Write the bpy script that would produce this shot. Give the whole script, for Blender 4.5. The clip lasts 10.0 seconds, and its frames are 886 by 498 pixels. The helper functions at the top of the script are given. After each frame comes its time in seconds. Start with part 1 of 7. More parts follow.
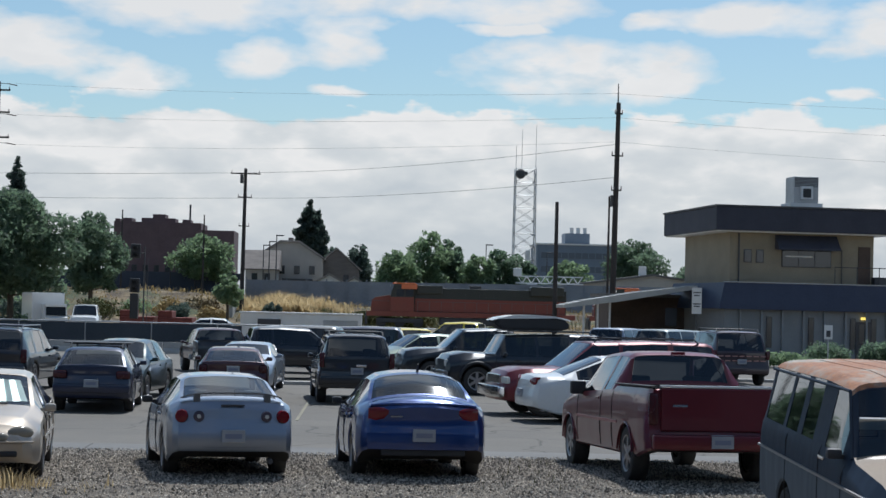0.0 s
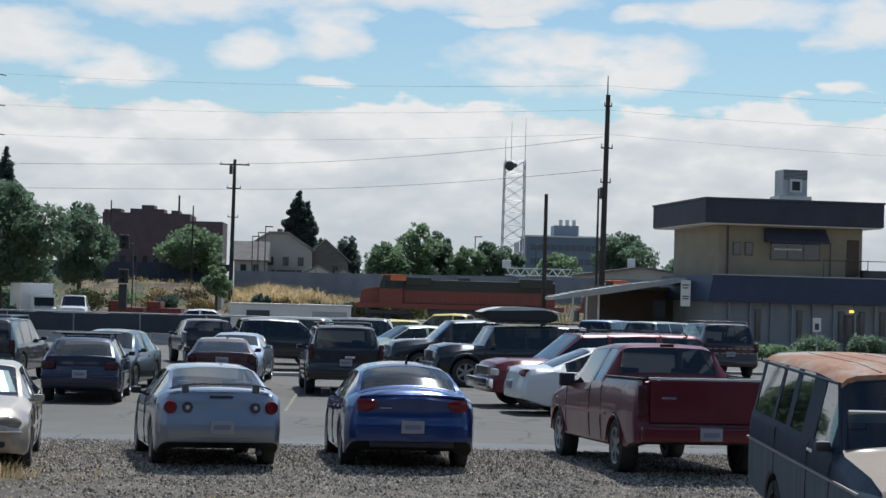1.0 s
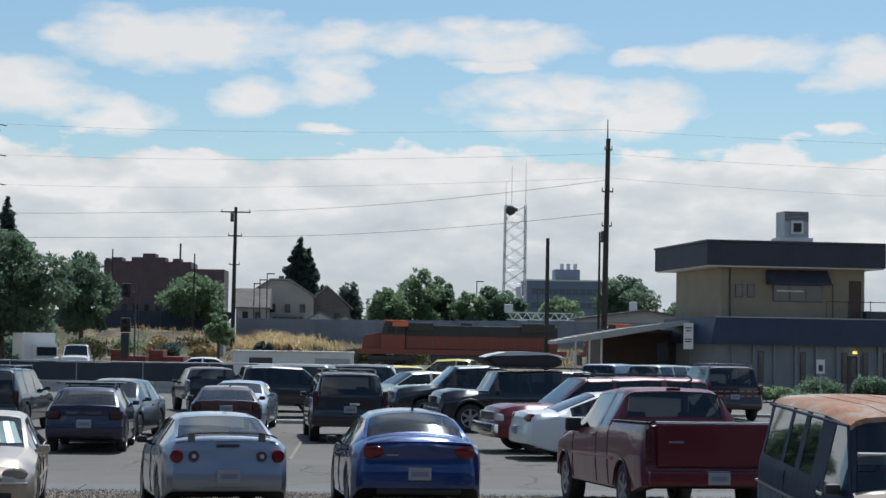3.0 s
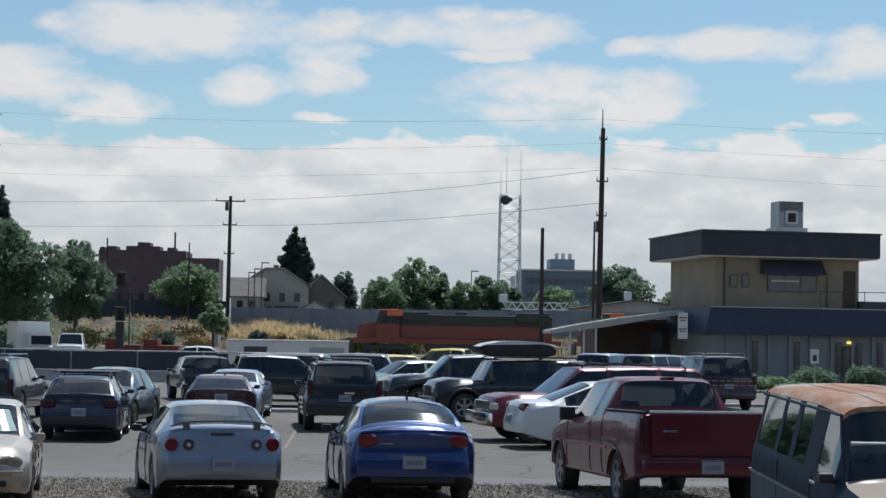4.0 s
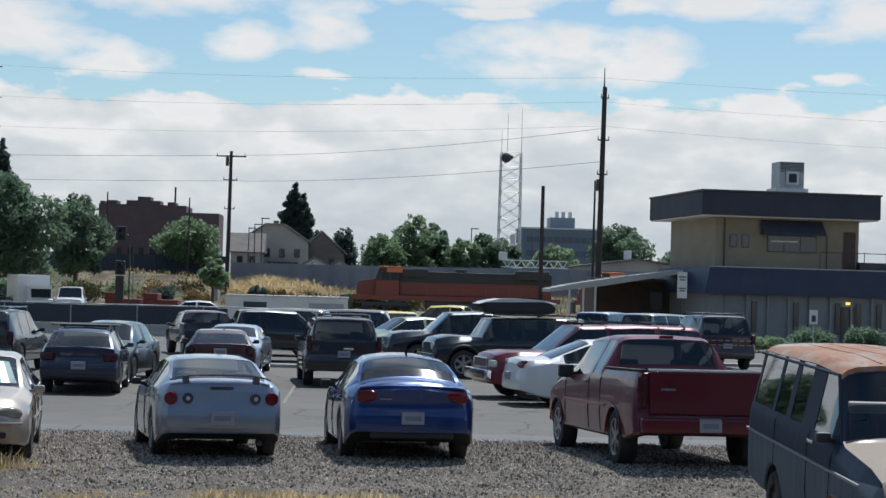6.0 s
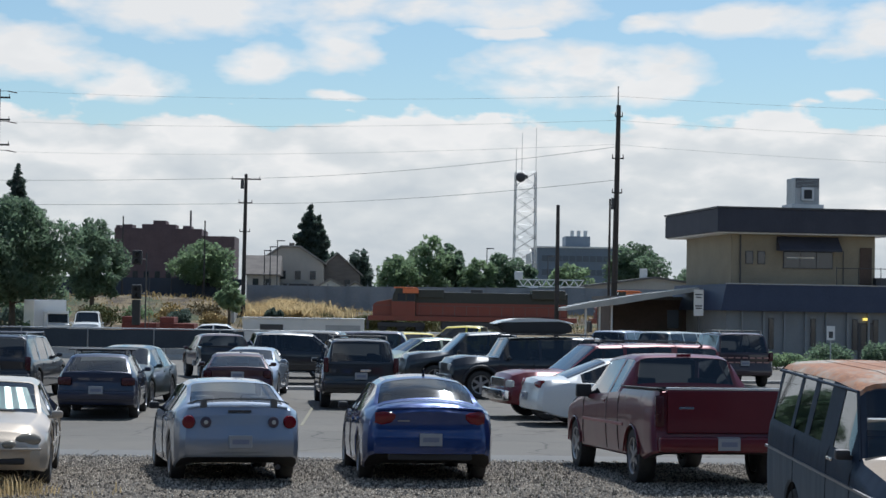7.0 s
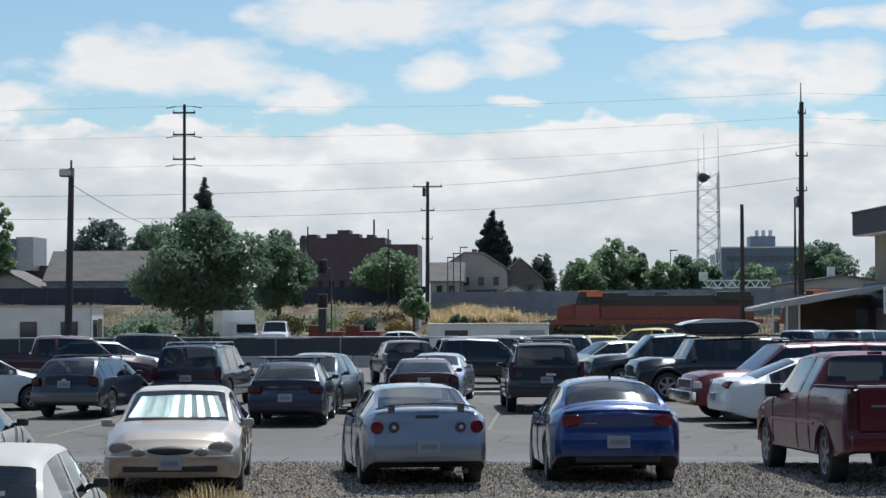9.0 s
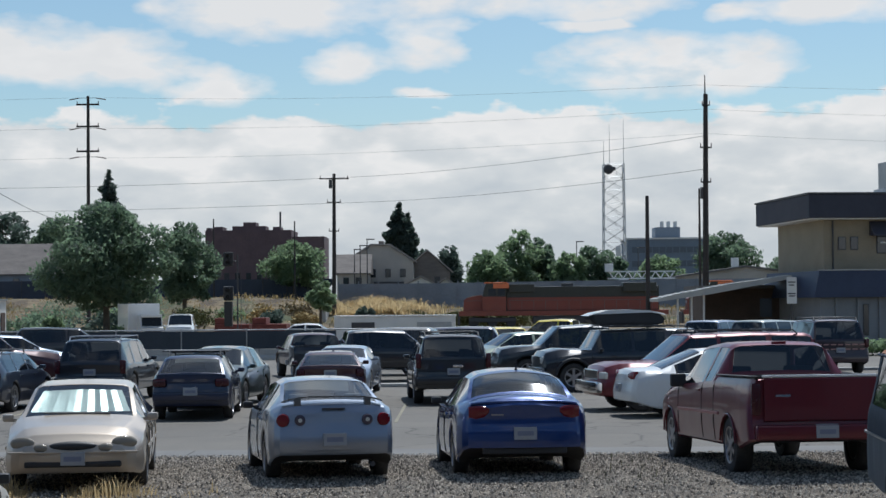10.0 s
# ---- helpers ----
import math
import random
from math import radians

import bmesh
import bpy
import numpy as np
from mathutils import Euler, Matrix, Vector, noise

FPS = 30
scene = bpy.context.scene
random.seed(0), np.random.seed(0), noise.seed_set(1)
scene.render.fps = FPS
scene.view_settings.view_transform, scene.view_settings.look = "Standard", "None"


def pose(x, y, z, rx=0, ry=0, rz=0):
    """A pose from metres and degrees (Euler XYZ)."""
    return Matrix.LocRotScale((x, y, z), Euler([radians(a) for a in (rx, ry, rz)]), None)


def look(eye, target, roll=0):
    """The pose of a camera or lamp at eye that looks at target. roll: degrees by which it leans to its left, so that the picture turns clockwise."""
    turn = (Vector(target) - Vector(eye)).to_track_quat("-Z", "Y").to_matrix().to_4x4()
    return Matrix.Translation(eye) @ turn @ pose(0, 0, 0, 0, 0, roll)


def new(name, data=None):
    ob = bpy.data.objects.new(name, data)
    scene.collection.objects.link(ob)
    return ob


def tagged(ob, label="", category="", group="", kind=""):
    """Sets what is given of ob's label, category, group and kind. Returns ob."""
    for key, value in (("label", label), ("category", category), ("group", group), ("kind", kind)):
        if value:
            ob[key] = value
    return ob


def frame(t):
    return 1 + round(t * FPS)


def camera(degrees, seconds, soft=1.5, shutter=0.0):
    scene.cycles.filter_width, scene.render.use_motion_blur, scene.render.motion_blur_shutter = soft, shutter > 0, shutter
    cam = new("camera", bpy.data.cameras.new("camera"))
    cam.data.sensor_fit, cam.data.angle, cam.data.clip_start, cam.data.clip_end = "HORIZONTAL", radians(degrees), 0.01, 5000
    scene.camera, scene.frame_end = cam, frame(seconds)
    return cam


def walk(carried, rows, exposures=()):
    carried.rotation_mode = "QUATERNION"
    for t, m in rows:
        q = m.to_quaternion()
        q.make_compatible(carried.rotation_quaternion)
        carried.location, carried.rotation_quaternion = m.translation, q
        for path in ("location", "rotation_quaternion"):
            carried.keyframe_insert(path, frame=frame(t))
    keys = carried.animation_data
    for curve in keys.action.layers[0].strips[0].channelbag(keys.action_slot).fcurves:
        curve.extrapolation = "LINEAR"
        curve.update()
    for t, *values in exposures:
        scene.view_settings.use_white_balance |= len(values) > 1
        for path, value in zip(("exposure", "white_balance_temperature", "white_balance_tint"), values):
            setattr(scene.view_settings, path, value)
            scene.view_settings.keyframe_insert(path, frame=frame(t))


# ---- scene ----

# ---- camera ----
cam = camera(25.97, 10.0, soft=1.5)
# seconds, x, y, z, tilt, turn, lean
PATH = [
    (0.0, 0.060, 0.010, 2.460, 91.639, -2.042, 1.382),
    (0.5, 0.061, 0.009, 2.460, 91.654, -2.215, 1.559),
    (1.0, 0.056, 0.031, 2.458, 91.401, -2.376, 1.555),
    (1.5, 0.054, 0.043, 2.454, 91.542, -2.646, 1.359),
    (2.0, 0.059, 0.052, 2.458, 91.610, -2.697, 1.193),
    (2.5, 0.029, 0.064, 2.463, 92.191, -2.831, 1.110),
    (2.7, 0.016, 0.044, 2.468, 92.489, -2.440, 0.944),
    (3.8, 0.001, 0.022, 2.465, 92.908, -2.236, 0.943),
    (4.0, 0.004, -0.007, 2.463, 92.434, -2.477, 1.039),
    (4.5, 0.001, -0.010, 2.457, 91.511, -2.380, 1.286),
    (5.0, -0.000, -0.010, 2.452, 91.014, -2.511, 1.482),
    (5.2, 0.004, -0.009, 2.450, 90.974, -2.623, 1.555),
    (6.3, -0.006, -0.014, 2.451, 91.204, -2.429, 1.557),
    (6.5, -0.010, -0.019, 2.457, 91.176, -2.356, 1.417),
    (6.8, -0.011, -0.019, 2.455, 91.358, -2.174, 1.257),
    (7.0, -0.006, -0.021, 2.461, 91.756, -2.029, 0.929),
    (7.1, -0.023, -0.018, 2.455, 92.517, -2.429, 0.917),
    (7.2, -0.034, -0.017, 2.458, 92.657, -2.162, 0.702),
    (7.3, -0.034, -0.015, 2.455, 92.666, -1.661, 0.697),
    (7.4, -0.031, -0.015, 2.451, 92.493, -0.738, 0.722),
    (7.5, -0.017, -0.013, 2.445, 92.438, -0.000, 0.855),
    (7.6, -0.025, -0.024, 2.447, 92.645, 0.175, 0.576),
    (7.7, -0.022, -0.035, 2.441, 92.543, 0.487, 0.500),
    (7.8, -0.016, -0.051, 2.446, 92.293, 1.164, 0.107),
    (8.0, -0.010, -0.075, 2.442, 92.096, 1.704, -0.062),
    (8.2, -0.009, -0.057, 2.439, 91.855, 2.150, -0.252),
    (8.5, -0.014, -0.049, 2.434, 91.842, 3.053, -0.445),
    (9.0, -0.013, -0.016, 2.436, 91.874, 3.413, -0.220),
    (9.3, -0.003, 0.000, 2.437, 91.852, 3.373, -0.433),
    (9.5, -0.006, 0.014, 2.434, 91.902, 2.953, -0.565),
    (9.6, -0.004, 0.018, 2.440, 91.994, 2.449, -0.640),
    (9.7, -0.007, 0.025, 2.442, 92.034, 2.021, -0.637),
    (9.8, -0.019, 0.034, 2.442, 91.784, 1.352, -0.599),
    (9.9, -0.019, 0.051, 2.438, 91.757, 0.874, -0.504),
    (10.0, -0.006, 0.080, 2.436, 91.616, 0.634, -0.491),
]
walk(cam, [(t, pose(x, y, z, tilt, 0, turn) @ pose(0, 0, 0, 0, 0, lean)) for t, x, y, z, tilt, turn, lean in PATH],
     [(t, e, 6020, 8.7) for t, e in ((0.0, -0.05), (2.5, -0.02), (4.0, -0.12), (5.0, 0.06), (6.5, -0.05), (7.0, 0.02), (8.0, -0.05), (8.5, 0.04), (9.0, 0.06), (9.5, -0.05), (10.0, -0.06))])

# ---- light ----
SUN_UP, SUN_AZ = 60.0, 20.0     # elevation; degrees to the right of straight ahead (+y)
sun_dir = Vector((math.cos(radians(SUN_UP)) * math.sin(radians(SUN_AZ)), math.cos(radians(SUN_UP)) * math.cos(radians(SUN_AZ)), math.sin(radians(SUN_UP))))
sun = new("sun", bpy.data.lights.new("sun", "SUN"))
sun.data.energy, sun.data.angle, sun.data.color = 4.2, radians(0.53), (1.0, 0.975, 0.935)
sun.matrix_world = look(sun_dir * 50, (0, 0, 0))
scene.view_settings.exposure = 0.0


class Nodes:
    """Short way to write node trees."""

    def __init__(self, tree):
        self.tree = tree
        tree.nodes.clear()

    def add(self, kind, inputs=None, operation="", clamp=False):
        n = self.tree.nodes.new(kind)
        if operation:
            n.operation = operation
        if clamp:
            n.use_clamp = True
        for k, v in (inputs or {}).items():
            if isinstance(v, bpy.types.NodeSocket):
                self.tree.links.new(v, n.inputs[k])
            else:
                n.inputs[k].default_value = v
        return n

    def math(self, op, a, b=0.0, clamp=False):
        return self.add("ShaderNodeMath", {0: a, 1: b}, operation=op, clamp=clamp).outputs[0]

    def ramp(self, fac, stops):
        n = self.add("ShaderNodeValToRGB", {0: fac})
        els = n.color_ramp.elements
        while len(els) < len(stops):
            els.new(0.5)
        for e, (p, c) in zip(els, stops):
            e.position, e.color = p, c if len(c) == 4 else (*c, 1)
        return n.outputs[0]

    def noise(self, vec, scale, detail=4.0, rough=0.55, distortion=0.0):
        return self.add("ShaderNodeTexNoise", {"Vector": vec, "Scale": scale, "Detail": detail, "Roughness": rough, "Distortion": distortion}).outputs[0]

    def mix(self, fac, a, b, blend="MIX"):
        n = self.add("ShaderNodeMix")
        n.data_type, n.blend_type = "RGBA", blend
        for i, v in ((0, fac), (6, a), (7, b)):
            if isinstance(v, bpy.types.NodeSocket):
                self.tree.links.new(v, n.inputs[i])
            else:
                n.inputs[i].default_value = v if i == 0 else (*v, 1)[:4]
        return n.outputs[2]


def build_world():
    world = bpy.data.worlds.new("sky")
    scene.world = world
    world.use_nodes = True
    n = Nodes(world.node_tree)
    sky = n.add("ShaderNodeTexSky")
    sky.sky_type, sky.sun_disc, sky.sun_elevation, sky.sun_rotation = "NISHITA", False, radians(SUN_UP), radians(SUN_AZ)
    sky.air_density, sky.dust_density, sky.ozone_density = 1.0, 0.6, 1.2
    gen = n.add("ShaderNodeTexCoord").outputs["Generated"]
    sep = n.add("ShaderNodeSeparateXYZ", {0: gen})
    x, y, z = sep.outputs
    # azimuth and elevation, in degrees
    az = n.math("MULTIPLY", n.math("ARCTAN2", x, y), 57.2958)
    el = n.math("MULTIPLY", n.math("ARCSINE", z), 57.2958)
    plane = n.add("ShaderNodeCombineXYZ", {0: n.math("MULTIPLY", az, 0.6), 1: n.math("MULTIPLY", el, 1.35), 2: 3.7}).outputs[0]
    wisp = n.math("SUBTRACT", n.noise(plane, 0.62, 5.0, 0.52), 0.5)
    fine = n.math("SUBTRACT", n.noise(plane, 2.2, 4.0, 0.5), 0.5)
    puff = n.add("ShaderNodeTexVoronoi", {"Vector": n.add("ShaderNodeVectorMath", {0: plane, 1: n.add("ShaderNodeTexNoise", {"Vector": plane, "Scale": 1.6, "Detail": 3.0}).outputs[1]}, operation="ADD").outputs[0], "Scale": 1.05})
    puff.feature = "SMOOTH_F1"
    billow = n.math("SUBTRACT", 0.42, puff.outputs[0])
    edge = n.math("ADD", n.math("MULTIPLY", billow, 0.9), n.math("ADD", n.math("MULTIPLY", wisp, 1.9), n.math("MULTIPLY", fine, 0.5)))
    # the low bank of stratocumulus
    bank = n.math("MULTIPLY", n.math("SUBTRACT", n.math("ADD", 5.75, n.math("MULTIPLY", edge, 1.35)), el), 3.8, True)
    # single clouds over it: azimuth, elevation, half width, half height
    cloud = bank
    bend = n.add("ShaderNodeTexNoise", {"Vector": plane, "Scale": 0.42, "Detail": 4.0, "Roughness": 0.6}).outputs[1]
    bx, by, _ = n.add("ShaderNodeSeparateXYZ", {0: bend}).outputs
    az_w = n.math("ADD", az, n.math("MULTIPLY", n.math("SUBTRACT", bx, 0.5), 4.2))
    el_w = n.math("ADD", el, n.math("MULTIPLY", n.math("SUBTRACT", by, 0.5), 1.25))
    for ca, ce, rw, rh in CLOUDS:
        da = n.math("DIVIDE", n.math("SUBTRACT", az_w, ca), rw * 1.10)
        de = n.math("DIVIDE", n.math("SUBTRACT", el_w, ce), rh * 1.10)
        r = n.math("ADD", n.math("MULTIPLY", da, da), n.math("MULTIPLY", de, de))
        m = n.math("MULTIPLY", n.math("ADD", n.math("SUBTRACT", 1.15, r), n.math("MULTIPLY", edge, 1.25)), 0.95, True)
        cloud = n.math("MAXIMUM", cloud, m)
    # broken cloud over the rest of the sky
    high = n.add("ShaderNodeVectorMath", {0: gen, 1: n.add("ShaderNodeCombineXYZ", {0: n.math("ADD", z, 0.25), 1: n.math("ADD", z, 0.25), 2: 1.0}).outputs[0]}, operation="DIVIDE").outputs[0]
    far = n.math("MULTIPLY", n.math("SUBTRACT", n.noise(high, 2.6, 6.0, 0.6), 0.52), 5.0, True)
    gate = n.math("MULTIPLY", n.math("SUBTRACT", n.math("MAXIMUM", el, n.math("MULTIPLY", n.math("SUBTRACT", n.math("ABSOLUTE", az), 24.0), 0.5)), 11.5), 0.4, True)
    cloud = n.math("MAXIMUM", cloud, n.math("MULTIPLY", far, gate))
    shade = n.ramp(n.math("ADD", n.math("ADD", n.math("MULTIPLY", wisp, 1.1), n.math("ADD", n.math("MULTIPLY", billow, 0.45), n.math("MULTIPLY", fine, 0.15))), n.math("MULTIPLY", el, 0.10)), [(0.05, (0.62, 0.68, 0.74)), (0.40, (0.78, 0.82, 0.85)), (0.62, (0.97, 0.975, 0.98)), (0.9, (0.90, 0.915, 0.93))])
    tone = n.add("ShaderNodeVectorMath", {0: shade, 1: (9.15, 8.65, 8.1)}, operation="MULTIPLY").outputs[0]
    soft = n.math("MULTIPLY", n.add("ShaderNodeMapRange", {0: cloud}).outputs[0], 0.97)
    bg = n.add("ShaderNodeBackground", {"Color": n.mix(soft, n.mix(1.0, sky.outputs[0], (0.875, 0.97, 0.965), "MULTIPLY"), tone), "Strength": 0.1})
    n.add("ShaderNodeOutputWorld", {0: bg.outputs[0]})


# azimuth, elevation, half width, half height, in degrees
CLOUDS = [(6.32, 6.98, 3.29, 0.94), (4.88, 7.34, 1.52, 0.57), (8.25, 6.64, 1.43, 0.57), (-3.55, 7.17, 1.38, 0.61), (-1.22, 7.81, 1.6, 0.74), (2.81, 8.92, 3.29, 0.67), (3.6, 8.15, 1.2, 0.2), (-4.6, 8.73, 4.47, 0.81), (-7.77, 6.57, 1.99, 0.57), (-10.64, 7.25, 1.69, 0.71),
          (11.7, 8.54, 2.78, 0.57), (8.21, 8.43, 1.01, 0.34), (-0.84, 6.19, 0.84, 0.19), (14.58, 6.38, 0.47, 0.2), (14.46, 8.66, 1.52, 0.4), (-12.47, 7.24, 3.62, 0.88), (-13.85, 7.74, 1.43, 0.67), (-7.66, 6.54, 2.02, 0.51), (-5.48, 8.81, 3.62, 0.98), (9.93, 8.55, 2.02, 0.4),
          (-16.2, 6.0, 1.6, 0.5), (-15.0, 10.6, 4.0, 0.6), (1.0, 11.2, 4.5, 0.5), (15.5, 8.2, 2.2, 0.7)]
build_world()

# ---- materials ----
MATS = {}


def material(name, build):
    if name not in MATS:
        m = bpy.data.materials.new(name)
        m.use_nodes = True
        n = Nodes(m.node_tree)
        bsdf = n.add("ShaderNodeBsdfPrincipled")
        n.add("ShaderNodeOutputMaterial", {0: bsdf.outputs[0]})
        build(n, bsdf.inputs, n.add("ShaderNodeTexCoord").outputs["Object"])
        MATS[name] = m
    return MATS[name]


def put(n, socket, v):
    if isinstance(v, bpy.types.NodeSocket):
        n.tree.links.new(v, socket)
    else:
        socket.default_value = (*v, 1) if isinstance(v, tuple) else v


def surface(name, dark, light, scale=3.0, rough=0.8, bump=0.0, metal=0.0, grain=30.0, stretch=(1, 1, 1), rnd=0.0):
    """A rough surface that varies between two colours at two scales."""
    def build(n, s, pos):
        vec = n.add("ShaderNodeMapping", {0: pos, 3: stretch}).outputs[0]
        big, small = n.noise(vec, scale, 5.0, 0.6), n.noise(vec, grain, 3.0, 0.6)
        fac = n.math("ADD", n.math("MULTIPLY", big, 0.65), n.math("MULTIPLY", small, 0.35))
        if rnd:
            isl = n.add("ShaderNodeNewGeometry").outputs["Random Per Island"]
            fac = n.math("ADD", n.math("MULTIPLY", fac, 1 - rnd), n.math("MULTIPLY", isl, rnd))
        put(n, s["Base Color"], n.ramp(fac, [(0.3, dark), (0.7, light)]))
        put(n, s["Roughness"], rough)
        put(n, s["Metallic"], metal)
        if bump:
            b = n.add("ShaderNodeBump", {"Height": small, "Strength": 0.6, "Distance": bump})
            put(n, s["Normal"], b.outputs[0])
    return material(name, build)


def paint(name, colour, metal=0.25, rough=0.32, dirt=0.25, coat=0.9, dust=(0.30, 0.27, 0.23)):
    """Car paint under clear coat, with road dust that thickens in blotches."""
    def build(n, s, pos):
        big, small = n.noise(pos, 2.2, 5.0, 0.6), n.noise(pos, 24.0, 3.0, 0.6)
        film = n.math("MULTIPLY", n.math("ADD", n.math("MULTIPLY", big, 0.7), n.math("MULTIPLY", small, 0.4)), dirt)
        put(n, s["Base Color"], n.mix(film, colour, dust))
        put(n, s["Metallic"], metal)
        put(n, s["Roughness"], n.math("ADD", rough, n.math("MULTIPLY", big, 0.12)))
        put(n, s["Coat Weight"], coat)
        put(n, s["Coat Roughness"], n.math("ADD", 0.03, n.math("MULTIPLY", film, 0.35)))
    return material(name, build)


def plain(name, colour, rough=0.5, metal=0.0, spec=0.5, emit=0.0):
    def build(n, s, pos):
        big = n.noise(pos, 6.0, 4.0, 0.6)
        put(n, s["Base Color"], n.mix(n.math("MULTIPLY", big, 0.35), colour, tuple(c * 0.6 for c in colour)))
        put(n, s["Roughness"], n.math("ADD", rough - 0.05, n.math("MULTIPLY", big, 0.12)))
        put(n, s["Metallic"], metal)
        put(n, s["Specular IOR Level"], spec)
        if emit:
            put(n, s["Emission Color"], colour)
            put(n, s["Emission Strength"], emit)
    return material(name, build)


def glass(name, tint, rough=0.02, ior=1.6):
    """A thin pane: tinted where one looks through, mirror-like at a slant."""
    m = bpy.data.materials.new(name)
    m.use_nodes = True
    n = Nodes(m.node_tree)
    pos = n.add("ShaderNodeTexCoord").outputs["Object"]
    film = n.noise(pos, 5.0, 4.0, 0.6)
    clear = n.add("ShaderNodeBsdfTransparent", {"Color": (*tint, 1)})
    gloss = n.add("ShaderNodeBsdfGlossy", {"Color": (0.95, 0.97, 1.0, 1), "Roughness": n.math("ADD", rough, n.math("MULTIPLY", film, 0.03))})
    fac = n.math("MULTIPLY", n.add("ShaderNodeFresnel", {"IOR": ior}).outputs[0], 1.25, True)
    mix = n.add("ShaderNodeMixShader", {0: fac, 1: clear.outputs[0], 2: gloss.outputs[0]})
    n.add("ShaderNodeOutputMaterial", {0: mix.outputs[0]})
    MATS[name] = m
    return m


GLASS_DARK = glass("tinted_glass", (0.16, 0.18, 0.19))
GLASS_CLEAR = glass("clear_glass", (0.66, 0.74, 0.72))
GLASS_GLINT = glass("rear_glass", (0.38, 0.43, 0.43), 0.045)
GLASS_MID = glass("light_tinted_glass", (0.42, 0.47, 0.46))
GLASS_VAN = glass("van_side_glass", (0.20, 0.23, 0.25), 0.01, 2.0)
PANE = plain("building_glass", (0.025, 0.032, 0.04), 0.08, 0.0, 0.9)
DARK_PANE = plain("dark_windscreen", (0.014, 0.017, 0.020), 0.25, 0.0, 0.25)
RUBBER = surface("tyre_rubber", (0.024, 0.024, 0.025), (0.056, 0.053, 0.050), 6, 0.85)
BLACK = plain("black_plastic", (0.028, 0.029, 0.032), 0.55)
CABIN = plain("cabin_trim", (0.11, 0.108, 0.105), 0.8)
CHROME = plain("chrome", (0.75, 0.75, 0.76), 0.15, 1.0)
ALLOY = plain("alloy", (0.36, 0.36, 0.37), 0.38, 0.8)
STEEL_DARK = plain("dark_steel", (0.08, 0.08, 0.085), 0.5, 0.4)
LAMP_RED = plain("tail_lamp_red", (0.16, 0.007, 0.016), 0.14)
LAMP_SMOKED = plain("smoked_lens", (0.075, 0.062, 0.085), 0.15)
# darker copy of LAMP_RED, with the shade on the lamps put into its colour
LAMP_SHADED = plain("shaded_tail_lamp", (0.055, 0.006, 0.012), 0.25)
LAMP_CLEAR = plain("headlamp_lens", (0.55, 0.55, 0.52), 0.12)
LAMP_OLD = plain("yellowed_headlamp_lens", (0.25, 0.225, 0.18), 0.14)
PLATE = plain("number_plate", (0.34, 0.36, 0.39), 0.4)
PLATE_BAR = plain("number_plate_bar", (0.20, 0.22, 0.30), 0.5)
SHADE = plain("windscreen_sunshade", (0.86, 0.93, 0.92), 0.42, 0.75)
SKIRT = plain("dark_underbody", (0.03, 0.03, 0.031), 0.9)
P_SILVER = paint("paint_silver", (0.25, 0.29, 0.36), 0.65, 0.36, 0.10)
P_BLUE = paint("paint_blue", (0.003, 0.034, 0.168), 0.4, 0.25, 0.015)
P_RED = paint("paint_dark_red", (0.115, 0.005, 0.015), 0.3, 0.30, 0.012, 0.5)
P_RED2 = paint("paint_red", (0.125, 0.005, 0.013), 0.25, 0.3, 0.015, 0.6)
P_GOLD = paint("paint_champagne", (0.46, 0.39, 0.31), 0.4, 0.36, 0.25)
P_WHITE = paint("paint_white", (0.74, 0.75, 0.74), 0.0, 0.35, 0.22)
P_CREAM = paint("paint_aged_white", (0.52, 0.50, 0.45), 0.0, 0.5, 0.3, 0.12)
P_NAVY = paint("paint_navy", (0.008, 0.015, 0.048), 0.3, 0.3, 0.03)
P_BLACK = paint("paint_black", (0.005, 0.008, 0.015), 0.2, 0.28, 0.012)
P_GREEN = paint("paint_dark_green", (0.012, 0.03, 0.03), 0.3, 0.3, 0.03)
P_GREY = paint("paint_grey", (0.10, 0.105, 0.11), 0.4, 0.33, 0.2)
P_MAROON = paint("paint_maroon", (0.042, 0.005, 0.012), 0.3, 0.32, 0.02)
P_YELLOW = paint("paint_yellow", (0.72, 0.56, 0.02), 0.0, 0.4, 0.12)
P_TAN = paint("paint_faded_tan", (0.27, 0.225, 0.165), 0.0, 0.6, 0.5, 0.05, (0.16, 0.07, 0.035))
P_ORANGE = paint("paint_locomotive_orange", (0.27, 0.052, 0.030), 0.0, 0.5, 0.38, 0.3, (0.07, 0.065, 0.06))


def van_build(n, s, pos):
    """Two-tone chalky paint: navy over the waist, grey blue under it, with runs of dirt."""
    z = n.add("ShaderNodeSeparateXYZ", {0: pos}).outputs[2]
    run = n.noise(n.add("ShaderNodeMapping", {0: pos, 3: (3.0, 3.0, 0.5)}).outputs[0], 2.0, 5.0, 0.6)
    small = n.noise(pos, 20.0, 3.0, 0.6)
    low = n.ramp(n.math("ADD", n.math("MULTIPLY", run, 0.7), n.math("MULTIPLY", small, 0.3)), [(0.3, (0.062, 0.082, 0.104)), (0.7, (0.13, 0.155, 0.178))])
    high = n.ramp(n.math("ADD", n.math("MULTIPLY", run, 0.7), n.math("MULTIPLY", small, 0.3)), [(0.3, (0.007, 0.016, 0.034)), (0.7, (0.020, 0.036, 0.062))])
    put(n, s["Base Color"], n.mix(n.math("GREATER_THAN", z, 1.03), low, high))
    put(n, s["Roughness"], n.math("ADD", 0.5, n.math("MULTIPLY", small, 0.2)))
    put(n, s["Specular IOR Level"], 0.22)


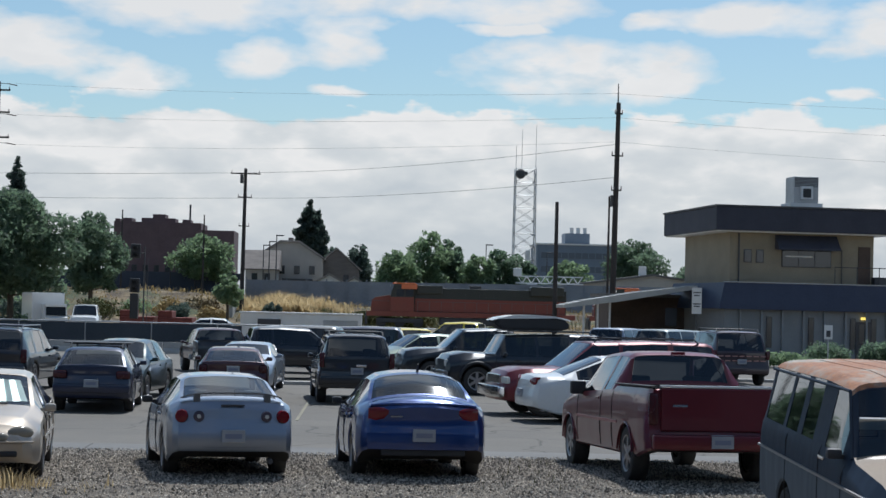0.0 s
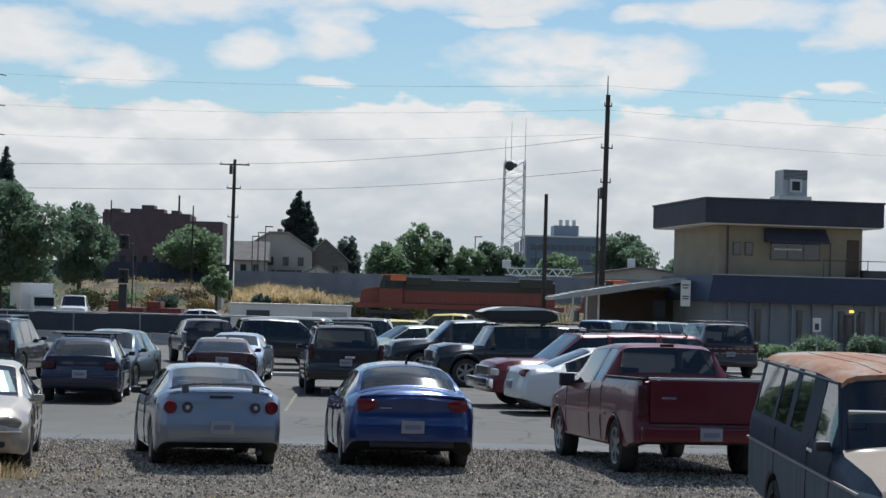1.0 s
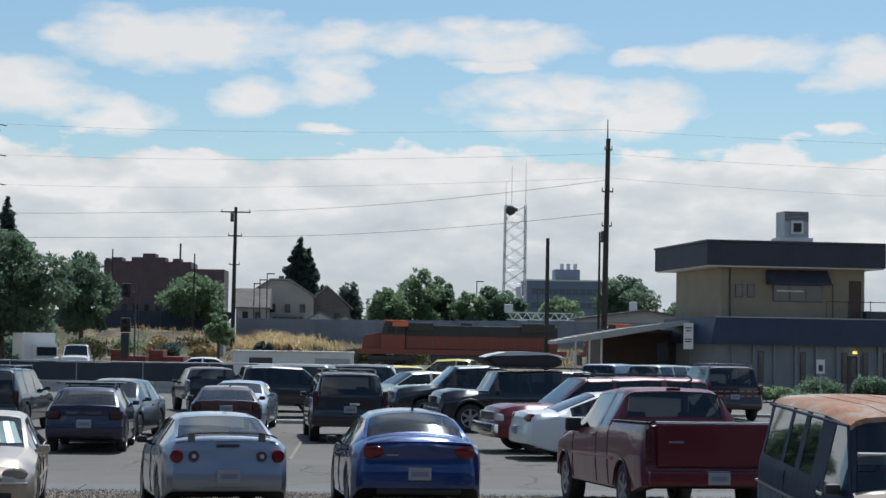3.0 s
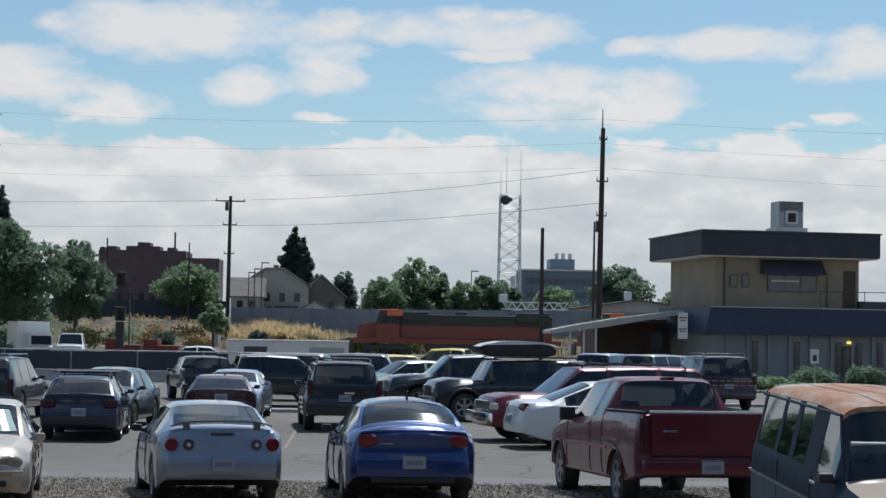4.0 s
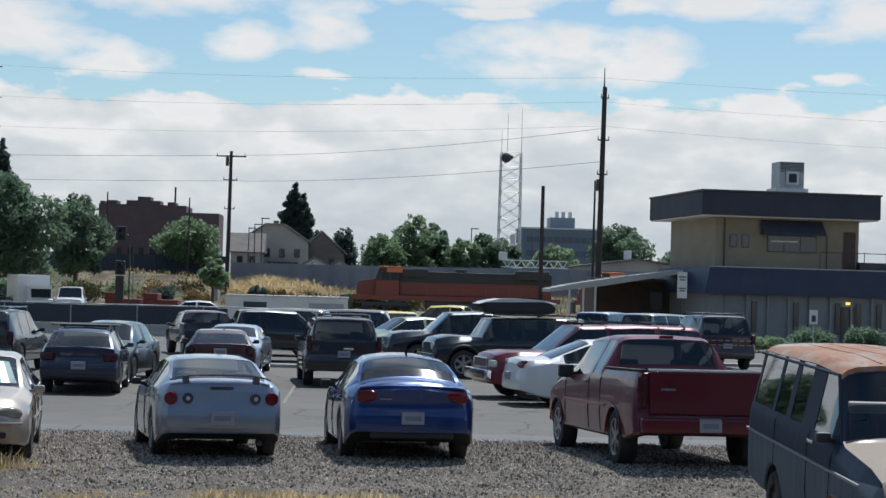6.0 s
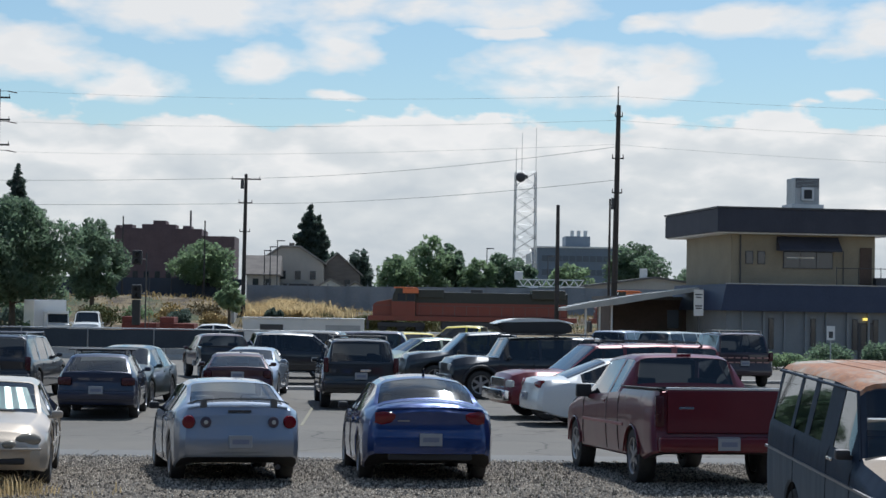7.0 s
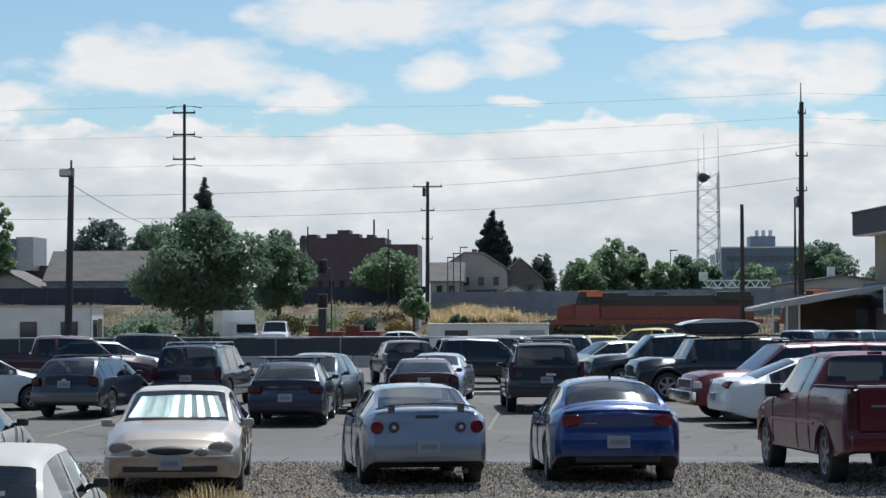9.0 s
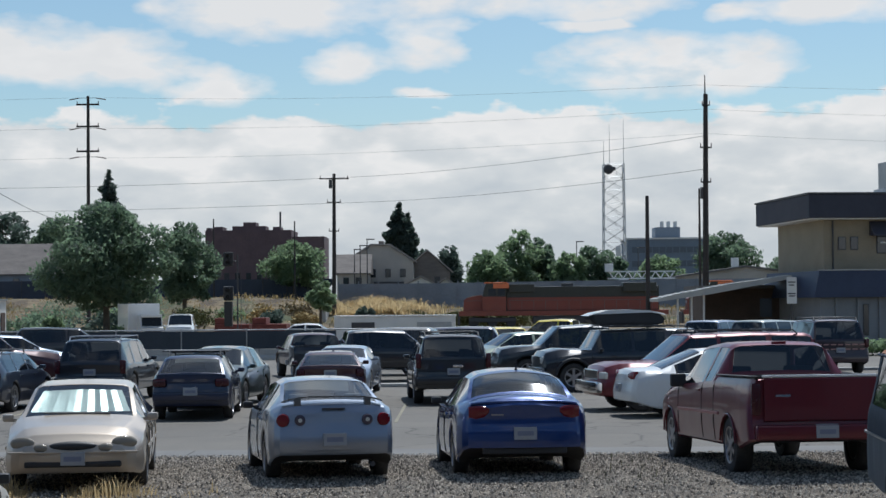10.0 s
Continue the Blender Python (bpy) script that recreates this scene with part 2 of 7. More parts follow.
P_OLDBLUE = material("paint_chalky_two_tone_blue", van_build)


def rust_build(n, s, pos):
    vec = n.add("ShaderNodeMapping", {0: pos, 3: (1.0, 0.45, 1.0)}).outputs[0]
    big, small = n.noise(vec, 1.7, 6.0, 0.65), n.noise(pos, 18.0, 4.0, 0.65)
    rust = n.ramp(small, [(0.3, (0.16, 0.055, 0.025)), (0.7, (0.42, 0.19, 0.085))])
    old = n.ramp(small, [(0.3, (0.24, 0.23, 0.20)), (0.7, (0.46, 0.43, 0.36))])
    mask = n.ramp(n.math("ADD", n.math("MULTIPLY", big, 0.75), n.math("MULTIPLY", small, 0.25)), [(0.40, (0, 0, 0)), (0.53, (1, 1, 1))])
    put(n, s["Base Color"], n.mix(mask, old, rust))
    put(n, s["Roughness"], 0.75)
    put(n, s["Normal"], n.add("ShaderNodeBump", {"Height": small, "Strength": 0.5, "Distance": 0.01}).outputs[0])


RUST = material("rusted_roof_paint", rust_build)

# ---- building helpers ----
def finish(bm, name, mat, smooth=None):
    me = bpy.data.meshes.new(name)
    bmesh.ops.recalc_face_normals(bm, faces=bm.faces)
    bm.to_mesh(me)
    bm.free()
    for m in (mat if isinstance(mat, (list, tuple)) else [mat]):
        me.materials.append(m)
    if smooth is not None:
        me.shade_smooth()
        me.set_sharp_from_angle(angle=radians(smooth))
    return me


def part(name, bm, mat, parent, label="", smooth=None, at=None):
    """Links a bmesh or a mesh as one object under a thing or under a part."""
    me = bm if isinstance(bm, bpy.types.Mesh) else finish(bm, name, mat, smooth)
    ob = new(name, me)
    ob.parent = parent
    if at is not None:
        ob.matrix_local = at
    if label:
        ob["label"] = label
    return ob


def thing(name, label, category, m=None, group="", kind=""):
    ob = tagged(new(name), label, category, group, kind)
    ob.empty_display_size = 0.3
    if m is not None:
        ob.matrix_world = m
    return ob


def solid(name, bm, mat, label, category="", group="", kind="", smooth=None, m=None):
    ob = tagged(new(name, finish(bm, name, mat, smooth)), label, category, group, kind)
    if m is not None:
        ob.matrix_world = m
    return ob


def box(bm, x0, x1, y0, y1, z0, z1, bevel=0.0, m=None):
    mat = Matrix.Translation(((x0 + x1) / 2, (y0 + y1) / 2, (z0 + z1) / 2)) @ Matrix.Diagonal((x1 - x0, y1 - y0, z1 - z0, 1))
    vs = bmesh.ops.create_cube(bm, size=1, matrix=(m @ mat) if m else mat)["verts"]
    if bevel:
        es = list({e for v in vs for e in v.link_edges})
        bmesh.ops.bevel(bm, geom=es, offset=bevel, segments=2, profile=0.6, affect="EDGES")
    return bm


def boxed(*a, bevel=0.0, m=None):
    return box(bmesh.new(), *a, bevel=bevel, m=m)


def rod(bm, a, b, r0, r1=None, seg=8):
    a, b = Vector(a), Vector(b)
    d = b - a
    q = d.to_track_quat("Z", "Y").to_matrix().to_4x4()
    bmesh.ops.create_cone(bm, cap_ends=True, segments=seg, radius1=r0, radius2=r0 if r1 is None else r1, depth=d.length, matrix=Matrix.Translation((a + b) / 2) @ q)
    return bm


def tube(bm, points, r, seg=6):
    """A tube swept along points, in one piece."""
    pts = [Vector(p) for p in points]
    rings = []
    for i, p in enumerate(pts):
        d = (pts[min(i + 1, len(pts) - 1)] - pts[max(i - 1, 0)]).normalized()
        q = d.to_track_quat("Z", "Y").to_matrix()
        rings.append([bm.verts.new(p + q @ Vector((r * math.cos(2 * math.pi * k / seg), r * math.sin(2 * math.pi * k / seg), 0))) for k in range(seg)])
    for a, b in zip(rings, rings[1:]):
        for k in range(seg):
            bm.faces.new((a[k], a[(k + 1) % seg], b[(k + 1) % seg], b[k]))
    bm.faces.new(rings[0])
    bm.faces.new(rings[-1][::-1])
    return bm


def lathe(bm, prof, seg, axis_x=True):
    """Turns (radius, offset) pairs round the x axis."""
    rings = []
    for r, o in prof:
        rings.append([bm.verts.new((o, r * math.cos(2 * math.pi * i / seg), r * math.sin(2 * math.pi * i / seg))) for i in range(seg)])
    for a, b in zip(rings, rings[1:]):
        for i in range(seg):
            bm.faces.new((a[i], a[(i + 1) % seg], b[(i + 1) % seg], b[i]))
    return bm


def table(pairs):
    xs, ys = zip(*sorted(pairs))
    return lambda v: float(np.interp(v, xs, ys))


def prism(bm, outline, y0, y1, axis="y"):
    """Extrudes an outline of (x, z) from y0 to y1."""
    def p(u, w, d):
        return (u, d, w) if axis == "y" else (d, u, w)
    a = [bm.verts.new(p(u, w, y0)) for u, w in outline]
    b = [bm.verts.new(p(u, w, y1)) for u, w in outline]
    bm.faces.new(a)
    bm.faces.new(b[::-1])
    for i in range(len(a)):
        j = (i + 1) % len(a)
        bm.faces.new((a[i], a[j], b[j], b[i]))
    return bm


# ---- vehicles ----
WHEELS = {}


def wheel_meshes(r, w, style):
    key = (round(r, 3), style)
    if key not in WHEELS:
        tyre = lathe(bmesh.new(), [(r * 0.64, -w / 2 + 0.01), (r * 0.80, -w / 2), (r * 0.95, -w / 2 + 0.012), (r, -w / 2 + 0.04), (r, w / 2 - 0.04), (r * 0.95, w / 2 - 0.012), (r * 0.80, w / 2), (r * 0.64, w / 2 - 0.01)], 28)
        rim = lathe(bmesh.new(), [(r * 0.66, w / 2 - 0.005), (r * 0.61, w / 2 - 0.012), (r * 0.58, w / 2 - 0.05), (r * 0.57, -w / 2 + 0.02)], 24)
        n = {"five": 5, "six": 6, "steel": 0}[style]
        if n:
            for i in range(n):
                m = Matrix.Rotation(2 * math.pi * i / n, 4, "X")
                box(rim, w / 2 - 0.045, w / 2 - 0.02, -r * 0.09, r * 0.09, r * 0.08, r * 0.60, m=m)
            lathe(rim, [(0.001, w / 2 - 0.012), (r * 0.16, w / 2 - 0.015), (r * 0.17, w / 2 - 0.05)], 12)
        else:
            lathe(rim, [(0.001, w / 2 - 0.03), (r * 0.22, w / 2 - 0.03), (r * 0.3, w / 2 - 0.05), (r * 0.56, w / 2 - 0.045)], 24)
        disc = lathe(bmesh.new(), [(0.001, w / 2 - 0.075), (r * 0.58, w / 2 - 0.075), (r * 0.58, -w / 2 + 0.03), (0.001, -w / 2 + 0.03)], 20)
        WHEELS[key] = finish(tyre, "tyre", RUBBER, 40), finish(rim, "rim", ALLOY if n else STEEL_DARK, 35), finish(disc, "brake_disc", SKIRT, 40)
    return WHEELS[key]


def shell(t):
    """The skin of a vehicle as classes of faces, from tables along its length (y forward, origin on the ground amidships)."""
    top, belt, half, rail = table(t["top"]), table(t["belt"]), table(t["half"]), table(t["rail"])
    rear, front = t["top"][0][0], t["top"][-1][0]
    r, sill = t["r"], t["sill"]
    ra = r + t.get("arch", 0.07)
    stops = set(np.round(np.arange(rear, front, 0.11), 3)) | {rear, front}
    for tab in ("top", "belt", "half", "rail"):
        stops |= {p[0] for p in t[tab]}
    for a, b in [t["ws"], t["bl"]] + t["wins"]:
        stops |= {a, b}
    for c in t["axles"]:
        stops = {s for s in stops if abs(s - c) > ra * 1.01}
        for k in (0.0, 0.35, 0.65, 0.85, 0.97, 0.999, 1.004):
            stops |= {c - ra * k, c + ra * k}
    ys = sorted(stops)
    ys = [y for i, y in enumerate(ys) if rear <= y <= front and (i == 0 or y - ys[i - 1] > 1e-4)]
    dzr, dzf = table(t["tail"]), table(t["nose"])
    hw = half((rear + front) / 2)
    bow_r, bow_f = t.get("lamp_in", 0.05), t.get("flamp_in", 0.05)
    swell = table([(0, 0.955), (0.12, 0.985), (0.45, 1.0), (0.8, 0.985), (1, 0.955)]) if not t.get("slab") else table([(0, 0.96), (0.1, 0.99), (0.5, 1.0), (0.85, 0.99), (1, 0.965)])
    rows = []
    for y in ys:
        tz = top(y)
        bz = min(belt(y), tz - 0.015)
        low = sill + t.get("tail_up", 0.12) * max(0.0, 1 - (y - rear) / 0.6) + 0.05 * max(0.0, 1 - (front - y) / 0.5)
        zb = low
        for c in t["axles"]:
            if abs(y - c) < ra:
                zb = max(zb, r + math.sqrt(ra * ra - (y - c) ** 2))
        zb = min(zb, bz - 0.06)
        w, rw, fl, gh = half(y), min(rail(y), half(y) * 0.94), low + 0.06, tz - bz

        def at(z):
            return w * swell((z - sill) / max(bz - sill, 0.1))
        row = [(0, fl), (w - 0.32, fl), (w - 0.32, max(zb, fl)), (at(zb) - 0.02, zb), (at(zb + 0.03), zb + 0.03)]
        for k in (0.3, 0.55, 0.8, 0.94):
            z = zb + 0.03 + (bz - zb - 0.03) * k
            row.append((at(z), z))
        row += [(at(bz) - 0.012, bz), (rw, bz + gh * 0.9), (rw - 0.055, bz + gh * 0.975), *((rw * k, tz + t["crown"] * (1 - k * k)) for k in (0.82, 0.66, 0.5, 0.34, 0.17, 0.0))]
        er = max(0.0, 1 - (y - rear) / 0.45) ** 2
        ef = max(0.0, 1 - (front - y) / 0.45) ** 2
        rows.append([(x, y + er * (dzr(z) + bow_r * (x / hw) ** 3) + ef * (dzf(z) - bow_f * (x / hw) ** 3), z) for x, z in row])
    faces = {}
    n = len(rows[0])

    def push(key, quad):
        faces.setdefault(key, []).append(quad)
    for i in range(len(rows) - 1):
        ym = (ys[i] + ys[i + 1]) / 2
        if ys[i + 1] - ys[i] < 1e-5:
            continue
        for j in range(n - 1):
            q = [rows[i][j], rows[i + 1][j], rows[i + 1][j + 1], rows[i][j + 1]]
            key = "body"
            if j < 3:
                key = "under"
            elif j == 9:
                for k, (a, b) in enumerate(t["wins"]):
                    if a <= ym <= b:
                        key = ("win", k)
            elif j >= 11:
                if t["ws"][0] <= ym <= t["ws"][1]:
                    key = "ws"
                elif t["bl"][0] <= ym <= t["bl"][1]:
                    key = "bl"
                elif t.get("roof2") and t["roof2"][0] <= ym <= t["roof2"][1]:
                    key = "roof"
                elif t.get("hood2") and ym > t["hood2"]:
                    key = "hood"
                elif t.get("bed") and t["bed"][0] <= ym <= t["bed"][1]:
                    key = None
            elif j == 10 and t.get("roof2") and t["roof2"][0] <= ym <= t["roof2"][1]:
                key = "roof"
            elif j in (9, 10) and t.get("hood2") and ym > t["hood2"]:
                key = "hood"
            if key:
                push((key, 1), q)
                push((key, -1), [(-x, y, z) for x, y, z in q][::-1])
    # tail and nose, bowed across the width
    cols = [-1, -0.92, -0.78, -0.55, -0.25, 0, 0.25, 0.55, 0.78, 0.92, 1]
    for k, bow in ((0, bow_r), (-1, -bow_f)):
        def across(p, f):
            return (p[0] * f, p[1] - bow * (abs(p[0]) / hw) ** 3 + bow * (abs(p[0] * f) / hw) ** 3, p[2])
        for j in range(n - 1):
            a, b = rows[k][j], rows[k][j + 1]
            for f0, f1 in zip(cols, cols[1:]):
                push(("under" if j < 2 else "body", 0), [across(a, f0), across(b, f0), across(b, f1), across(a, f1)])
    return faces


def skin(faces, sides, inset=0.0):
    bm = bmesh.new()
    seen = {}
    for q in [q for s in sides for q in faces.get(s, [])]:
        vs = []
        for p in q:
            k = (round(p[0], 4), round(p[1], 4), round(p[2], 4))
            if k not in seen:
                seen[k] = bm.verts.new(p)
            if seen[k] not in vs:
                vs.append(seen[k])
        if len(vs) > 2:
            try:
                bm.faces.new(vs)
            except ValueError:
                pass
    if inset:
        bmesh.ops.recalc_face_normals(bm, faces=bm.faces)
        bm.normal_update()
        mid = sum((v.co for v in bm.verts), Vector()) / max(len(bm.verts), 1)
        for v in bm.verts:
            v.co += (Vector((0, mid.y * 0.0, 0.6)) - Vector((v.co.x, 0, v.co.z))).normalized() * inset
    return bm


def plate(parent, y, z, sign, w=0.30, bars=True):
    m = pose(0, y, z)
    p = part("license_plate", boxed(-w / 2, w / 2, -0.05, 0.008, -0.082, 0.082, bevel=0.006) if sign > 0 else boxed(-w / 2, w / 2, -0.008, 0.05, -0.082, 0.082, bevel=0.006), PLATE, parent, "", at=m)
    s = sign * 0.0095
    bm = bmesh.new()
    box(bm, -w * 0.36, w * 0.36, min(s, s * 1.3), max(s, s * 1.3), -0.03, 0.03)
    part("plate_bar", bm, PLATE_BAR, p)


def vehicle(kind, label, category, m, t, colour, glass_mat=GLASS_DARK, style="five", group="parked vehicles", rear_plate=True, front_plate=False, seats=True, mirrors=True):
    """A vehicle with skin, panes, wheels, lamps, mirrors and cabin."""
    root = thing(kind, label, category, m, group)
    f = shell(t)
    body = part("body", skin(f, [("body", 1), ("body", -1), ("body", 0)]), colour, root, smooth=32)
    part("underbody", skin(f, [("under", 1), ("under", -1), ("under", 0)]), SKIRT, root, smooth=30)
    if ("ws", 1) in f:
        part("windshield", skin(f, [("ws", 1), ("ws", -1)], 0.006), t.get("ws_glass", glass_mat), root, smooth=40)
    if ("bl", 1) in f:
        part("rear_window", skin(f, [("bl", 1), ("bl", -1)], 0.006), t.get("bl_glass", glass_mat), root, smooth=40)
    for k in range(len(t["wins"])):
        for s in (1, -1):
            part("side_window", skin(f, [(("win", k), s)], 0.006), glass_mat, root, smooth=40)
    for ob in root.children:
        if ob.name.split(".")[0] in ("windshield", "rear_window", "side_window"):
            ob.visible_shadow = False
    if ("roof", 1) in f:
        part("roof", skin(f, [("roof", 1), ("roof", -1)]), t["roof_mat"], root, t.get("roof_label", ""), smooth=40)
    if ("hood", 1) in f:
        part("hood", skin(f, [("hood", 1), ("hood", -1)]), t["hood_mat"], root, t.get("hood_label", ""), smooth=40)
    tyre, rim, disc = wheel_meshes(t["r"], t.get("tw", 0.21), style)
    half = table(t["half"])
    for c in t["axles"]:
        for s in (1, -1):
            x = half(c) - t.get("tw", 0.21) / 2 - 0.015
            at = pose(x, c, t["r"]) if s > 0 else pose(-x, c, t["r"], 0, 0, 180)
            wh = part("wheel", tyre, None, root, "", at=at)
            part("rim", rim, None, wh)
            part("brake_disc", disc, None, wh)
    rear, front = t["top"][0][0], t["top"][-1][0]
    belt, top = table(t["belt"]), table(t["top"])
    # cabin: floor, dashboard, seats
    c0, c1 = t["cabin"]
    w = half((c0 + c1) / 2) - 0.12
    bz = belt((c0 + c1) / 2)
    part("cabin_floor", boxed(-w, w, c0, c1, t["sill"] + 0.08, t["sill"] + 0.2), CABIN, root)
    part("dashboard", boxed(-w, w, c1 - 0.35, c1, bz - 0.3, bz - 0.06, bevel=0.04), CABIN, root)
    if seats:
        sy = [c1 - 1.25] + ([c0 + 0.35] if c1 - c0 > 2.0 else [])
        for yy in sy:
            for s in (1, -1):
                bm = boxed(-0.25, 0.25, -0.09, 0.09, t["sill"] + 0.2, bz + 0.04, bevel=0.05)
                box(bm, -0.13, 0.13, -0.05, 0.05, bz + 0.06, bz + 0.24, bevel=0.04)
                part("seat", bm, CABIN, root, at=pose(s * w * 0.52, yy, 0))
    if mirrors:
        my = t["mirror"]
        for s in (1, -1):
            mw, mh = t.get("mirror_size", (0.075, 0.05))
            bm = boxed(-mw, mw, -0.05, 0.05, -mh, mh, bevel=0.035)
            box(bm, -mw - 0.085 if s > 0 else 0.04, -0.04 if s > 0 else mw + 0.085, -0.02, 0.02, -0.05, -0.01)
            part("mirror", bm, t.get("mirror_mat", colour), root, smooth=40, at=pose(s * (half(my) + 0.035), my, belt(my) + 0.06))
    dzr, dzf = table(t["tail"]), table(t["nose"])
    if rear_plate:
        z = t.get("plate_z", 0.62)
        plate(root, rear + dzr(z) - 0.045, z, -1)
    if front_plate:
        z = t.get("fplate_z", 0.46)
        plate(root, front + dzf(z) + 0.03, z, 1)
    for s in (1, -1):
        for x, z, wx, wz, mat in t.get("rear_lamps", []):
            y = rear + dzr(z) - 0.012 + t.get("lamp_in", 0.05) * (x / half(0)) ** 3
            part("tail_light", boxed(-wx / 2, wx / 2, -0.03, 0.05, -wz / 2, wz / 2, bevel=min(wx, wz) * 0.3), mat, root, smooth=40, at=pose(s * x, y, z, 0, 0, s * t.get("lamp_turn", 12)))
        for x, z, wx, wz, mat in t.get("front_lamps", []):
            y = front + dzf(z) - t.get("flamp_in", 0.05) * (x / half(0)) ** 3
            part("headlight", boxed(-wx / 2, wx / 2, -0.07, 0.03, -wz / 2, wz / 2, bevel=min(wx, wz) * 0.3), mat, root, smooth=40, at=pose(s * x, y, z, 0, 0, -s * t.get("flamp_turn", 14)))
        for y in t.get("handles", []):
            z = belt(y) - 0.11
            part("door_handle", boxed(-0.015, 0.02, -0.10, 0.10, -0.018, 0.018, bevel=0.01), t.get("handle_mat", colour), root, at=pose(s * (half(y) * 0.985), y, z))
    if "grille" in t:
        w2, z0, z1 = t["grille"]
        z = (z0 + z1) / 2
        part("grille", boxed(-w2, w2, -0.03, 0.012, z0, z1, bevel=0.02), t.get("grille_mat", BLACK), root, at=pose(0, front + dzf(z), 0))
    return root, body


def wrap_lamp(root, t, outline, mat, name="tail_light", end="rear", proud=0.014):
    """A lamp let into the tail or nose. outline: (x, low z, high z) across it, from the inside out."""
    at_rear = end == "rear"
    y_end = t["top"][0][0] if at_rear else t["top"][-1][0]
    dz = table(t["tail"] if at_rear else t["nose"])
    half = table(t["half"])
    hw, bow, s = half((t["top"][0][0] + t["top"][-1][0]) / 2), t.get("lamp_in" if at_rear else "flamp_in", 0.05), 1 if at_rear else -1
    lim = half(y_end) * 0.97
    for side in (1, -1):
        bm, prev = bmesh.new(), None
        for x, z0, z1 in outline:
            col = []
            for z in (z0, z0 + (z1 - z0) * 0.12, z0 + (z1 - z0) * 0.5, z0 + (z1 - z0) * 0.88, z1):
                edge = z in (z0, z1)
                y = y_end + s * bow * (min(x, lim) / hw) ** 3 + dz(z) + s * max(0.0, x - lim) * 2.2 - s * (0.0 if edge else proud)
                col.append(bm.verts.new((side * x, y, z)))
            col += [bm.verts.new((v.co.x, v.co.y + s * 0.07, v.co.z)) for v in (col[-1], col[0])]
            if prev:
                for k in range(len(col)):
                    bm.faces.new((prev[k], prev[(k + 1) % len(col)], col[(k + 1) % len(col)], col[k]))
            else:
                bm.faces.new(col)
            prev = col
        bm.faces.new(prev[::-1])
        part(name, bm, mat, root, smooth=45)


def seams(root, t, ys, mat=SKIRT):
    """Door gaps: thin dark strips let into both flanks."""
    half, belt = table(t["half"]), table(t["belt"])
    for y in ys:
        for s in (1, -1):
            bm = bmesh.new()
            pts = [(0.975, t["sill"] + 0.06), (1.001, t["sill"] + 0.3), (0.992, belt(y) - 0.10), (0.955, belt(y) - 0.01)]
            for (k0, z0), (k1, z1) in zip(pts, pts[1:]):
                rod(bm, (s * half(y) * k0, y, z0), (s * half(y) * k1, y, z1), 0.006, seg=4)
            part("door_seam", bm, mat, root)


def low_car(L, W, H, wb, fo, r, trunk=0.98, cowl=0.97, nose=0.70, tb=0.55, rb=1.25, rw=0.35, cw=1.05, doors=4, sill=0.19, roof=0.69):
    """Tables of a saloon or coupe. tb, rb: where the rear pane starts and ends, from the tail; rw, cw: the windscreen, from amidships."""
    front, hw = wb / 2 + fo, W / 2
    rear = front - L
    tb, rb = rear + tb, rear + rb
    if doors == 4:
        mid = (rb + rw) / 2 + 0.05
        wins = [(tb + 0.32, mid - 0.05), (mid + 0.04, cw - 0.12)]
    else:
        wins = [(tb + 0.36, rb + 0.25), (rb + 0.33, cw - 0.12)]
    return dict(
        top=[(rear, trunk - 0.13), (rear + 0.07, trunk - 0.03), (rear + 0.2, trunk), (tb, trunk + 0.015), (rb, H - 0.055), ((rb + rw) / 2, H - 0.02), (rw, H - 0.065), (cw, cowl), (front - 0.45, nose + 0.10), (front - 0.14, nose + 0.01), (front, nose - 0.12)],
        belt=[(rear, trunk - 0.17), (tb, trunk - 0.05), (0, cowl - 0.07), (cw, cowl - 0.07), (front, nose - 0.16)],
        half=[(rear, hw * 0.84), (rear + 0.1, hw * 0.925), (rear + 0.4, hw * 0.985), (rear + 0.9, hw), (front - 0.9, hw), (front - 0.4, hw * 0.96), (front - 0.12, hw * 0.86), (front, hw * 0.74)],
        rail=[(rear, hw * 0.80), (tb, hw * 0.80), (rb, hw * roof), (rw, hw * roof), (cw, hw * 0.83), (front, hw * 0.66)],
        tail=[(0.15, 0.12), (0.30, 0.02), (0.40, -0.02), (0.60, -0.02), (0.66, 0.03), (0.80, 0.04), (1.05, 0.09)],
        nose=[(0.15, -0.12), (0.28, -0.01), (0.45, 0.02), (0.55, 0.0), (0.62, -0.04), (0.8, -0.14)],
        axles=(-wb / 2, wb / 2), r=r, sill=sill, crown=0.03, ws=(rw + 0.03, cw - 0.02), bl=(tb + 0.03, rb - 0.03), wins=wins, cabin=(tb + 0.2, cw - 0.05), mirror=cw - 0.28,
        handles=[tb + 0.75, mid + 0.1] if doors == 4 else [rb + 0.5], roof_top=H, lamp_in=0.11, flamp_in=0.14)


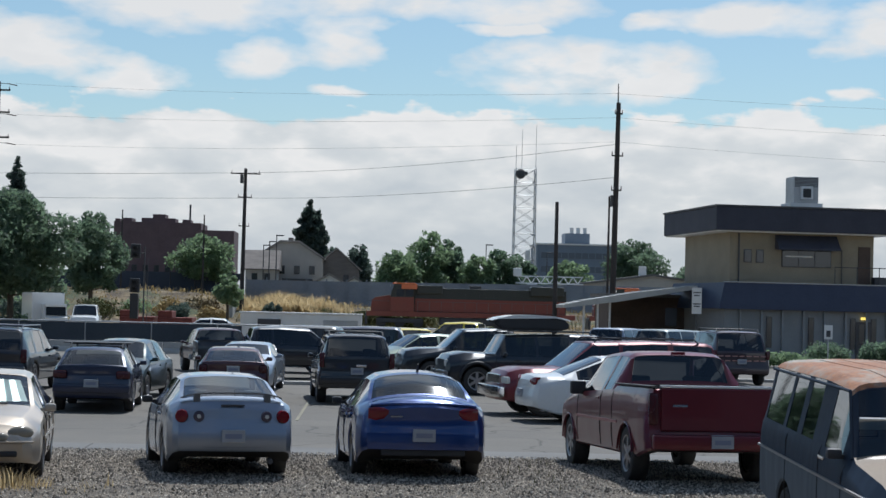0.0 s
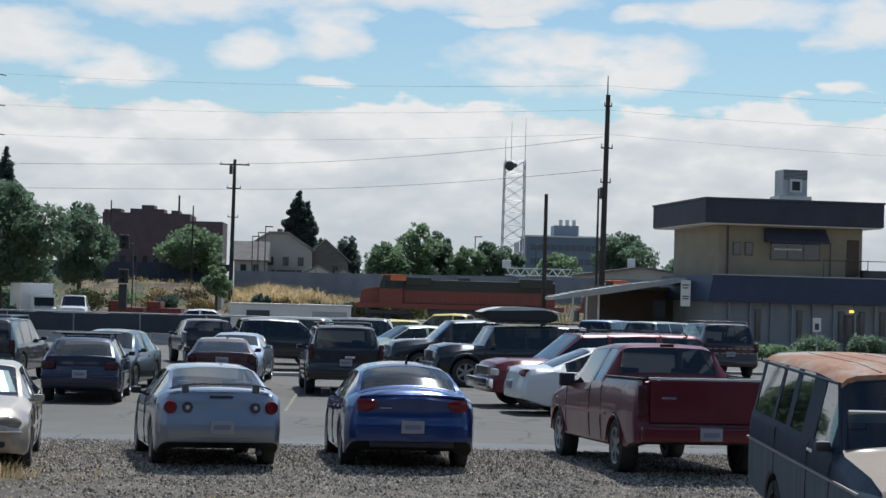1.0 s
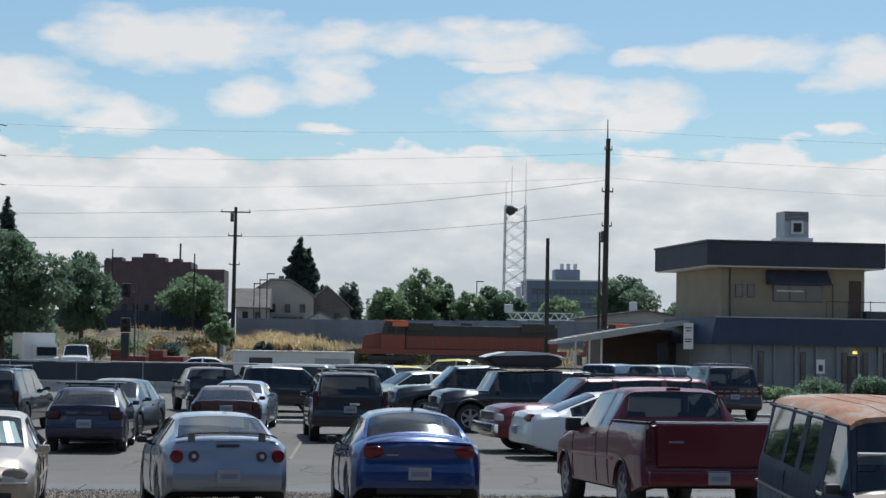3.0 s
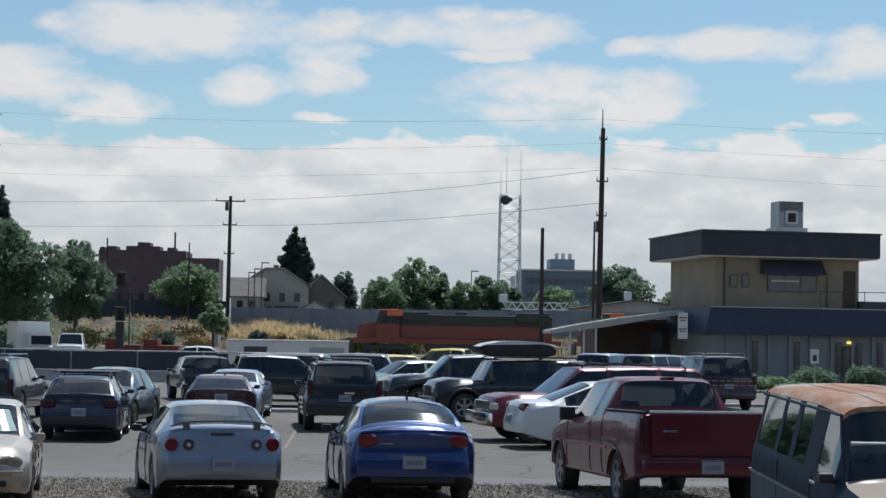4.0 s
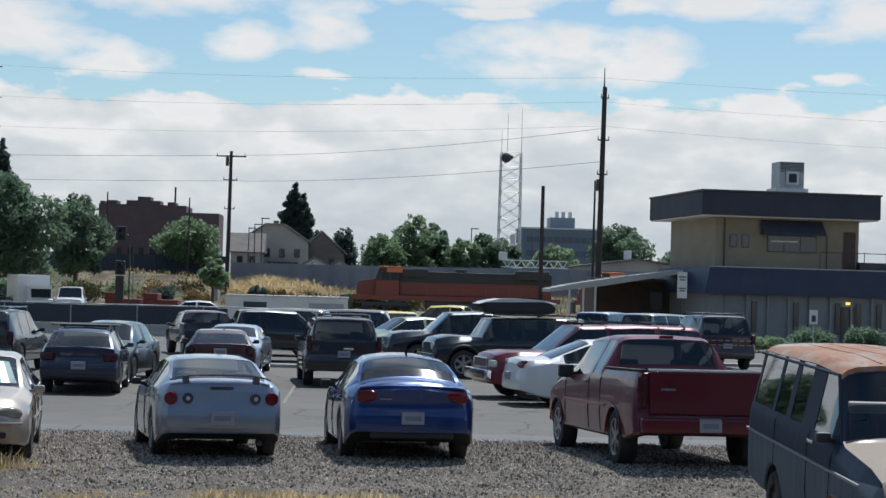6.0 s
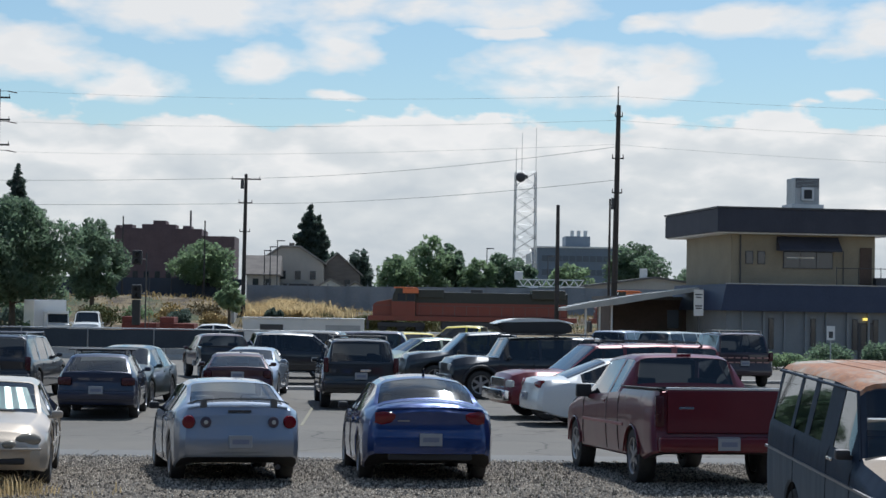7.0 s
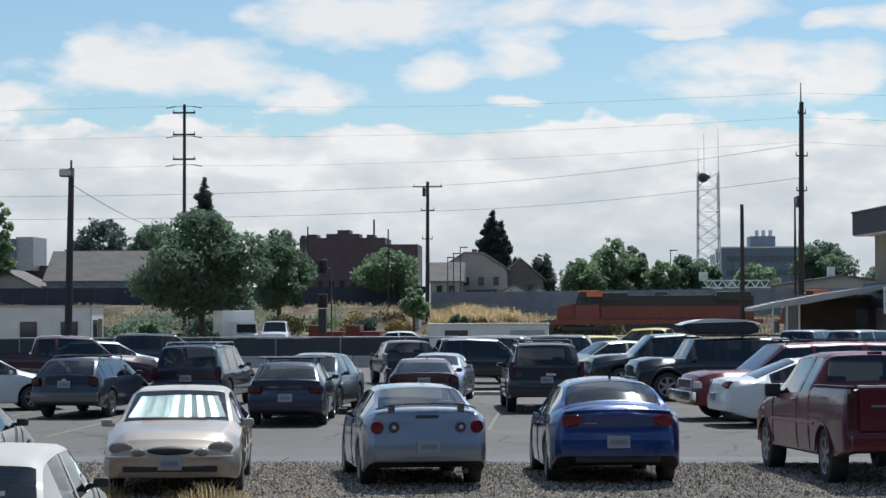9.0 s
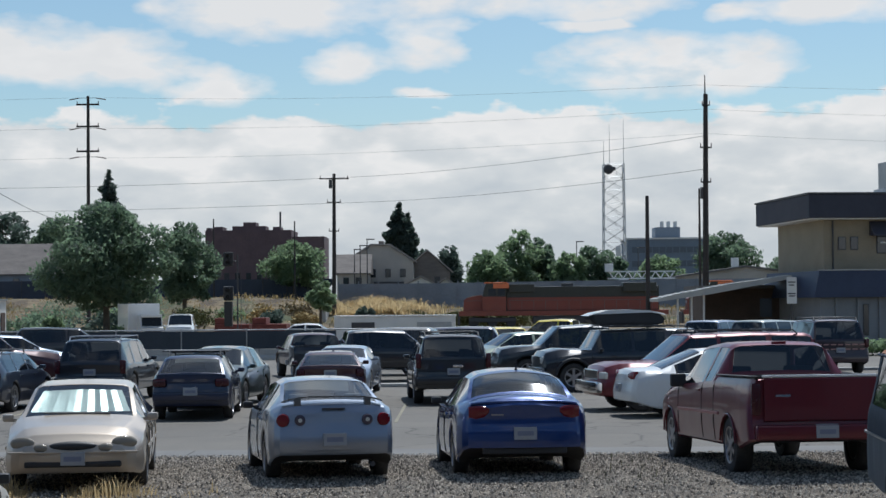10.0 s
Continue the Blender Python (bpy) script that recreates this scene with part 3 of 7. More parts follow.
def tall_car(L, W, H, wb, fo, r, cowl=1.08, nose=0.92, belt=1.05, slope=0.32, rw=0.35, cw=1.0, sill=0.30, roof=0.76, wins=None, slab=False, tail_top=None):
    """Tables of a wagon, sport utility vehicle or van, whose roof runs to the tail."""
    front, hw = wb / 2 + fo, W / 2
    rear = front - L
    rb = rear + 0.10 + slope
    if wins is None:
        a, b = rear + slope * 0.6 + 0.22, cw - 0.14
        c1, c2 = a + (b - a) * 0.30, a + (b - a) * 0.64
        wins = [(a, c1 - 0.04), (c1 + 0.04, c2 - 0.04), (c2 + 0.04, b)]
    return dict(
        top=[(rear, belt - 0.05), (rear + 0.05, belt + 0.02), (rb, H - 0.07), (rb + 0.12, H - 0.03), ((rb + rw) / 2, H - 0.015), (rw, H - 0.06), (cw, cowl), (front - 0.5, nose + 0.09), (front - 0.12, nose + 0.01), (front, nose - 0.14)],
        belt=[(rear, belt - 0.12), (rear + 0.3, belt - 0.02), (0, belt - 0.03), (cw, cowl - 0.06), (front, nose - 0.18)],
        half=[(rear, hw * 0.90), (rear + 0.1, hw * 0.965), (rear + 0.4, hw), (front - 0.7, hw), (front - 0.3, hw * 0.965), (front - 0.1, hw * 0.90), (front, hw * 0.80)],
        rail=[(rear, hw * 0.86), (rb, hw * roof), (rw, hw * roof), (cw, hw * 0.84), (front, hw * 0.74)],
        tail=[(0.2, 0.08), (0.40, -0.03), (0.62, -0.05), (0.68, 0.02), (0.9, 0.02), (2.0, 0.02)],
        nose=[(0.2, -0.10), (0.40, 0.03), (0.62, 0.03), (0.68, -0.02), (0.9, -0.05), (1.2, -0.12)],
        axles=(-wb / 2, wb / 2), r=r, tw=0.24, sill=sill, crown=0.025, ws=(rw + 0.03, cw - 0.02), bl=(rear + 0.07, rb - 0.02), wins=wins, cabin=(rear + 0.5, cw - 0.05), mirror=cw - 0.25,
        handles=[-wb / 2 + 0.55, 0.25], slab=slab, plate_z=0.80, lamp_in=0.07, flamp_in=0.11)


def truck(L, W, H, wb, fo, r, cab=1.55, rail=1.30, cowl=1.22, nose=1.08, cw=1.35, rw=0.75):
    """Tables of a pickup. cab: how far the cab's back stands behind the windscreen's top."""
    front, hw = wb / 2 + fo, W / 2
    rear = front - L
    cb = rw - cab
    return dict(
        top=[(rear, rail - 0.02), (rear + 0.04, rail), (cb - 0.02, rail), (cb, rail + 0.02), (cb + 0.13, H - 0.08), (cb + 0.30, H - 0.03), ((cb + rw) / 2, H - 0.015), (rw, H - 0.06), (cw, cowl), (front - 0.5, nose + 0.09), (front - 0.1, nose + 0.02), (front, nose - 0.12)],
        belt=[(rear, rail - 0.06), (cb, rail - 0.05), (cw, cowl - 0.07), (front, nose - 0.16)],
        half=[(rear, hw * 0.955), (rear + 0.12, hw * 0.985), (rear + 0.5, hw), (front - 0.7, hw), (front - 0.3, hw * 0.975), (front - 0.1, hw * 0.92), (front, hw * 0.84)],
        rail=[(rear, hw * 0.93), (cb - 0.05, hw * 0.93), (cb + 0.05, hw * 0.88), (cb + 0.15, hw * 0.76), (rw, hw * 0.75), (cw, hw * 0.86), (front, hw * 0.76)],
        tail=[(0.2, 0.05), (0.45, -0.09), (0.66, -0.09), (0.70, 0.0), (1.4, 0.0)],
        nose=[(0.2, -0.10), (0.45, 0.05), (0.66, 0.05), (0.72, 0.0), (1.2, -0.05)],
        axles=(-wb / 2, wb / 2), r=r, tw=0.26, arch=0.09, sill=0.42, crown=0.025, ws=(rw + 0.03, cw - 0.02), bl=(cb + 0.012, cb + 0.15), wins=[(cb + 0.20, cb + 0.68), (cb + 0.76, cw - 0.15)],
        cabin=(cb + 0.1, cw - 0.05), mirror=cw - 0.3, handles=[cb + 0.95], slab=True, bed=(rear + 0.05, cb - 0.05), plate_z=0.62, cab_back=cb, rear=rear)


def bed_liner(root, t, mat):
    y0, y1 = t["bed"][0] + 0.02, t["bed"][1] + 0.03
    w = table(t["rail"])(y0) - 0.055
    z1 = table(t["top"])(y0) + 0.015
    bm = bmesh.new()
    box(bm, -w, w, y0, y1, 0.74, 0.80)
    box(bm, -w - 0.01, -w + 0.02, y0, y1, 0.80, z1)
    box(bm, w - 0.02, w + 0.01, y0, y1, 0.80, z1)
    box(bm, -w + 0.02, w - 0.02, y0 - 0.02, y0 + 0.03, 0.80, z1)
    box(bm, -w + 0.02, w - 0.02, y1 - 0.03, y1, 0.80, z1)
    part("cargo_bed", bm, mat, root)


def roof_rails(root, t, H, y0, y1, mat=BLACK, bars=2):
    w = table(t["rail"])((y0 + y1) / 2) - 0.06
    for s in (1, -1):
        bm = tube(bmesh.new(), [(s * w, y0, H - 0.02), (s * w, y0 + 0.10, H + 0.07), (s * w, y1 - 0.10, H + 0.07), (s * w, y1, H - 0.02)], 0.018)
        part("roof_rail", bm, mat, root)
    for i in range(bars):
        y = y0 + (y1 - y0) * (0.25 + 0.5 * i / max(1, bars - 1))
        part("roof_bar", rod(bmesh.new(), (-w, y, H + 0.07), (w, y, H + 0.07), 0.016), mat, root)


def bumper(root, y, W, z0, z1, mat, depth=0.10, name="bumper"):
    s = 1 if y > 0 else -1
    bm = bmesh.new()
    box(bm, -W / 2, W / 2, min(y, y + s * depth), max(y, y + s * depth), z0, z1, bevel=0.035)
    return part(name, bm, mat, root, smooth=40)


def stripe(root, t, y0, y1, z, dz, mat, name="side_moulding"):
    half, belt = table(t["half"]), table(t["belt"])
    for s in (1, -1):
        bm = bmesh.new()
        box(bm, s * half((y0 + y1) / 2) * 0.998 - 0.012, s * half((y0 + y1) / 2) * 0.998 + 0.012, y0, y1, z - dz / 2, z + dz / 2, bevel=0.008)
        part(name, bm, mat, root)




def ground_z(y):
    """The gravel verge rises a little towards the road side of the lot and falls away before it."""
    return float(np.interp(y, [8, 17.2, 20.0, 25.6, 30.2], [-0.55, -0.16, -0.02, 0.11, 0.0]))


def parked(x, y, turn, wb=2.7):
    """A pose on the ground, with the fall of the ground along the vehicle."""
    a = radians(turn)
    dx, dy = -math.sin(a) * wb / 2, math.cos(a) * wb / 2
    zf, zr = ground_z(y + dy), ground_z(y - dy)
    return pose(x, y, (zf + zr) / 2, 0, 0, turn) @ pose(0, 0, 0, math.degrees(math.atan2(zf - zr, wb)))


# ---- vehicles on the gravel ----
def silver_coupe():
    t = low_car(4.58, 1.69, 1.345, 2.62, 0.92, 0.31, trunk=1.0, cowl=0.95, tb=0.42, rb=1.22, rw=0.30, cw=1.05, doors=2)
    t["plate_z"] = 0.56
    t["tail_up"], t["mirror_mat"], t["crown"] = 0.17, BLACK, 0.04
    t["tail"] = [(0.15, 0.20), (0.28, 0.06), (0.40, -0.02), (0.58, -0.035), (0.66, -0.01), (0.69, 0.035), (0.80, 0.05), (0.93, 0.075), (1.05, 0.13)]
    t["bl_glass"] = GLASS_CLEAR
    root, body = vehicle("coupe", "silver two-door coupe with rear spoiler and round tail lamps", "car", parked(-2.15, 27.35, 10.8, 2.62), t, P_SILVER)
    rear = t["top"][0][0]
    for s in (1, -1):
        for x, rr in ((0.66, 0.088), (0.44, 0.072)):
            lamp = part("tail_light", lathe(bmesh.new(), [(0.001, -0.035), (rr * 0.9, -0.03), (rr, -0.01), (rr, 0.08)], 18), LAMP_RED if x > 0.5 else LAMP_SMOKED, root, smooth=30, at=pose(s * x, rear + 0.045 + 0.11 * (x / 0.86) ** 3, 0.81, 0, 0, 90 + s * (12 if x > 0.5 else 3)) @ pose(0, 0, 0, 0, 180, 180))
            if x < 0.5:
                part("reversing_lens", lathe(bmesh.new(), [(0.001, -0.045), (rr * 0.38, -0.042), (rr * 0.4, 0.0)], 12), LAMP_CLEAR, lamp)
        part("spoiler_post", boxed(-0.045, 0.045, -0.04, 0.06, 0, 0.115, bevel=0.015), P_GREY, root, at=pose(s * 0.46, rear + 0.2, 0.985))
    bm = bmesh.new()
    pts = [(0.66 * u, 0.10 * u * u, 0.10 - 0.012 * u * u - 0.055 * abs(u) ** 5) for u in (-1, -0.86, -0.68, -0.4, 0, 0.4, 0.68, 0.86, 1)]
    rings = [[bm.verts.new(p) for p in ((x, y - 0.075, z - 0.004), (x, y + 0.075, z - 0.008), (x, y + 0.075, z - 0.024), (x, y - 0.075, z - 0.024))] for x, y, z in pts]
    for a, b in zip(rings, rings[1:]):
        for k in range(4):
            bm.faces.new((a[k], b[k], b[(k + 1) % 4], a[(k + 1) % 4]))
    bm.faces.new(rings[0])
    bm.faces.new(rings[-1][::-1])
    bmesh.ops.recalc_face_normals(bm, faces=bm.faces[:])
    part("spoiler", bm, P_GREY, root, "slim arched spoiler", at=pose(0, rear + 0.18, 1.025))
    part("brake_lamp", boxed(-0.15, 0.15, -0.012, 0.03, -0.009, 0.009), STEEL_DARK, root, at=pose(0, rear + 0.075, 0.955))
    part("bumper_seam", tube(bmesh.new(), [(x, rear + 0.022 + 0.11 * abs(x / 0.86) ** 3, 0.685) for x in np.linspace(-0.70, 0.70, 13)], 0.007, 5), SKIRT, root)
    part("exhaust_pipe", rod(bmesh.new(), (0.5, rear + 0.2, 0.24), (0.5, rear + 0.02, 0.23), 0.035), STEEL_DARK, root)
    seams(root, t, [0.95, -0.35])


def blue_sedan():
    t = low_car(4.84, 1.79, 1.385, 2.765, 0.95, 0.325, trunk=1.02, cowl=0.97, tb=0.56, rb=1.18, rw=0.35, cw=1.15)
    t["bl_glass"] = GLASS_GLINT
    # rounded rear pane
    r0 = t["top"][0][0]
    t["top"] = sorted(t["top"] + [(r0 + 0.80, 1.19)])
    t["crown"], t["tail_up"], t["mirror_mat"] = 0.085, 0.22, BLACK
    t["tail"] = [(0.15, 0.20), (0.28, 0.05), (0.40, -0.03), (0.62, -0.04), (0.70, -0.01), (0.73, 0.02), (0.86, 0.0), (0.97, -0.02), (1.05, 0.02)]
    t["lamp_in"], t["plate_z"] = 0.15, 0.60
    root, body = vehicle("sedan", "glossy blue four-door sedan with a roof antenna, parked on gravel", "car", parked(0.56, 28.0, 4.9, 2.765), t, P_BLUE)
    rear = t["top"][0][0]
    part("antenna", rod(bmesh.new(), (0.05, rear + 1.42, 1.42), (0.05, rear + 1.34, 1.53), 0.02, 0.006), BLACK, root)
    wrap_lamp(root, t, [(0.47, 0.875, 0.93), (0.53, 0.815, 0.955), (0.64, 0.79, 0.965), (0.735, 0.80, 0.95)], LAMP_RED)
    part("trunk_edge", tube(bmesh.new(), [(x, rear + 0.035 + 0.15 * abs(x / 0.895) ** 3, 1.012 - 0.03 * abs(x / 0.7) ** 4) for x in np.linspace(-0.70, 0.70, 15)], 0.022, 8), P_BLUE, root, smooth=60)
    part("bumper_seam", tube(bmesh.new(), [(x, rear + 0.008 + 0.15 * abs(x / 0.895) ** 3, 0.715) for x in np.linspace(-0.74, 0.74, 13)], 0.007, 5), SKIRT, root)
    part("badge", boxed(-0.08, 0.08, -0.006, 0.006, -0.009, 0.009), ALLOY, root, at=pose(-0.36, rear + 0.003, 0.845))
    part("bumper_trim", boxed(-0.56, 0.56, -0.02, 0.06, -0.045, 0.045, bevel=0.02), BLACK, root, at=pose(0, rear + 0.03, 0.37))
    seams(root, t, [1.0, -0.1])


def red_pickup():
    t = truck(5.75, 1.99, 1.79, 3.64, 0.95, 0.385, cab=1.75, rail=1.30)
    t["rear_lamps"] = [(0.90, 1.03, 0.13, 0.42, LAMP_SHADED)]
    t["lamp_turn"], t["mirror_mat"], t["mirror_size"], t["arch"], t["sill"] = 4, BLACK, (0.12, 0.10), 0.035, 0.37
    t["lamp_in"] = 0.03
    cb = t["cab_back"]
    t["rail"] = [(t["rear"], 0.925), (cb - 0.05, 0.925), (cb + 0.0, 0.77), (cb + 0.15, 0.68), (0.75, 0.69), (1.35, 0.84), (t["top"][-1][0], 0.75)]
    root, body = vehicle("pickup_truck", "dark red extended-cab pickup truck with a closed tailgate on gravel", "truck", parked(4.35, 28.25, 6.3, 3.64), t, P_RED, style="six")
    rear = t["rear"]
    bed_liner(root, t, BLACK)
    gate = part("tailgate", boxed(-0.80, 0.80, -0.035, 0.02, 0.74, 1.31, bevel=0.02), P_RED, root, at=pose(0, rear, 0))
    part("tailgate_cap", boxed(-0.81, 0.81, -0.03, 0.05, 1.312, 1.345, bevel=0.01), P_WHITE, gate, "pale tailgate top edge")
    part("badge", boxed(-0.10, 0.10, -0.045, -0.035, 1.06, 1.09), CHROME, gate, at=pose(-0.55, 0, 0))
    bumper(root, rear - 0.02, 1.86, 0.50, 0.70, P_RED, 0.14)
    plate(root, rear - 0.165, 0.605, -1)
    for s in (1, -1):
        part("bed_rail_cap", boxed(-0.05, 0.05, t["bed"][0] - 0.05, t["bed"][1] + 0.05, 1.318, 1.335, bevel=0.008), BLACK, root, at=pose(s * 0.90, 0, 0))
        for c in t["axles"]:
            bm = bmesh.new()
            pts = [(s * 1.0, c + 0.425 * math.cos(a), 0.385 + 0.425 * math.sin(a)) for a in np.linspace(0.1, math.pi - 0.1, 10)]
            tube(bm, pts, 0.013)
            part("arch_lip", bm, P_RED, root)
    part("cab_lamp", boxed(-0.10, 0.10, -0.02, 0.02, -0.02, 0.02), LAMP_RED, root, at=pose(0, t["cab_back"] + 0.13, 1.765))
    stripe(root, t, -1.3, 1.25, 0.80, 0.045, plain('moulding_pale_red', (0.36, 0.10, 0.10), 0.35))
    seams(root, t, [t["cab_back"], t["cab_back"] + 0.72, 1.25])


def champagne_sedan():
    t = low_car(5.0, 1.81, 1.345, 2.76, 1.02, 0.315, trunk=0.95, cowl=0.89, nose=0.69, tb=0.6, rb=1.5, rw=0.40, cw=1.27, roof=0.72)
    t["ws_glass"] = GLASS_CLEAR
    t["fplate_z"] = 0.42
    root, body = vehicle("sedan", "champagne-coloured sedan with a reflective sunshade behind its windscreen", "car", parked(-5.22, 26.45, 187.3, 2.76), t, P_GOLD, front_plate=True)
    front = t["top"][-1][0]
    for s in (1, -1):
        def oval(rx, rz, d):
            bm = bmesh.new()
            bmesh.ops.create_uvsphere(bm, u_segments=20, v_segments=12, radius=1.0, matrix=Matrix.Diagonal((rx, d, rz, 1)))
            return bm
        part("headlight", oval(0.17, 0.085, 0.06), LAMP_OLD, root, smooth=60, at=pose(s * 0.63, front - 0.145, 0.61, 0, 0, -s * 22))
        part("indicator", oval(0.09, 0.055, 0.05), LAMP_OLD, root, smooth=60, at=pose(s * 0.40, front - 0.03, 0.555, 0, 0, -s * 10))
    g = bmesh.new()
    bmesh.ops.create_uvsphere(g, u_segments=24, v_segments=12, radius=1.0, matrix=Matrix.Diagonal((0.30, 0.07, 0.062, 1)))
    part("grille", g, BLACK, root, smooth=60, at=pose(0, front - 0.035, 0.575))
    part("lower_intake", boxed(-0.60, 0.60, -0.05, 0.012, -0.038, 0.038, bevel=0.025), BLACK, root, at=pose(0, front + 0.0, 0.35))
    part("bumper_strip", boxed(-0.80, 0.80, -0.10, 0.022, -0.014, 0.014, bevel=0.01), P_GOLD, root, at=pose(0, front + 0.01, 0.50))
    # folded sunshade: pleats behind the windscreen
    rw, cw = t["ws"][0], t["ws"][1]
    bm = bmesh.new()
    n = 14
    tz0, tz1 = 0.955, 1.235
    prev = None
    for i in range(n + 1):
        x = -0.60 + 1.2 * i / n
        d = 0.016 * (i % 2) + 0.012 * math.sin(i * 2.7) + 0.008 * math.sin(i * 5.3 + 1)
        k = 1 - 0.10 * abs(x)
        a = bm.verts.new((x * 1.08, cw - 0.16 - d, tz0))
        b = bm.verts.new((x * 0.86, rw + 0.10 - d, tz0 + (tz1 - tz0) * k))
        if prev:
            bm.faces.new((prev[0], a, b, prev[1]))
        prev = (a, b)
    bmesh.ops.solidify(bm, geom=bm.faces[:], thickness=0.006)
    part("sunshade", bm, SHADE, root, "folded silvery sunshade")
    for s in (-1, 1):
        part("wiper", rod(bmesh.new(), (s * 0.1 - 0.3, cw + 0.0, 0.935), (s * 0.1 + 0.35, cw - 0.02, 0.945), 0.012, seg=5), BLACK, root)
    stripe(root, t, -1.6, 1.6, 0.52, 0.05, P_GOLD)
    seams(root, t, [1.0, 0.0])


def rusty_van():
    hw, L, wb, fo = 1.0, 4.95, 2.78, 0.80
    front = wb / 2 + fo
    rear = front - L
    t = dict(
        top=[(rear, 1.86), (rear + 0.10, 1.94), (-0.3, 1.985), (0.62, 1.95), (1.06, 1.27), (front - 0.35, 1.17), (front - 0.08, 1.08), (front, 0.95)],
        belt=[(rear, 1.33), (0.66, 1.31), (1.06, 1.19), (front, 0.92)],
        half=[(rear, hw * 0.95), (rear + 0.15, hw), (front - 0.5, hw), (front - 0.1, hw * 0.95), (front, hw * 0.90)],
        rail=[(rear, hw * 0.82), (0.62, hw * 0.82), (1.06, hw * 0.90), (front, hw * 0.82)],
        tail=[(0.2, 0), (2, 0.02)], nose=[(0.2, -0.03), (0.6, 0.03), (1.2, 0.0)],
        axles=(-wb / 2, wb / 2), r=0.35, tw=0.22, sill=0.42, crown=0.045, ws=(0.66, 1.04), bl=(rear - 2, rear - 1), cabin=(rear + 0.3, 1.0), mirror=0.84, slab=True,
        wins=[(rear + 0.24, rear + 1.08), (rear + 1.28, rear + 1.72), (rear + 1.92, rear + 2.42), (0.16, 0.80)],
        roof2=(rear, 0.64), roof_mat=RUST, roof_label="rust-streaked ribbed roof", hood2=1.05, hood_mat=P_TAN, hood_label="faded tan hood with rust", handles=[0.18], mirror_mat=STEEL_DARK, handle_mat=CHROME,
        ws_glass=GLASS_CLEAR, front_lamps=[(0.72, 0.78, 0.20, 0.20, LAMP_CLEAR)], grille=(0.55, 0.62, 0.92), flamp_in=0.0, flamp_turn=0)
    root, body = vehicle("van", "old faded blue van with a rusted roof and tan hood", "van", pose(5.42, 18.75, -0.13, 0, 0, 180.5) @ pose(0, 0, 0, -2.2), t, P_OLDBLUE, GLASS_VAN, "steel", rear_plate=False)
    for x in (-0.62, -0.40, -0.16, 0.16, 0.40, 0.62):
        z = float(np.interp(abs(x), [0.16, 0.40, 0.62], [0.041, 0.035, 0.007])) - 0.006
        part("roof_rib", tube(bmesh.new(), [(x, rear + 0.35, 1.946 + z), (x, -0.3, 1.985 + z), (x, 0.48, 1.958 + z)], 0.014, 6), RUST, root)
    for s in (1, -1):
        part("drip_rail", tube(bmesh.new(), [(s * 0.835, rear + 0.05, 1.855), (s * 0.835, 0.62, 1.885), (s * 0.91, 1.02, 1.28)], 0.016), P_OLDBLUE, root)
        part("belt_trim", boxed(-0.012, 0.012, rear + 0.1, front - 0.2, -0.012, 0.012), ALLOY, root, at=pose(s * 1.0, 0, 1.02))
        part("rust_patch", boxed(-0.008, 0.008, -0.35, 0.3, -0.12, 0.2, bevel=0.05), RUST, root, at=pose(s * 1.0, front - 0.75, 0.62))
    bumper(root, front + 0.02, 1.94, 0.45, 0.60, CHROME, 0.10)
    part("sun_visor", boxed(-0.80, 0.80, -0.01, 0.01, -0.07, 0.07), P_WHITE, root, "pale sun visor strip behind the windscreen", at=pose(0, 0.80, 1.60, -40))
    seams(root, t, [0.06, 0.95, -1.35], SKIRT)


def white_hatchback():
    t = tall_car(3.95, 1.64, 1.40, 2.4, 0.8, 0.29, cowl=0.93, nose=0.72, belt=0.93, slope=0.55, rw=0.15, cw=0.75, sill=0.2, roof=0.72, wins=[(-1.05, -0.42), (-0.34, 0.62)])
    t["bl_glass"], t["tw"], t["plate_z"], t["mirror_mat"] = GLASS_CLEAR, 0.19, 0.55, BLACK
    t["rear_lamps"] = [(0.68, 0.80, 0.18, 0.14, LAMP_RED)]
    root, body = vehicle("hatchback", "small white older hatchback with black door mirrors beside dry weeds", "car", parked(-5.17, 17.6, 6.0, 2.4), t, P_CREAM, GLASS_CLEAR, "steel")
    seams(root, t, [-0.38, 0.68])


def white_sedan_near():
    t = low_car(4.5, 1.70, 1.40, 2.6, 0.9, 0.30)
    t["mirror_mat"] = BLACK
    root, body = vehicle("sedan", "plain white sedan with black mirrors parked on the gravel verge", "car", parked(-7.75, 23.6, 2.0, 2.6), t, P_CREAM, GLASS_CLEAR, "steel")
    seams(root, t, [0.95, 0.0])
    stripe(root, t, -1.2, 1.2, 0.55, 0.04, BLACK)


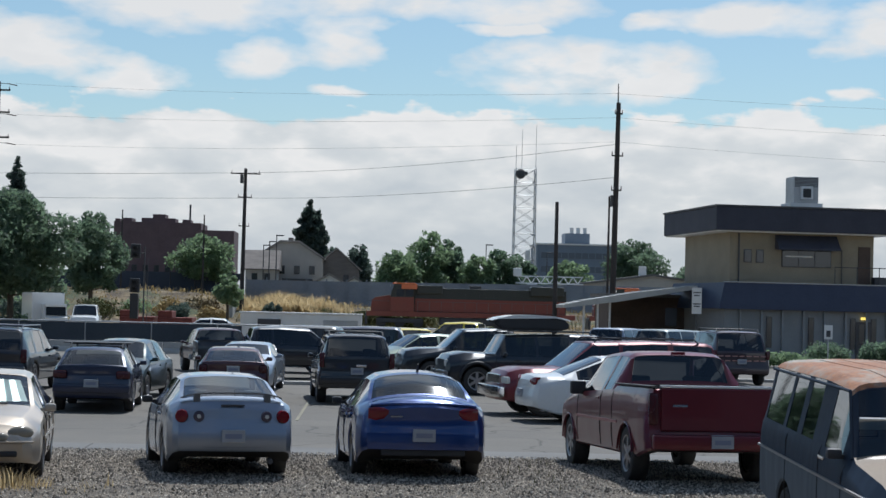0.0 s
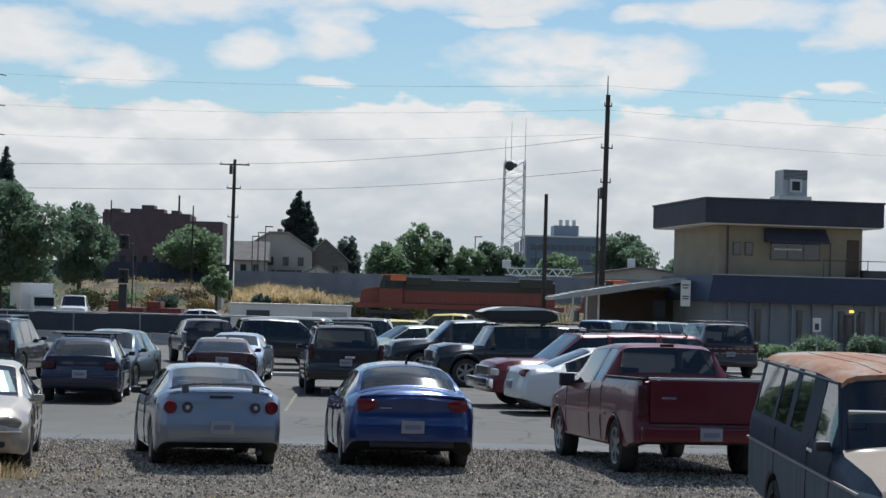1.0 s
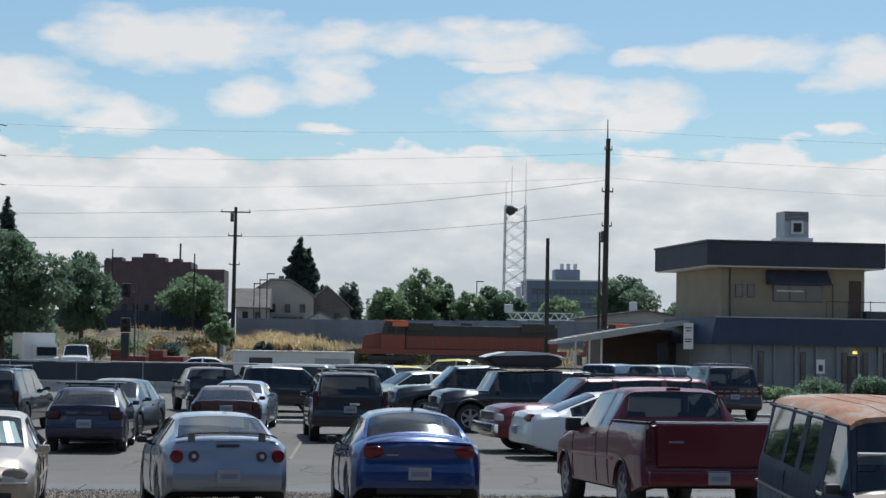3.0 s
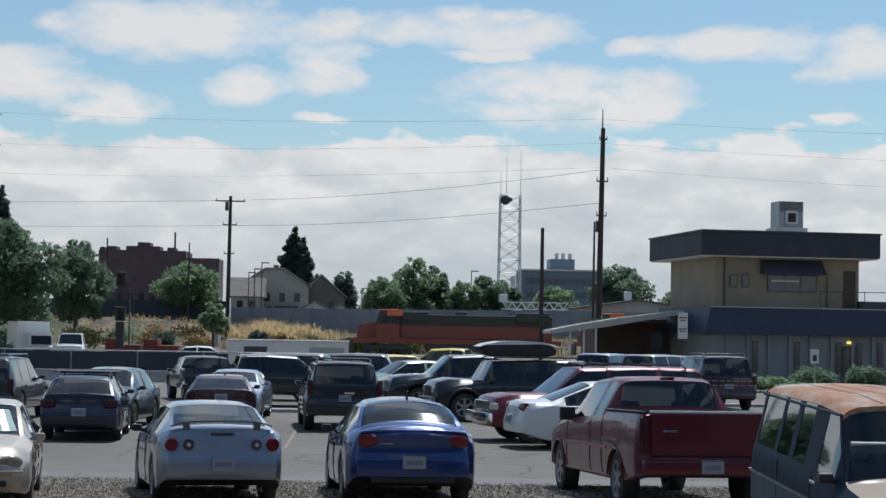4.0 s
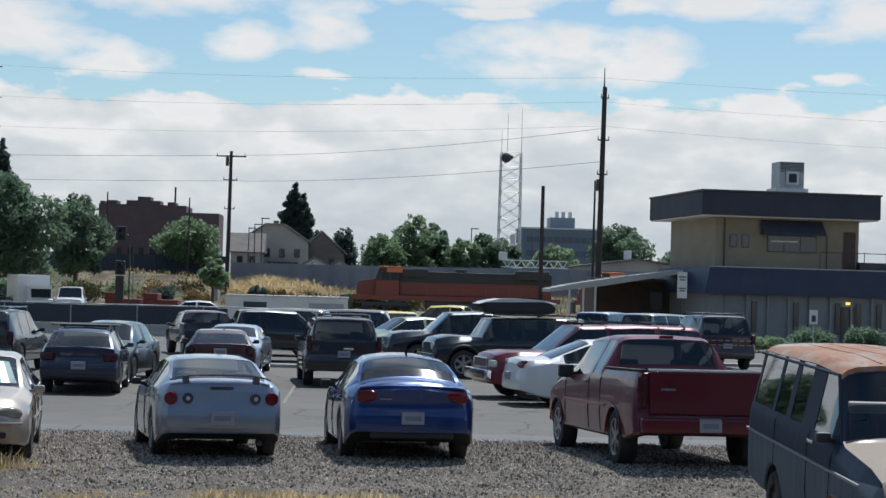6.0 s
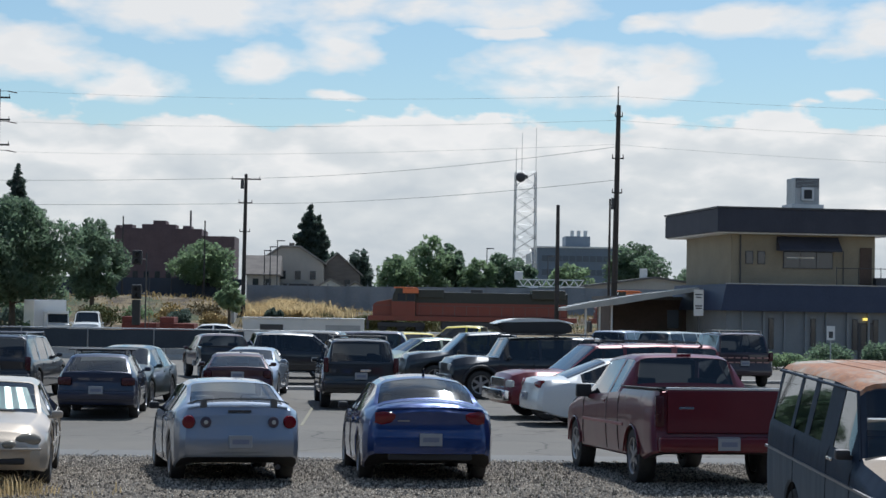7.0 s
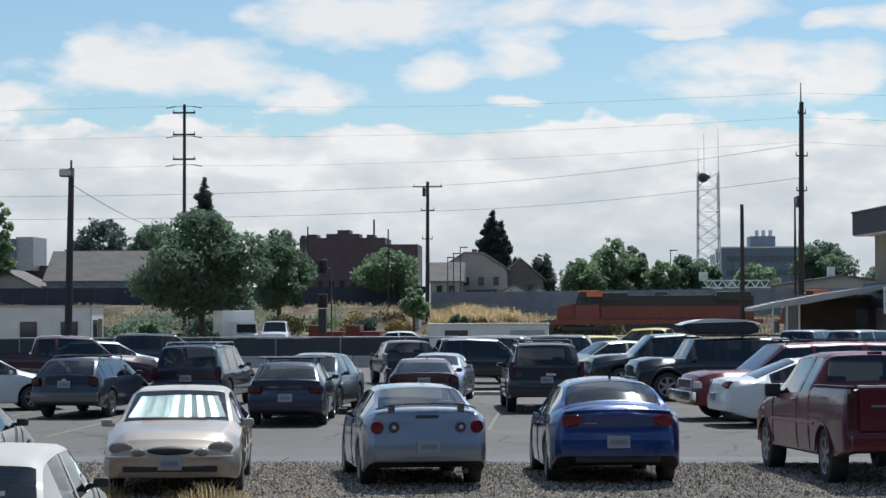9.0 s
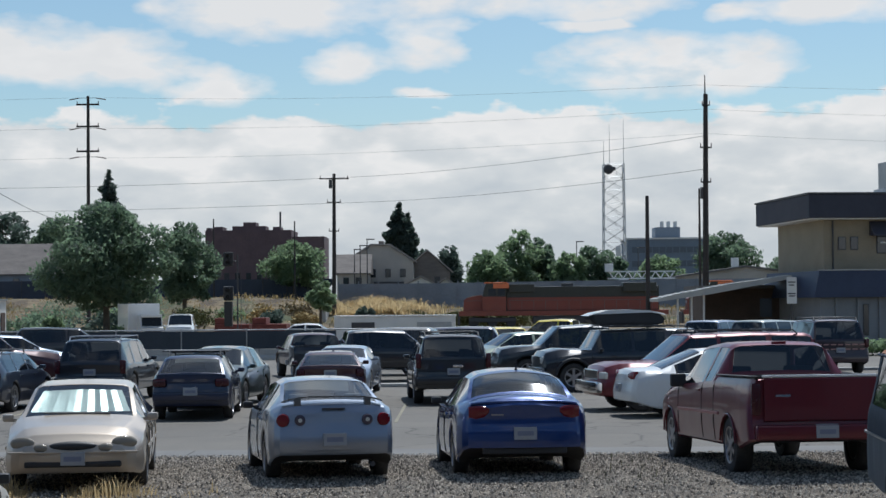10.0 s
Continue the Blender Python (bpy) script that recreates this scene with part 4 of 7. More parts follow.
# ---- vehicles in the lot ----
def lot_vehicles():
    def rear_lamps(t, x, z, wx, wz):
        t["rear_lamps"] = [(x, z, wx, wz, LAMP_SHADED)]
        return t

    # dark blue wagon, seen from behind
    t = rear_lamps(tall_car(4.35, 1.69, 1.37, 2.52, 0.9, 0.31, cowl=0.97, nose=0.72, belt=0.96, slope=0.5, rw=0.35, cw=0.98, sill=0.2, roof=0.72), 0.66, 0.80, 0.30, 0.17)
    t["tw"], t["plate_z"] = 0.20, 0.62
    root, _ = vehicle("station_wagon", "dark blue compact station wagon with a roof rack on asphalt", "car", parked(-5.92, 42.8, 3.0), t, P_NAVY, GLASS_MID, style="five")
    roof_rails(root, t, 1.35, -1.2, 0.25)
    part("roof_carrier", boxed(-0.72, 0.72, -0.9, 0.1, 1.425, 1.45, bevel=0.01), BLACK, root)
    bumper(root, t["top"][0][0] + 0.05, 1.60, 0.42, 0.60, P_NAVY, 0.10)

    # grey blue wagon beside the silver sport utility vehicle
    t = rear_lamps(tall_car(4.6, 1.70, 1.39, 2.6, 0.95, 0.32, cowl=0.98, nose=0.74, belt=0.97, slope=0.45, rw=0.35, cw=1.0, sill=0.22, roof=0.73), 0.69, 0.86, 0.22, 0.2)
    t["tw"], t["plate_z"] = 0.20, 0.80
    root, _ = vehicle("station_wagon", "slate blue station wagon with roof rails on asphalt", "car", parked(-11.2, 46.0, -4.0), t, paint("paint_slate", (0.011, 0.020, 0.044), 0.35, 0.3, 0.03))
    roof_rails(root, t, 1.36, -1.5, 0.3)
    bumper(root, t["top"][0][0] + 0.05, 1.60, 0.40, 0.62, P_GREY, 0.10)
    part("badge", boxed(-0.05, 0.05, -0.01, 0.01, -0.03, 0.03, bevel=0.008), CHROME, root, at=pose(0, t["top"][0][0] + 0.0, 0.90))

    # dark sport utility vehicle
    t = rear_lamps(tall_car(4.9, 1.85, 1.62, 2.95, 0.9, 0.37, belt=1.02, slope=0.30), 0.82, 0.93, 0.15, 0.34)
    root, _ = vehicle("sport_utility_vehicle", "dark grey sport utility vehicle with a roof rack and tinted glass", "car", parked(-9.2, 50.0, -2.0), t, paint("paint_charcoal", (0.008, 0.012, 0.021), 0.4, 0.3, 0.02), style="six")
    roof_rails(root, t, 1.60, -1.9, 0.3, ALLOY)
    bumper(root, t["top"][0][0] + 0.03, 1.76, 0.48, 0.68, P_GREY, 0.12)

    # black sport utility vehicle behind the blue sedan
    t = rear_lamps(tall_car(4.85, 1.86, 1.68, 2.87, 0.9, 0.37, belt=1.08, slope=0.26), 0.84, 1.06, 0.13, 0.36)
    root, _ = vehicle("sport_utility_vehicle", "black sport utility vehicle with a silver step bumper on asphalt", "car", parked(-0.48, 48.5, 4.5), t, P_BLACK, style="six")
    roof_rails(root, t, 1.66, -1.9, 0.3)
    bumper(root, t["top"][0][0] + 0.03, 1.78, 0.50, 0.68, P_BLACK, 0.13)
    part("badge", boxed(-0.12, 0.12, -0.012, 0.01, -0.03, 0.03, bevel=0.01), CHROME, root, at=pose(0.1, t["top"][0][0] - 0.0, 0.93))

    # dark green sedan that faces the camera's side
    t = low_car(4.7, 1.75, 1.42, 2.7, 0.95, 0.31)
    t["front_lamps"] = [(0.62, 0.62, 0.34, 0.13, LAMP_CLEAR)]
    t["grille"] = (0.3, 0.53, 0.66)
    root, _ = vehicle("sedan", "dark green sedan with chrome grille, nose to the aisle", "car", parked(-6.0, 47.4, 176.0), t, P_GREEN, front_plate=True)

    # brown and silver wagon behind the coupe
    t = rear_lamps(tall_car(4.5, 1.72, 1.30, 2.6, 0.92, 0.31, cowl=0.97, nose=0.72, belt=0.95, slope=0.6, rw=0.3, cw=0.95, sill=0.2, roof=0.70), 0.70, 0.82, 0.2, 0.2)
    t["tw"] = 0.2
    root, _ = vehicle("station_wagon", "dark maroon compact wagon parked behind the silver coupe", "car", parked(-3.35, 47.7, 4.0), t, P_MAROON, GLASS_MID)
    t = low_car(4.6, 1.74, 1.30, 2.65, 0.95, 0.31)
    t["front_lamps"] = [(0.62, 0.62, 0.3, 0.13, LAMP_CLEAR)]
    vehicle("sedan", "silver sedan in the row behind the maroon wagon", "car", parked(-3.30, 52.7, 178.0), t, P_SILVER)

    # red sport utility vehicle, side on
    t = tall_car(5.35, 1.96, 1.72, 3.25, 0.95, 0.38, cowl=1.08, nose=0.98, belt=1.06, slope=0.25, rw=0.45, cw=1.15)
    t["front_lamps"] = [(0.78, 0.80, 0.30, 0.16, LAMP_CLEAR)]
    t["grille"], t["grille_mat"] = (0.55, 0.70, 0.92), CHROME
    root, _ = vehicle("sport_utility_vehicle", "long red sport utility vehicle with chrome bumper and roof rails", "car", parked(5.32, 44.0, 101.0), t, P_RED2, style="six")
    roof_rails(root, t, 1.70, -2.1, 0.4)
    bumper(root, t["top"][-1][0] - 0.05, 1.86, 0.42, 0.66, CHROME, 0.16)
    stripe(root, t, -1.1, 1.1, 0.66, 0.10, P_GREY)
    seams(root, t, [1.1, 0.15, -0.8])

    # white sedan, tail towards the aisle
    t = rear_lamps(low_car(4.82, 1.83, 1.42, 2.73, 0.95, 0.33, trunk=0.98, cowl=0.98, tb=0.70, rb=1.62), 0.76, 0.88, 0.26, 0.15)
    t["lamp_in"], t["mirror_mat"], t["rear_lamps"], t["tail_up"], t["crown"] = 0.12, BLACK, [], 0.16, 0.05
    root, _ = vehicle("sedan", "white modern sedan with red tail lamps parked askew", "car", parked(5.74, 41.5, -80.0), t, P_WHITE)
    wrap_lamp(root, t, [(0.46, 0.86, 0.92), (0.56, 0.82, 0.95), (0.68, 0.80, 0.97), (0.75, 0.81, 0.965)], LAMP_RED)
    seams(root, t, [1.0, -0.05])

    # marked sport utility vehicle near the hedge
    t = rear_lamps(tall_car(4.8, 2.02, 1.80, 2.89, 0.9, 0.37, belt=1.08, slope=0.3), 0.90, 1.02, 0.15, 0.3)
    root, _ = vehicle("sport_utility_vehicle", "dark red sport utility vehicle with pale stripes across its tailgate", "car", parked(11.95, 65.2, 6.0), t, paint("paint_black_cherry", (0.022, 0.008, 0.016), 0.3, 0.32, 0.02), style="six")
    roof_rails(root, t, 1.78, -1.9, 0.3)
    for z in (0.98, 0.83):
        for i in range(7):
            part("reflective_stripe", boxed(-0.085, 0.085, -0.01, 0.006, -0.018, 0.018), plain("faded_reflector", (0.42, 0.22, 0.20), 0.5), root, at=pose(-0.72 + 0.24 * i, t["top"][0][0] + 0.01, z))

    # black boxy sport utility vehicle with a roof box
    t = tall_car(4.7, 1.9, 1.70, 2.75, 0.85, 0.39, cowl=1.13, nose=1.07, belt=1.10, slope=0.2, rw=0.56, cw=0.86)
    t["slab"], t["front_lamps"], t["flamp_in"] = True, [(0.66, 0.86, 0.2, 0.2, LAMP_CLEAR)], 0.03
    t["nose"] = [(0.2, -0.06), (0.40, 0.03), (0.62, 0.03), (0.68, 0.0), (1.2, -0.02)]
    root, _ = vehicle("sport_utility_vehicle", "black boxy sport utility vehicle with roof rack on asphalt", "car", parked(4.15, 53.4, 99.0), t, P_BLACK, style="six")
    roof_rails(root, t, 1.69, -1.9, 0.6, BLACK, 4)
    for s in (1, -1):
        for c in t["axles"]:
            arc = [(s * 0.965, c + 0.50 * math.cos(a), 0.39 + 0.50 * math.sin(a)) for a in np.linspace(0.15, math.pi - 0.15, 11)]
            part("fender_flare", tube(bmesh.new(), arc, 0.045, 8), BLACK, root, smooth=50)
    bumper(root, t["top"][-1][0] - 0.05, 1.8, 0.46, 0.66, P_GREY, 0.14)
    seams(root, t, [0.85, -0.1])

    # dark pickup facing the same way, a row further
    t = truck(5.3, 1.88, 1.74, 3.2, 0.9, 0.36, cab=1.7, rail=1.20, cowl=1.12, nose=1.0, cw=1.2, rw=0.6)
    root, _ = vehicle("pickup_truck", "dark slate pickup truck parked in the further row", "truck", parked(3.35, 59.6, 98.0), t, paint("paint_slate_dark", (0.008, 0.014, 0.022), 0.3, 0.3, 0.02))
    bed_liner(root, t, BLACK)
    t = low_car(4.5, 1.76, 1.46, 2.65, 0.9, 0.31)
    vehicle("sedan", "pale green sedan seen past the dark pickup", "car", parked(1.75, 64.5, 112.0), t, paint("paint_pale_green", (0.20, 0.25, 0.19), 0.3, 0.35, 0.12))

    # row by the barrier
    t = truck(5.4, 1.94, 1.62, 3.3, 0.95, 0.38, cab=1.9, rail=1.12, cowl=1.08, nose=0.96)
    root, _ = vehicle("pickup_truck", "black crew-cab pickup truck side on in the far row", "truck", parked(-2.75, 60.9, -80.0), t, P_BLACK, style="six")
    bed_liner(root, t, BLACK)
    t = tall_car(5.0, 1.92, 1.62, 3.0, 0.95, 0.34, belt=1.0, slope=0.3, rw=0.3, cw=1.25)
    vehicle("minivan", "dark grey minivan parked nose to the barrier", "van", parked(-3.2, 66.0, 82.0), t, P_GREY)
    t = truck(5.2, 1.86, 1.48, 3.1, 0.95, 0.36, cab=1.6, rail=1.02, cowl=0.98, nose=0.88)
    root, _ = vehicle("pickup_truck", "maroon pickup truck in the far row of the lot", "truck", parked(-5.15, 64.5, 14.0), t, P_MAROON)
    bed_liner(root, t, BLACK)
    t = tall_car(4.7, 1.85, 1.56, 2.8, 0.9, 0.35, belt=0.98)
    vehicle("sport_utility_vehicle", "dark blue sport utility vehicle in the far row", "car", parked(-0.9, 72.0, 85.0), t, P_NAVY)
    t = tall_car(4.4, 1.76, 1.50, 2.65, 0.9, 0.31, cowl=1.0, nose=0.8, belt=1.0)
    vehicle("hatchback", "yellow hatchback with a pale roof in the far row", "car", parked(1.35, 75.5, 10.0), t, P_YELLOW)
    t = truck(5.6, 2.0, 1.72, 3.4, 0.95, 0.40, cab=1.6, rail=1.15, cowl=1.12, nose=1.0)
    root, _ = vehicle("pickup_truck", "bright yellow work truck behind the parked rows", "truck", parked(4.0, 82.0, 75.0), t, P_YELLOW)
    bed_liner(root, t, BLACK)
    for x, y, lab in ((11.0, 83.0, "silver passenger van beside the office hedge"), (13.2, 82.0, "pale green passenger van beside the office hedge")):
        t = tall_car(4.9, 1.94, 1.62, 3.0, 0.9, 0.36, belt=1.02, slope=0.2, rw=0.7, cw=1.3)
        vehicle("passenger_van", lab, "van", parked(x, y, -28.0 if x < 12 else -40.0), t, P_SILVER if x < 12 else paint("paint_sage", (0.38, 0.42, 0.40), 0.3, 0.35, 0.2), GLASS_DARK)

    # left end of the lot
    t = truck(5.5, 1.95, 1.80, 3.45, 0.95, 0.38, cab=1.7, rail=1.28)
    t["front_lamps"] = [(0.80, 0.86, 0.26, 0.2, LAMP_CLEAR)]
    root, _ = vehicle("pickup_truck", "deep maroon pickup truck side on at the lot's end", "truck", parked(-14.2, 54.6, -74.0), t, P_MAROON, style="six")
    bed_liner(root, t, BLACK)
    t = low_car(4.8, 1.8, 1.45, 2.7, 0.95, 0.32)
    vehicle("sedan", "silver sedan parked beyond the maroon pickup", "car", parked(-16.1, 67.8, -70.0), t, P_SILVER)
    t = low_car(4.6, 1.75, 1.45, 2.65, 0.95, 0.31)
    vehicle("sedan", "pearl white sedan parked beside the slate wagon", "car", parked(-14.75, 47.9, -66.0), t, P_WHITE)
    t = tall_car(4.6, 1.8, 1.62, 2.7, 0.9, 0.34)
    vehicle("sport_utility_vehicle", "dark sport utility vehicle by the barrier", "car", parked(-15.6, 76.0, -80.0), t, P_BLACK)


# ---- ground ----
def sheet(name, xs, ys, zf, mat, label, category, kind="structure"):
    """A ground sheet on a grid."""
    verts = [(x, y, zf(x, y)) for y in ys for x in xs]
    n = len(xs)
    faces = [(j * n + i, j * n + i + 1, (j + 1) * n + i + 1, (j + 1) * n + i) for j in range(len(ys) - 1) for i in range(n - 1)]
    me = bpy.data.meshes.new(name)
    me.from_pydata(verts, [], faces)
    me.materials.append(mat)
    me.shade_smooth()
    return tagged(new(name, me), label, category, kind=kind)


def bank_z(x, y):
    """The railway bank behind the tracks: higher to the left."""
    top = float(np.interp(x, [-120, -22, -14, 60], [3.5, 3.5, 2.1, 1.7]))
    k = float(np.interp(y, [206, 231], [0, 1]))
    return top * k * k * (3 - 2 * k) + 0.25 * noise.noise((x * 0.2, y * 0.25, 1.0)) * k * float(np.interp(y, [228, 236], [1, 0.2]))


def asphalt_build(n, s, pos):
    big, mid, small = n.noise(pos, 0.12, 5.0, 0.6), n.noise(pos, 0.9, 5.0, 0.65), n.noise(pos, 45.0, 2.0, 0.6)
    fac = n.math("ADD", n.math("ADD", n.math("MULTIPLY", big, 0.45), n.math("MULTIPLY", mid, 0.3)), n.math("MULTIPLY", small, 0.25))
    base = n.ramp(fac, [(0.30, (0.074, 0.068, 0.059)), (0.5, (0.122, 0.111, 0.094)), (0.70, (0.185, 0.167, 0.140))])
    crack = n.add("ShaderNodeTexVoronoi", {"Vector": n.add("ShaderNodeVectorMath", {0: pos, 1: n.add("ShaderNodeTexNoise", {"Vector": pos, "Scale": 0.8}).outputs[1]}, operation="ADD").outputs[0], "Scale": 0.33})
    crack.feature = "DISTANCE_TO_EDGE"
    line = n.ramp(crack.outputs[0], [(0.0, (0.35, 0.35, 0.35)), (0.012, (1, 1, 1))])
    put(n, s["Base Color"], n.mix(1.0, base, line, "MULTIPLY"))
    put(n, s["Roughness"], n.math("ADD", 0.72, n.math("MULTIPLY", mid, 0.2)))
    put(n, s["Normal"], n.add("ShaderNodeBump", {"Height": small, "Strength": 0.4, "Distance": 0.01}).outputs[0])


ASPHALT = material("worn_asphalt", asphalt_build)
GRAVEL = surface("gravel", (0.040, 0.033, 0.026), (0.195, 0.162, 0.122), 1.4, 0.92, 0.045, grain=22)
STONE = surface("gravel_stone", (0.080, 0.070, 0.058), (0.56, 0.49, 0.40), 2.0, 0.9, 0.0, rnd=0.6)
SOIL = surface("dry_soil", (0.12, 0.095, 0.06), (0.26, 0.20, 0.12), 0.15, 0.95, grain=1.5)
SCRUB = surface("bank_scrub", (0.10, 0.078, 0.036), (0.28, 0.205, 0.10), 0.4, 0.9, grain=6, rnd=0.5)


def bank_build(n, s, pos):
    """Dry bank: bare brown earth, tan straw and patches of green."""
    big, mid, small = n.noise(pos, 0.16, 5.0, 0.6), n.noise(n.add("ShaderNodeMapping", {0: pos, 1: (31, 7, 0)}).outputs[0], 0.35, 5.0, 0.65), n.noise(pos, 2.4, 4.0, 0.65)
    earth = n.ramp(small, [(0.3, (0.040, 0.031, 0.021)), (0.7, (0.115, 0.085, 0.054))])
    straw = n.ramp(small, [(0.3, (0.120, 0.092, 0.050)), (0.7, (0.265, 0.205, 0.118))])
    green = n.ramp(small, [(0.3, (0.034, 0.044, 0.020)), (0.7, (0.095, 0.110, 0.050))])
    base = n.mix(n.ramp(mid, [(0.44, (0, 0, 0)), (0.56, (1, 1, 1))]), earth, straw)
    put(n, s["Base Color"], n.mix(n.ramp(big, [(0.48, (0, 0, 0)), (0.62, (1, 1, 1))]), base, green))
    put(n, s["Roughness"], 0.95)
    put(n, s["Normal"], n.add("ShaderNodeBump", {"Height": small, "Strength": 0.8, "Distance": 0.2}).outputs[0])


DRY = material("dry_bank", bank_build)
LINE = surface("worn_line_paint", (0.115, 0.11, 0.09), (0.30, 0.27, 0.18), 3.0, 0.8)
CONCRETE = surface("concrete", (0.30, 0.29, 0.27), (0.46, 0.445, 0.42), 0.8, 0.85, grain=12)


def grounds():
    sheet("ground", list(np.arange(-2400, 2401, 200)), [-400, -60, 90, 100, 300, 700, 1500, 2600, 3600], lambda x, y: -0.55 if y < 60 else -0.15, SOIL, "dry bare ground that reaches the horizon", "ground")
    sheet("asphalt_lot", [-70, -35, 0, 35, 70], [30.4, 45, 60, 75, 92], lambda x, y: 0.0, ASPHALT, "worn grey asphalt of a parking lot with fine cracks", "pavement")
    # gravel verge with a slight crown
    verge = sheet("gravel_verge", list(np.arange(-22, 22.1, 0.4)), list(np.arange(8, 30.81, 0.3)), lambda x, y: ground_z(y) + 0.014 * noise.noise((x * 1.7, y * 1.7, 0)) + (0.012 if y < 30.3 else -0.02), GRAVEL, "coarse grey gravel verge along the parking lot", "gravel")
    # pale concrete gutter between gravel and asphalt
    for i in range(12):
        x0 = -27 + 4.5 * i
        bm = boxed(x0, x0 + 4.48, 30.75, 32.1, -0.08, 0.022, bevel=0.012)
        slab = solid("gutter_slab", bm, surface("dusty_gutter", (0.125, 0.123, 0.118), (0.185, 0.18, 0.17), 0.6, 0.9, grain=9), "pale worn concrete gutter slab between gravel and asphalt", "pavement", "gutter slabs", "structure")
    # stones
    rng = np.random.default_rng(3)
    n = 150000
    xs, ys = rng.uniform(-9.5, 8.5, n), 31.0 - np.abs(rng.normal(0, 5.6, n))
    keep = ys > 19.5
    xs, ys = xs[keep], ys[keep]
    base = np.array([(1, 0, 0), (-1, 0, 0), (0, 1, 0), (0, -1, 0), (0, 0, 1), (0, 0, -0.6)], float)
    tri = np.array([(0, 2, 4), (2, 1, 4), (1, 3, 4), (3, 0, 4), (2, 0, 5), (1, 2, 5), (3, 1, 5), (0, 3, 5)])
    verts, faces = [], []
    for k, (x, y) in enumerate(zip(xs, ys)):
        r = 0.007 + 0.021 * rng.uniform() ** 2
        p = base * r * rng.uniform(0.55, 1.25, (6, 3))
        a = rng.uniform(0, 6.28)
        c, s = math.cos(a), math.sin(a)
        p = np.stack([p[:, 0] * c - p[:, 1] * s, p[:, 0] * s + p[:, 1] * c, p[:, 2]], 1)
        verts.append(p + (x, y, ground_z(y) + 0.011 + r * 0.15))
        faces.append(tri + 6 * k)
    me = bpy.data.meshes.new("gravel_stones")
    me.from_pydata(np.concatenate(verts).tolist(), [], np.concatenate(faces).tolist())
    me.materials.append(STONE)
    tagged(new("gravel_stones", me), "loose grey and tan stones strewn over the gravel", "gravel", kind="stuff")
    # stall lines
    for x, y0, y1, w in ((-1.45, 39.5, 47.0, 0.07), (1.85, 35.2, 38.2, 0.07), (2.3, 40.0, 47.0, 0.1), (-7.75, 40.5, 48.0, 0.09), (-10.1, 37.4, 45.0, 0.10), (-13.0, 40.0, 47.0, 0.10)):
        bm = bmesh.new()
        box(bm, x - w / 2, x + w / 2, y0, y1, 0.001, 0.006)
        solid("stall_line", bm, LINE, "faded pale stall line painted on asphalt", "road marking", "stall lines", "structure")
    for i, (y, x0, x1) in enumerate(((56.2, -9.0, 12.0), (66.5, 5.0, 22.0))):
        bm = boxed(x0, x1, y, y + 0.45, 0.0, 0.10, bevel=0.02)
        solid("kerb", bm, CONCRETE, "low pale concrete kerb across the lot", "kerb", kind="structure")
    sheet("bank", list(np.arange(-120, 121, 3)), list(np.arange(204, 262, 2.0)) + [280.0, 320.0, 400.0, 560.0], lambda x, y: bank_z(x, y) - 0.14, DRY, "dry grassy bank behind the railway", "ground")


def blades(name, label, category, n, place, height, mat, seed, width=0.012, lean=0.35, clump=0.0):
    """Grass blades or weed stalks as one object; clump: how quickly their height varies over the ground."""
    rng = np.random.default_rng(seed)
    verts, faces = [], []
    for k in range(n):
        x, y, z = place(rng)
        h = height * rng.uniform(0.45, 1.15)
        if clump:
            h *= min(1.25, max(0.12, 0.55 + 1.5 * noise.noise((x * clump, y * clump * 0.6, seed)) + 0.5 * noise.noise((x * clump * 3, y * clump * 3, seed))))
        a, l = rng.uniform(0, 6.28), rng.normal(0, lean) * h
        c, s = math.cos(a), math.sin(a)
        w = width * rng.uniform(0.6, 1.4)
        verts += [(x - c * w, y - s * w, z), (x + c * w, y + s * w, z), (x + c * w * 0.7 + s * l * 0.4, y + s * w * 0.7 + c * l * 0.4, z + h * 0.6), (x - c * w * 0.7 + s * l * 0.4, y - s * w * 0.7 + c * l * 0.4, z + h * 0.6), (x + s * l, y + c * l, z + h)]
        b = 5 * k
        faces += [(b, b + 1, b + 2, b + 3), (b + 3, b + 2, b + 4)]
    me = bpy.data.meshes.new(name)
    me.from_pydata(verts, [], faces)
    me.materials.append(mat)
    return tagged(new(name, me), label, category, kind="stuff")


STRAW = surface("straw", (0.30, 0.21, 0.085), (0.60, 0.46, 0.22), 0.4, 0.9, grain=6, rnd=0.5)
STRAW_GREEN = surface("straw_green", (0.060, 0.078, 0.026), (0.19, 0.19, 0.075), 0.4, 0.9, grain=6, rnd=0.5)


def leafy(name, dark, light):
    """Leaves that let some light through."""
    m = bpy.data.materials.new(name)
    m.use_nodes = True
    n = Nodes(m.node_tree)
    pos = n.add("ShaderNodeTexCoord").outputs["Object"]
    isl = n.add("ShaderNodeNewGeometry").outputs["Random Per Island"]
    fac = n.math("ADD", n.math("MULTIPLY", n.noise(pos, 0.5, 4.0), 0.6), n.math("MULTIPLY", isl, 0.4))
    col = n.ramp(fac, [(0.25, dark), (0.75, light)])
    a = n.add("ShaderNodeBsdfPrincipled", {"Base Color": col, "Roughness": 0.6})
    b = n.add("ShaderNodeBsdfTranslucent", {"Color": n.mix(0.5, col, tuple(min(1, c * 2.2) for c in light))})
    mix = n.add("ShaderNodeMixShader", {0: 0.58, 1: a.outputs[0], 2: b.outputs[0]})
    n.add("ShaderNodeOutputMaterial", {0: mix.outputs[0]})
    return m


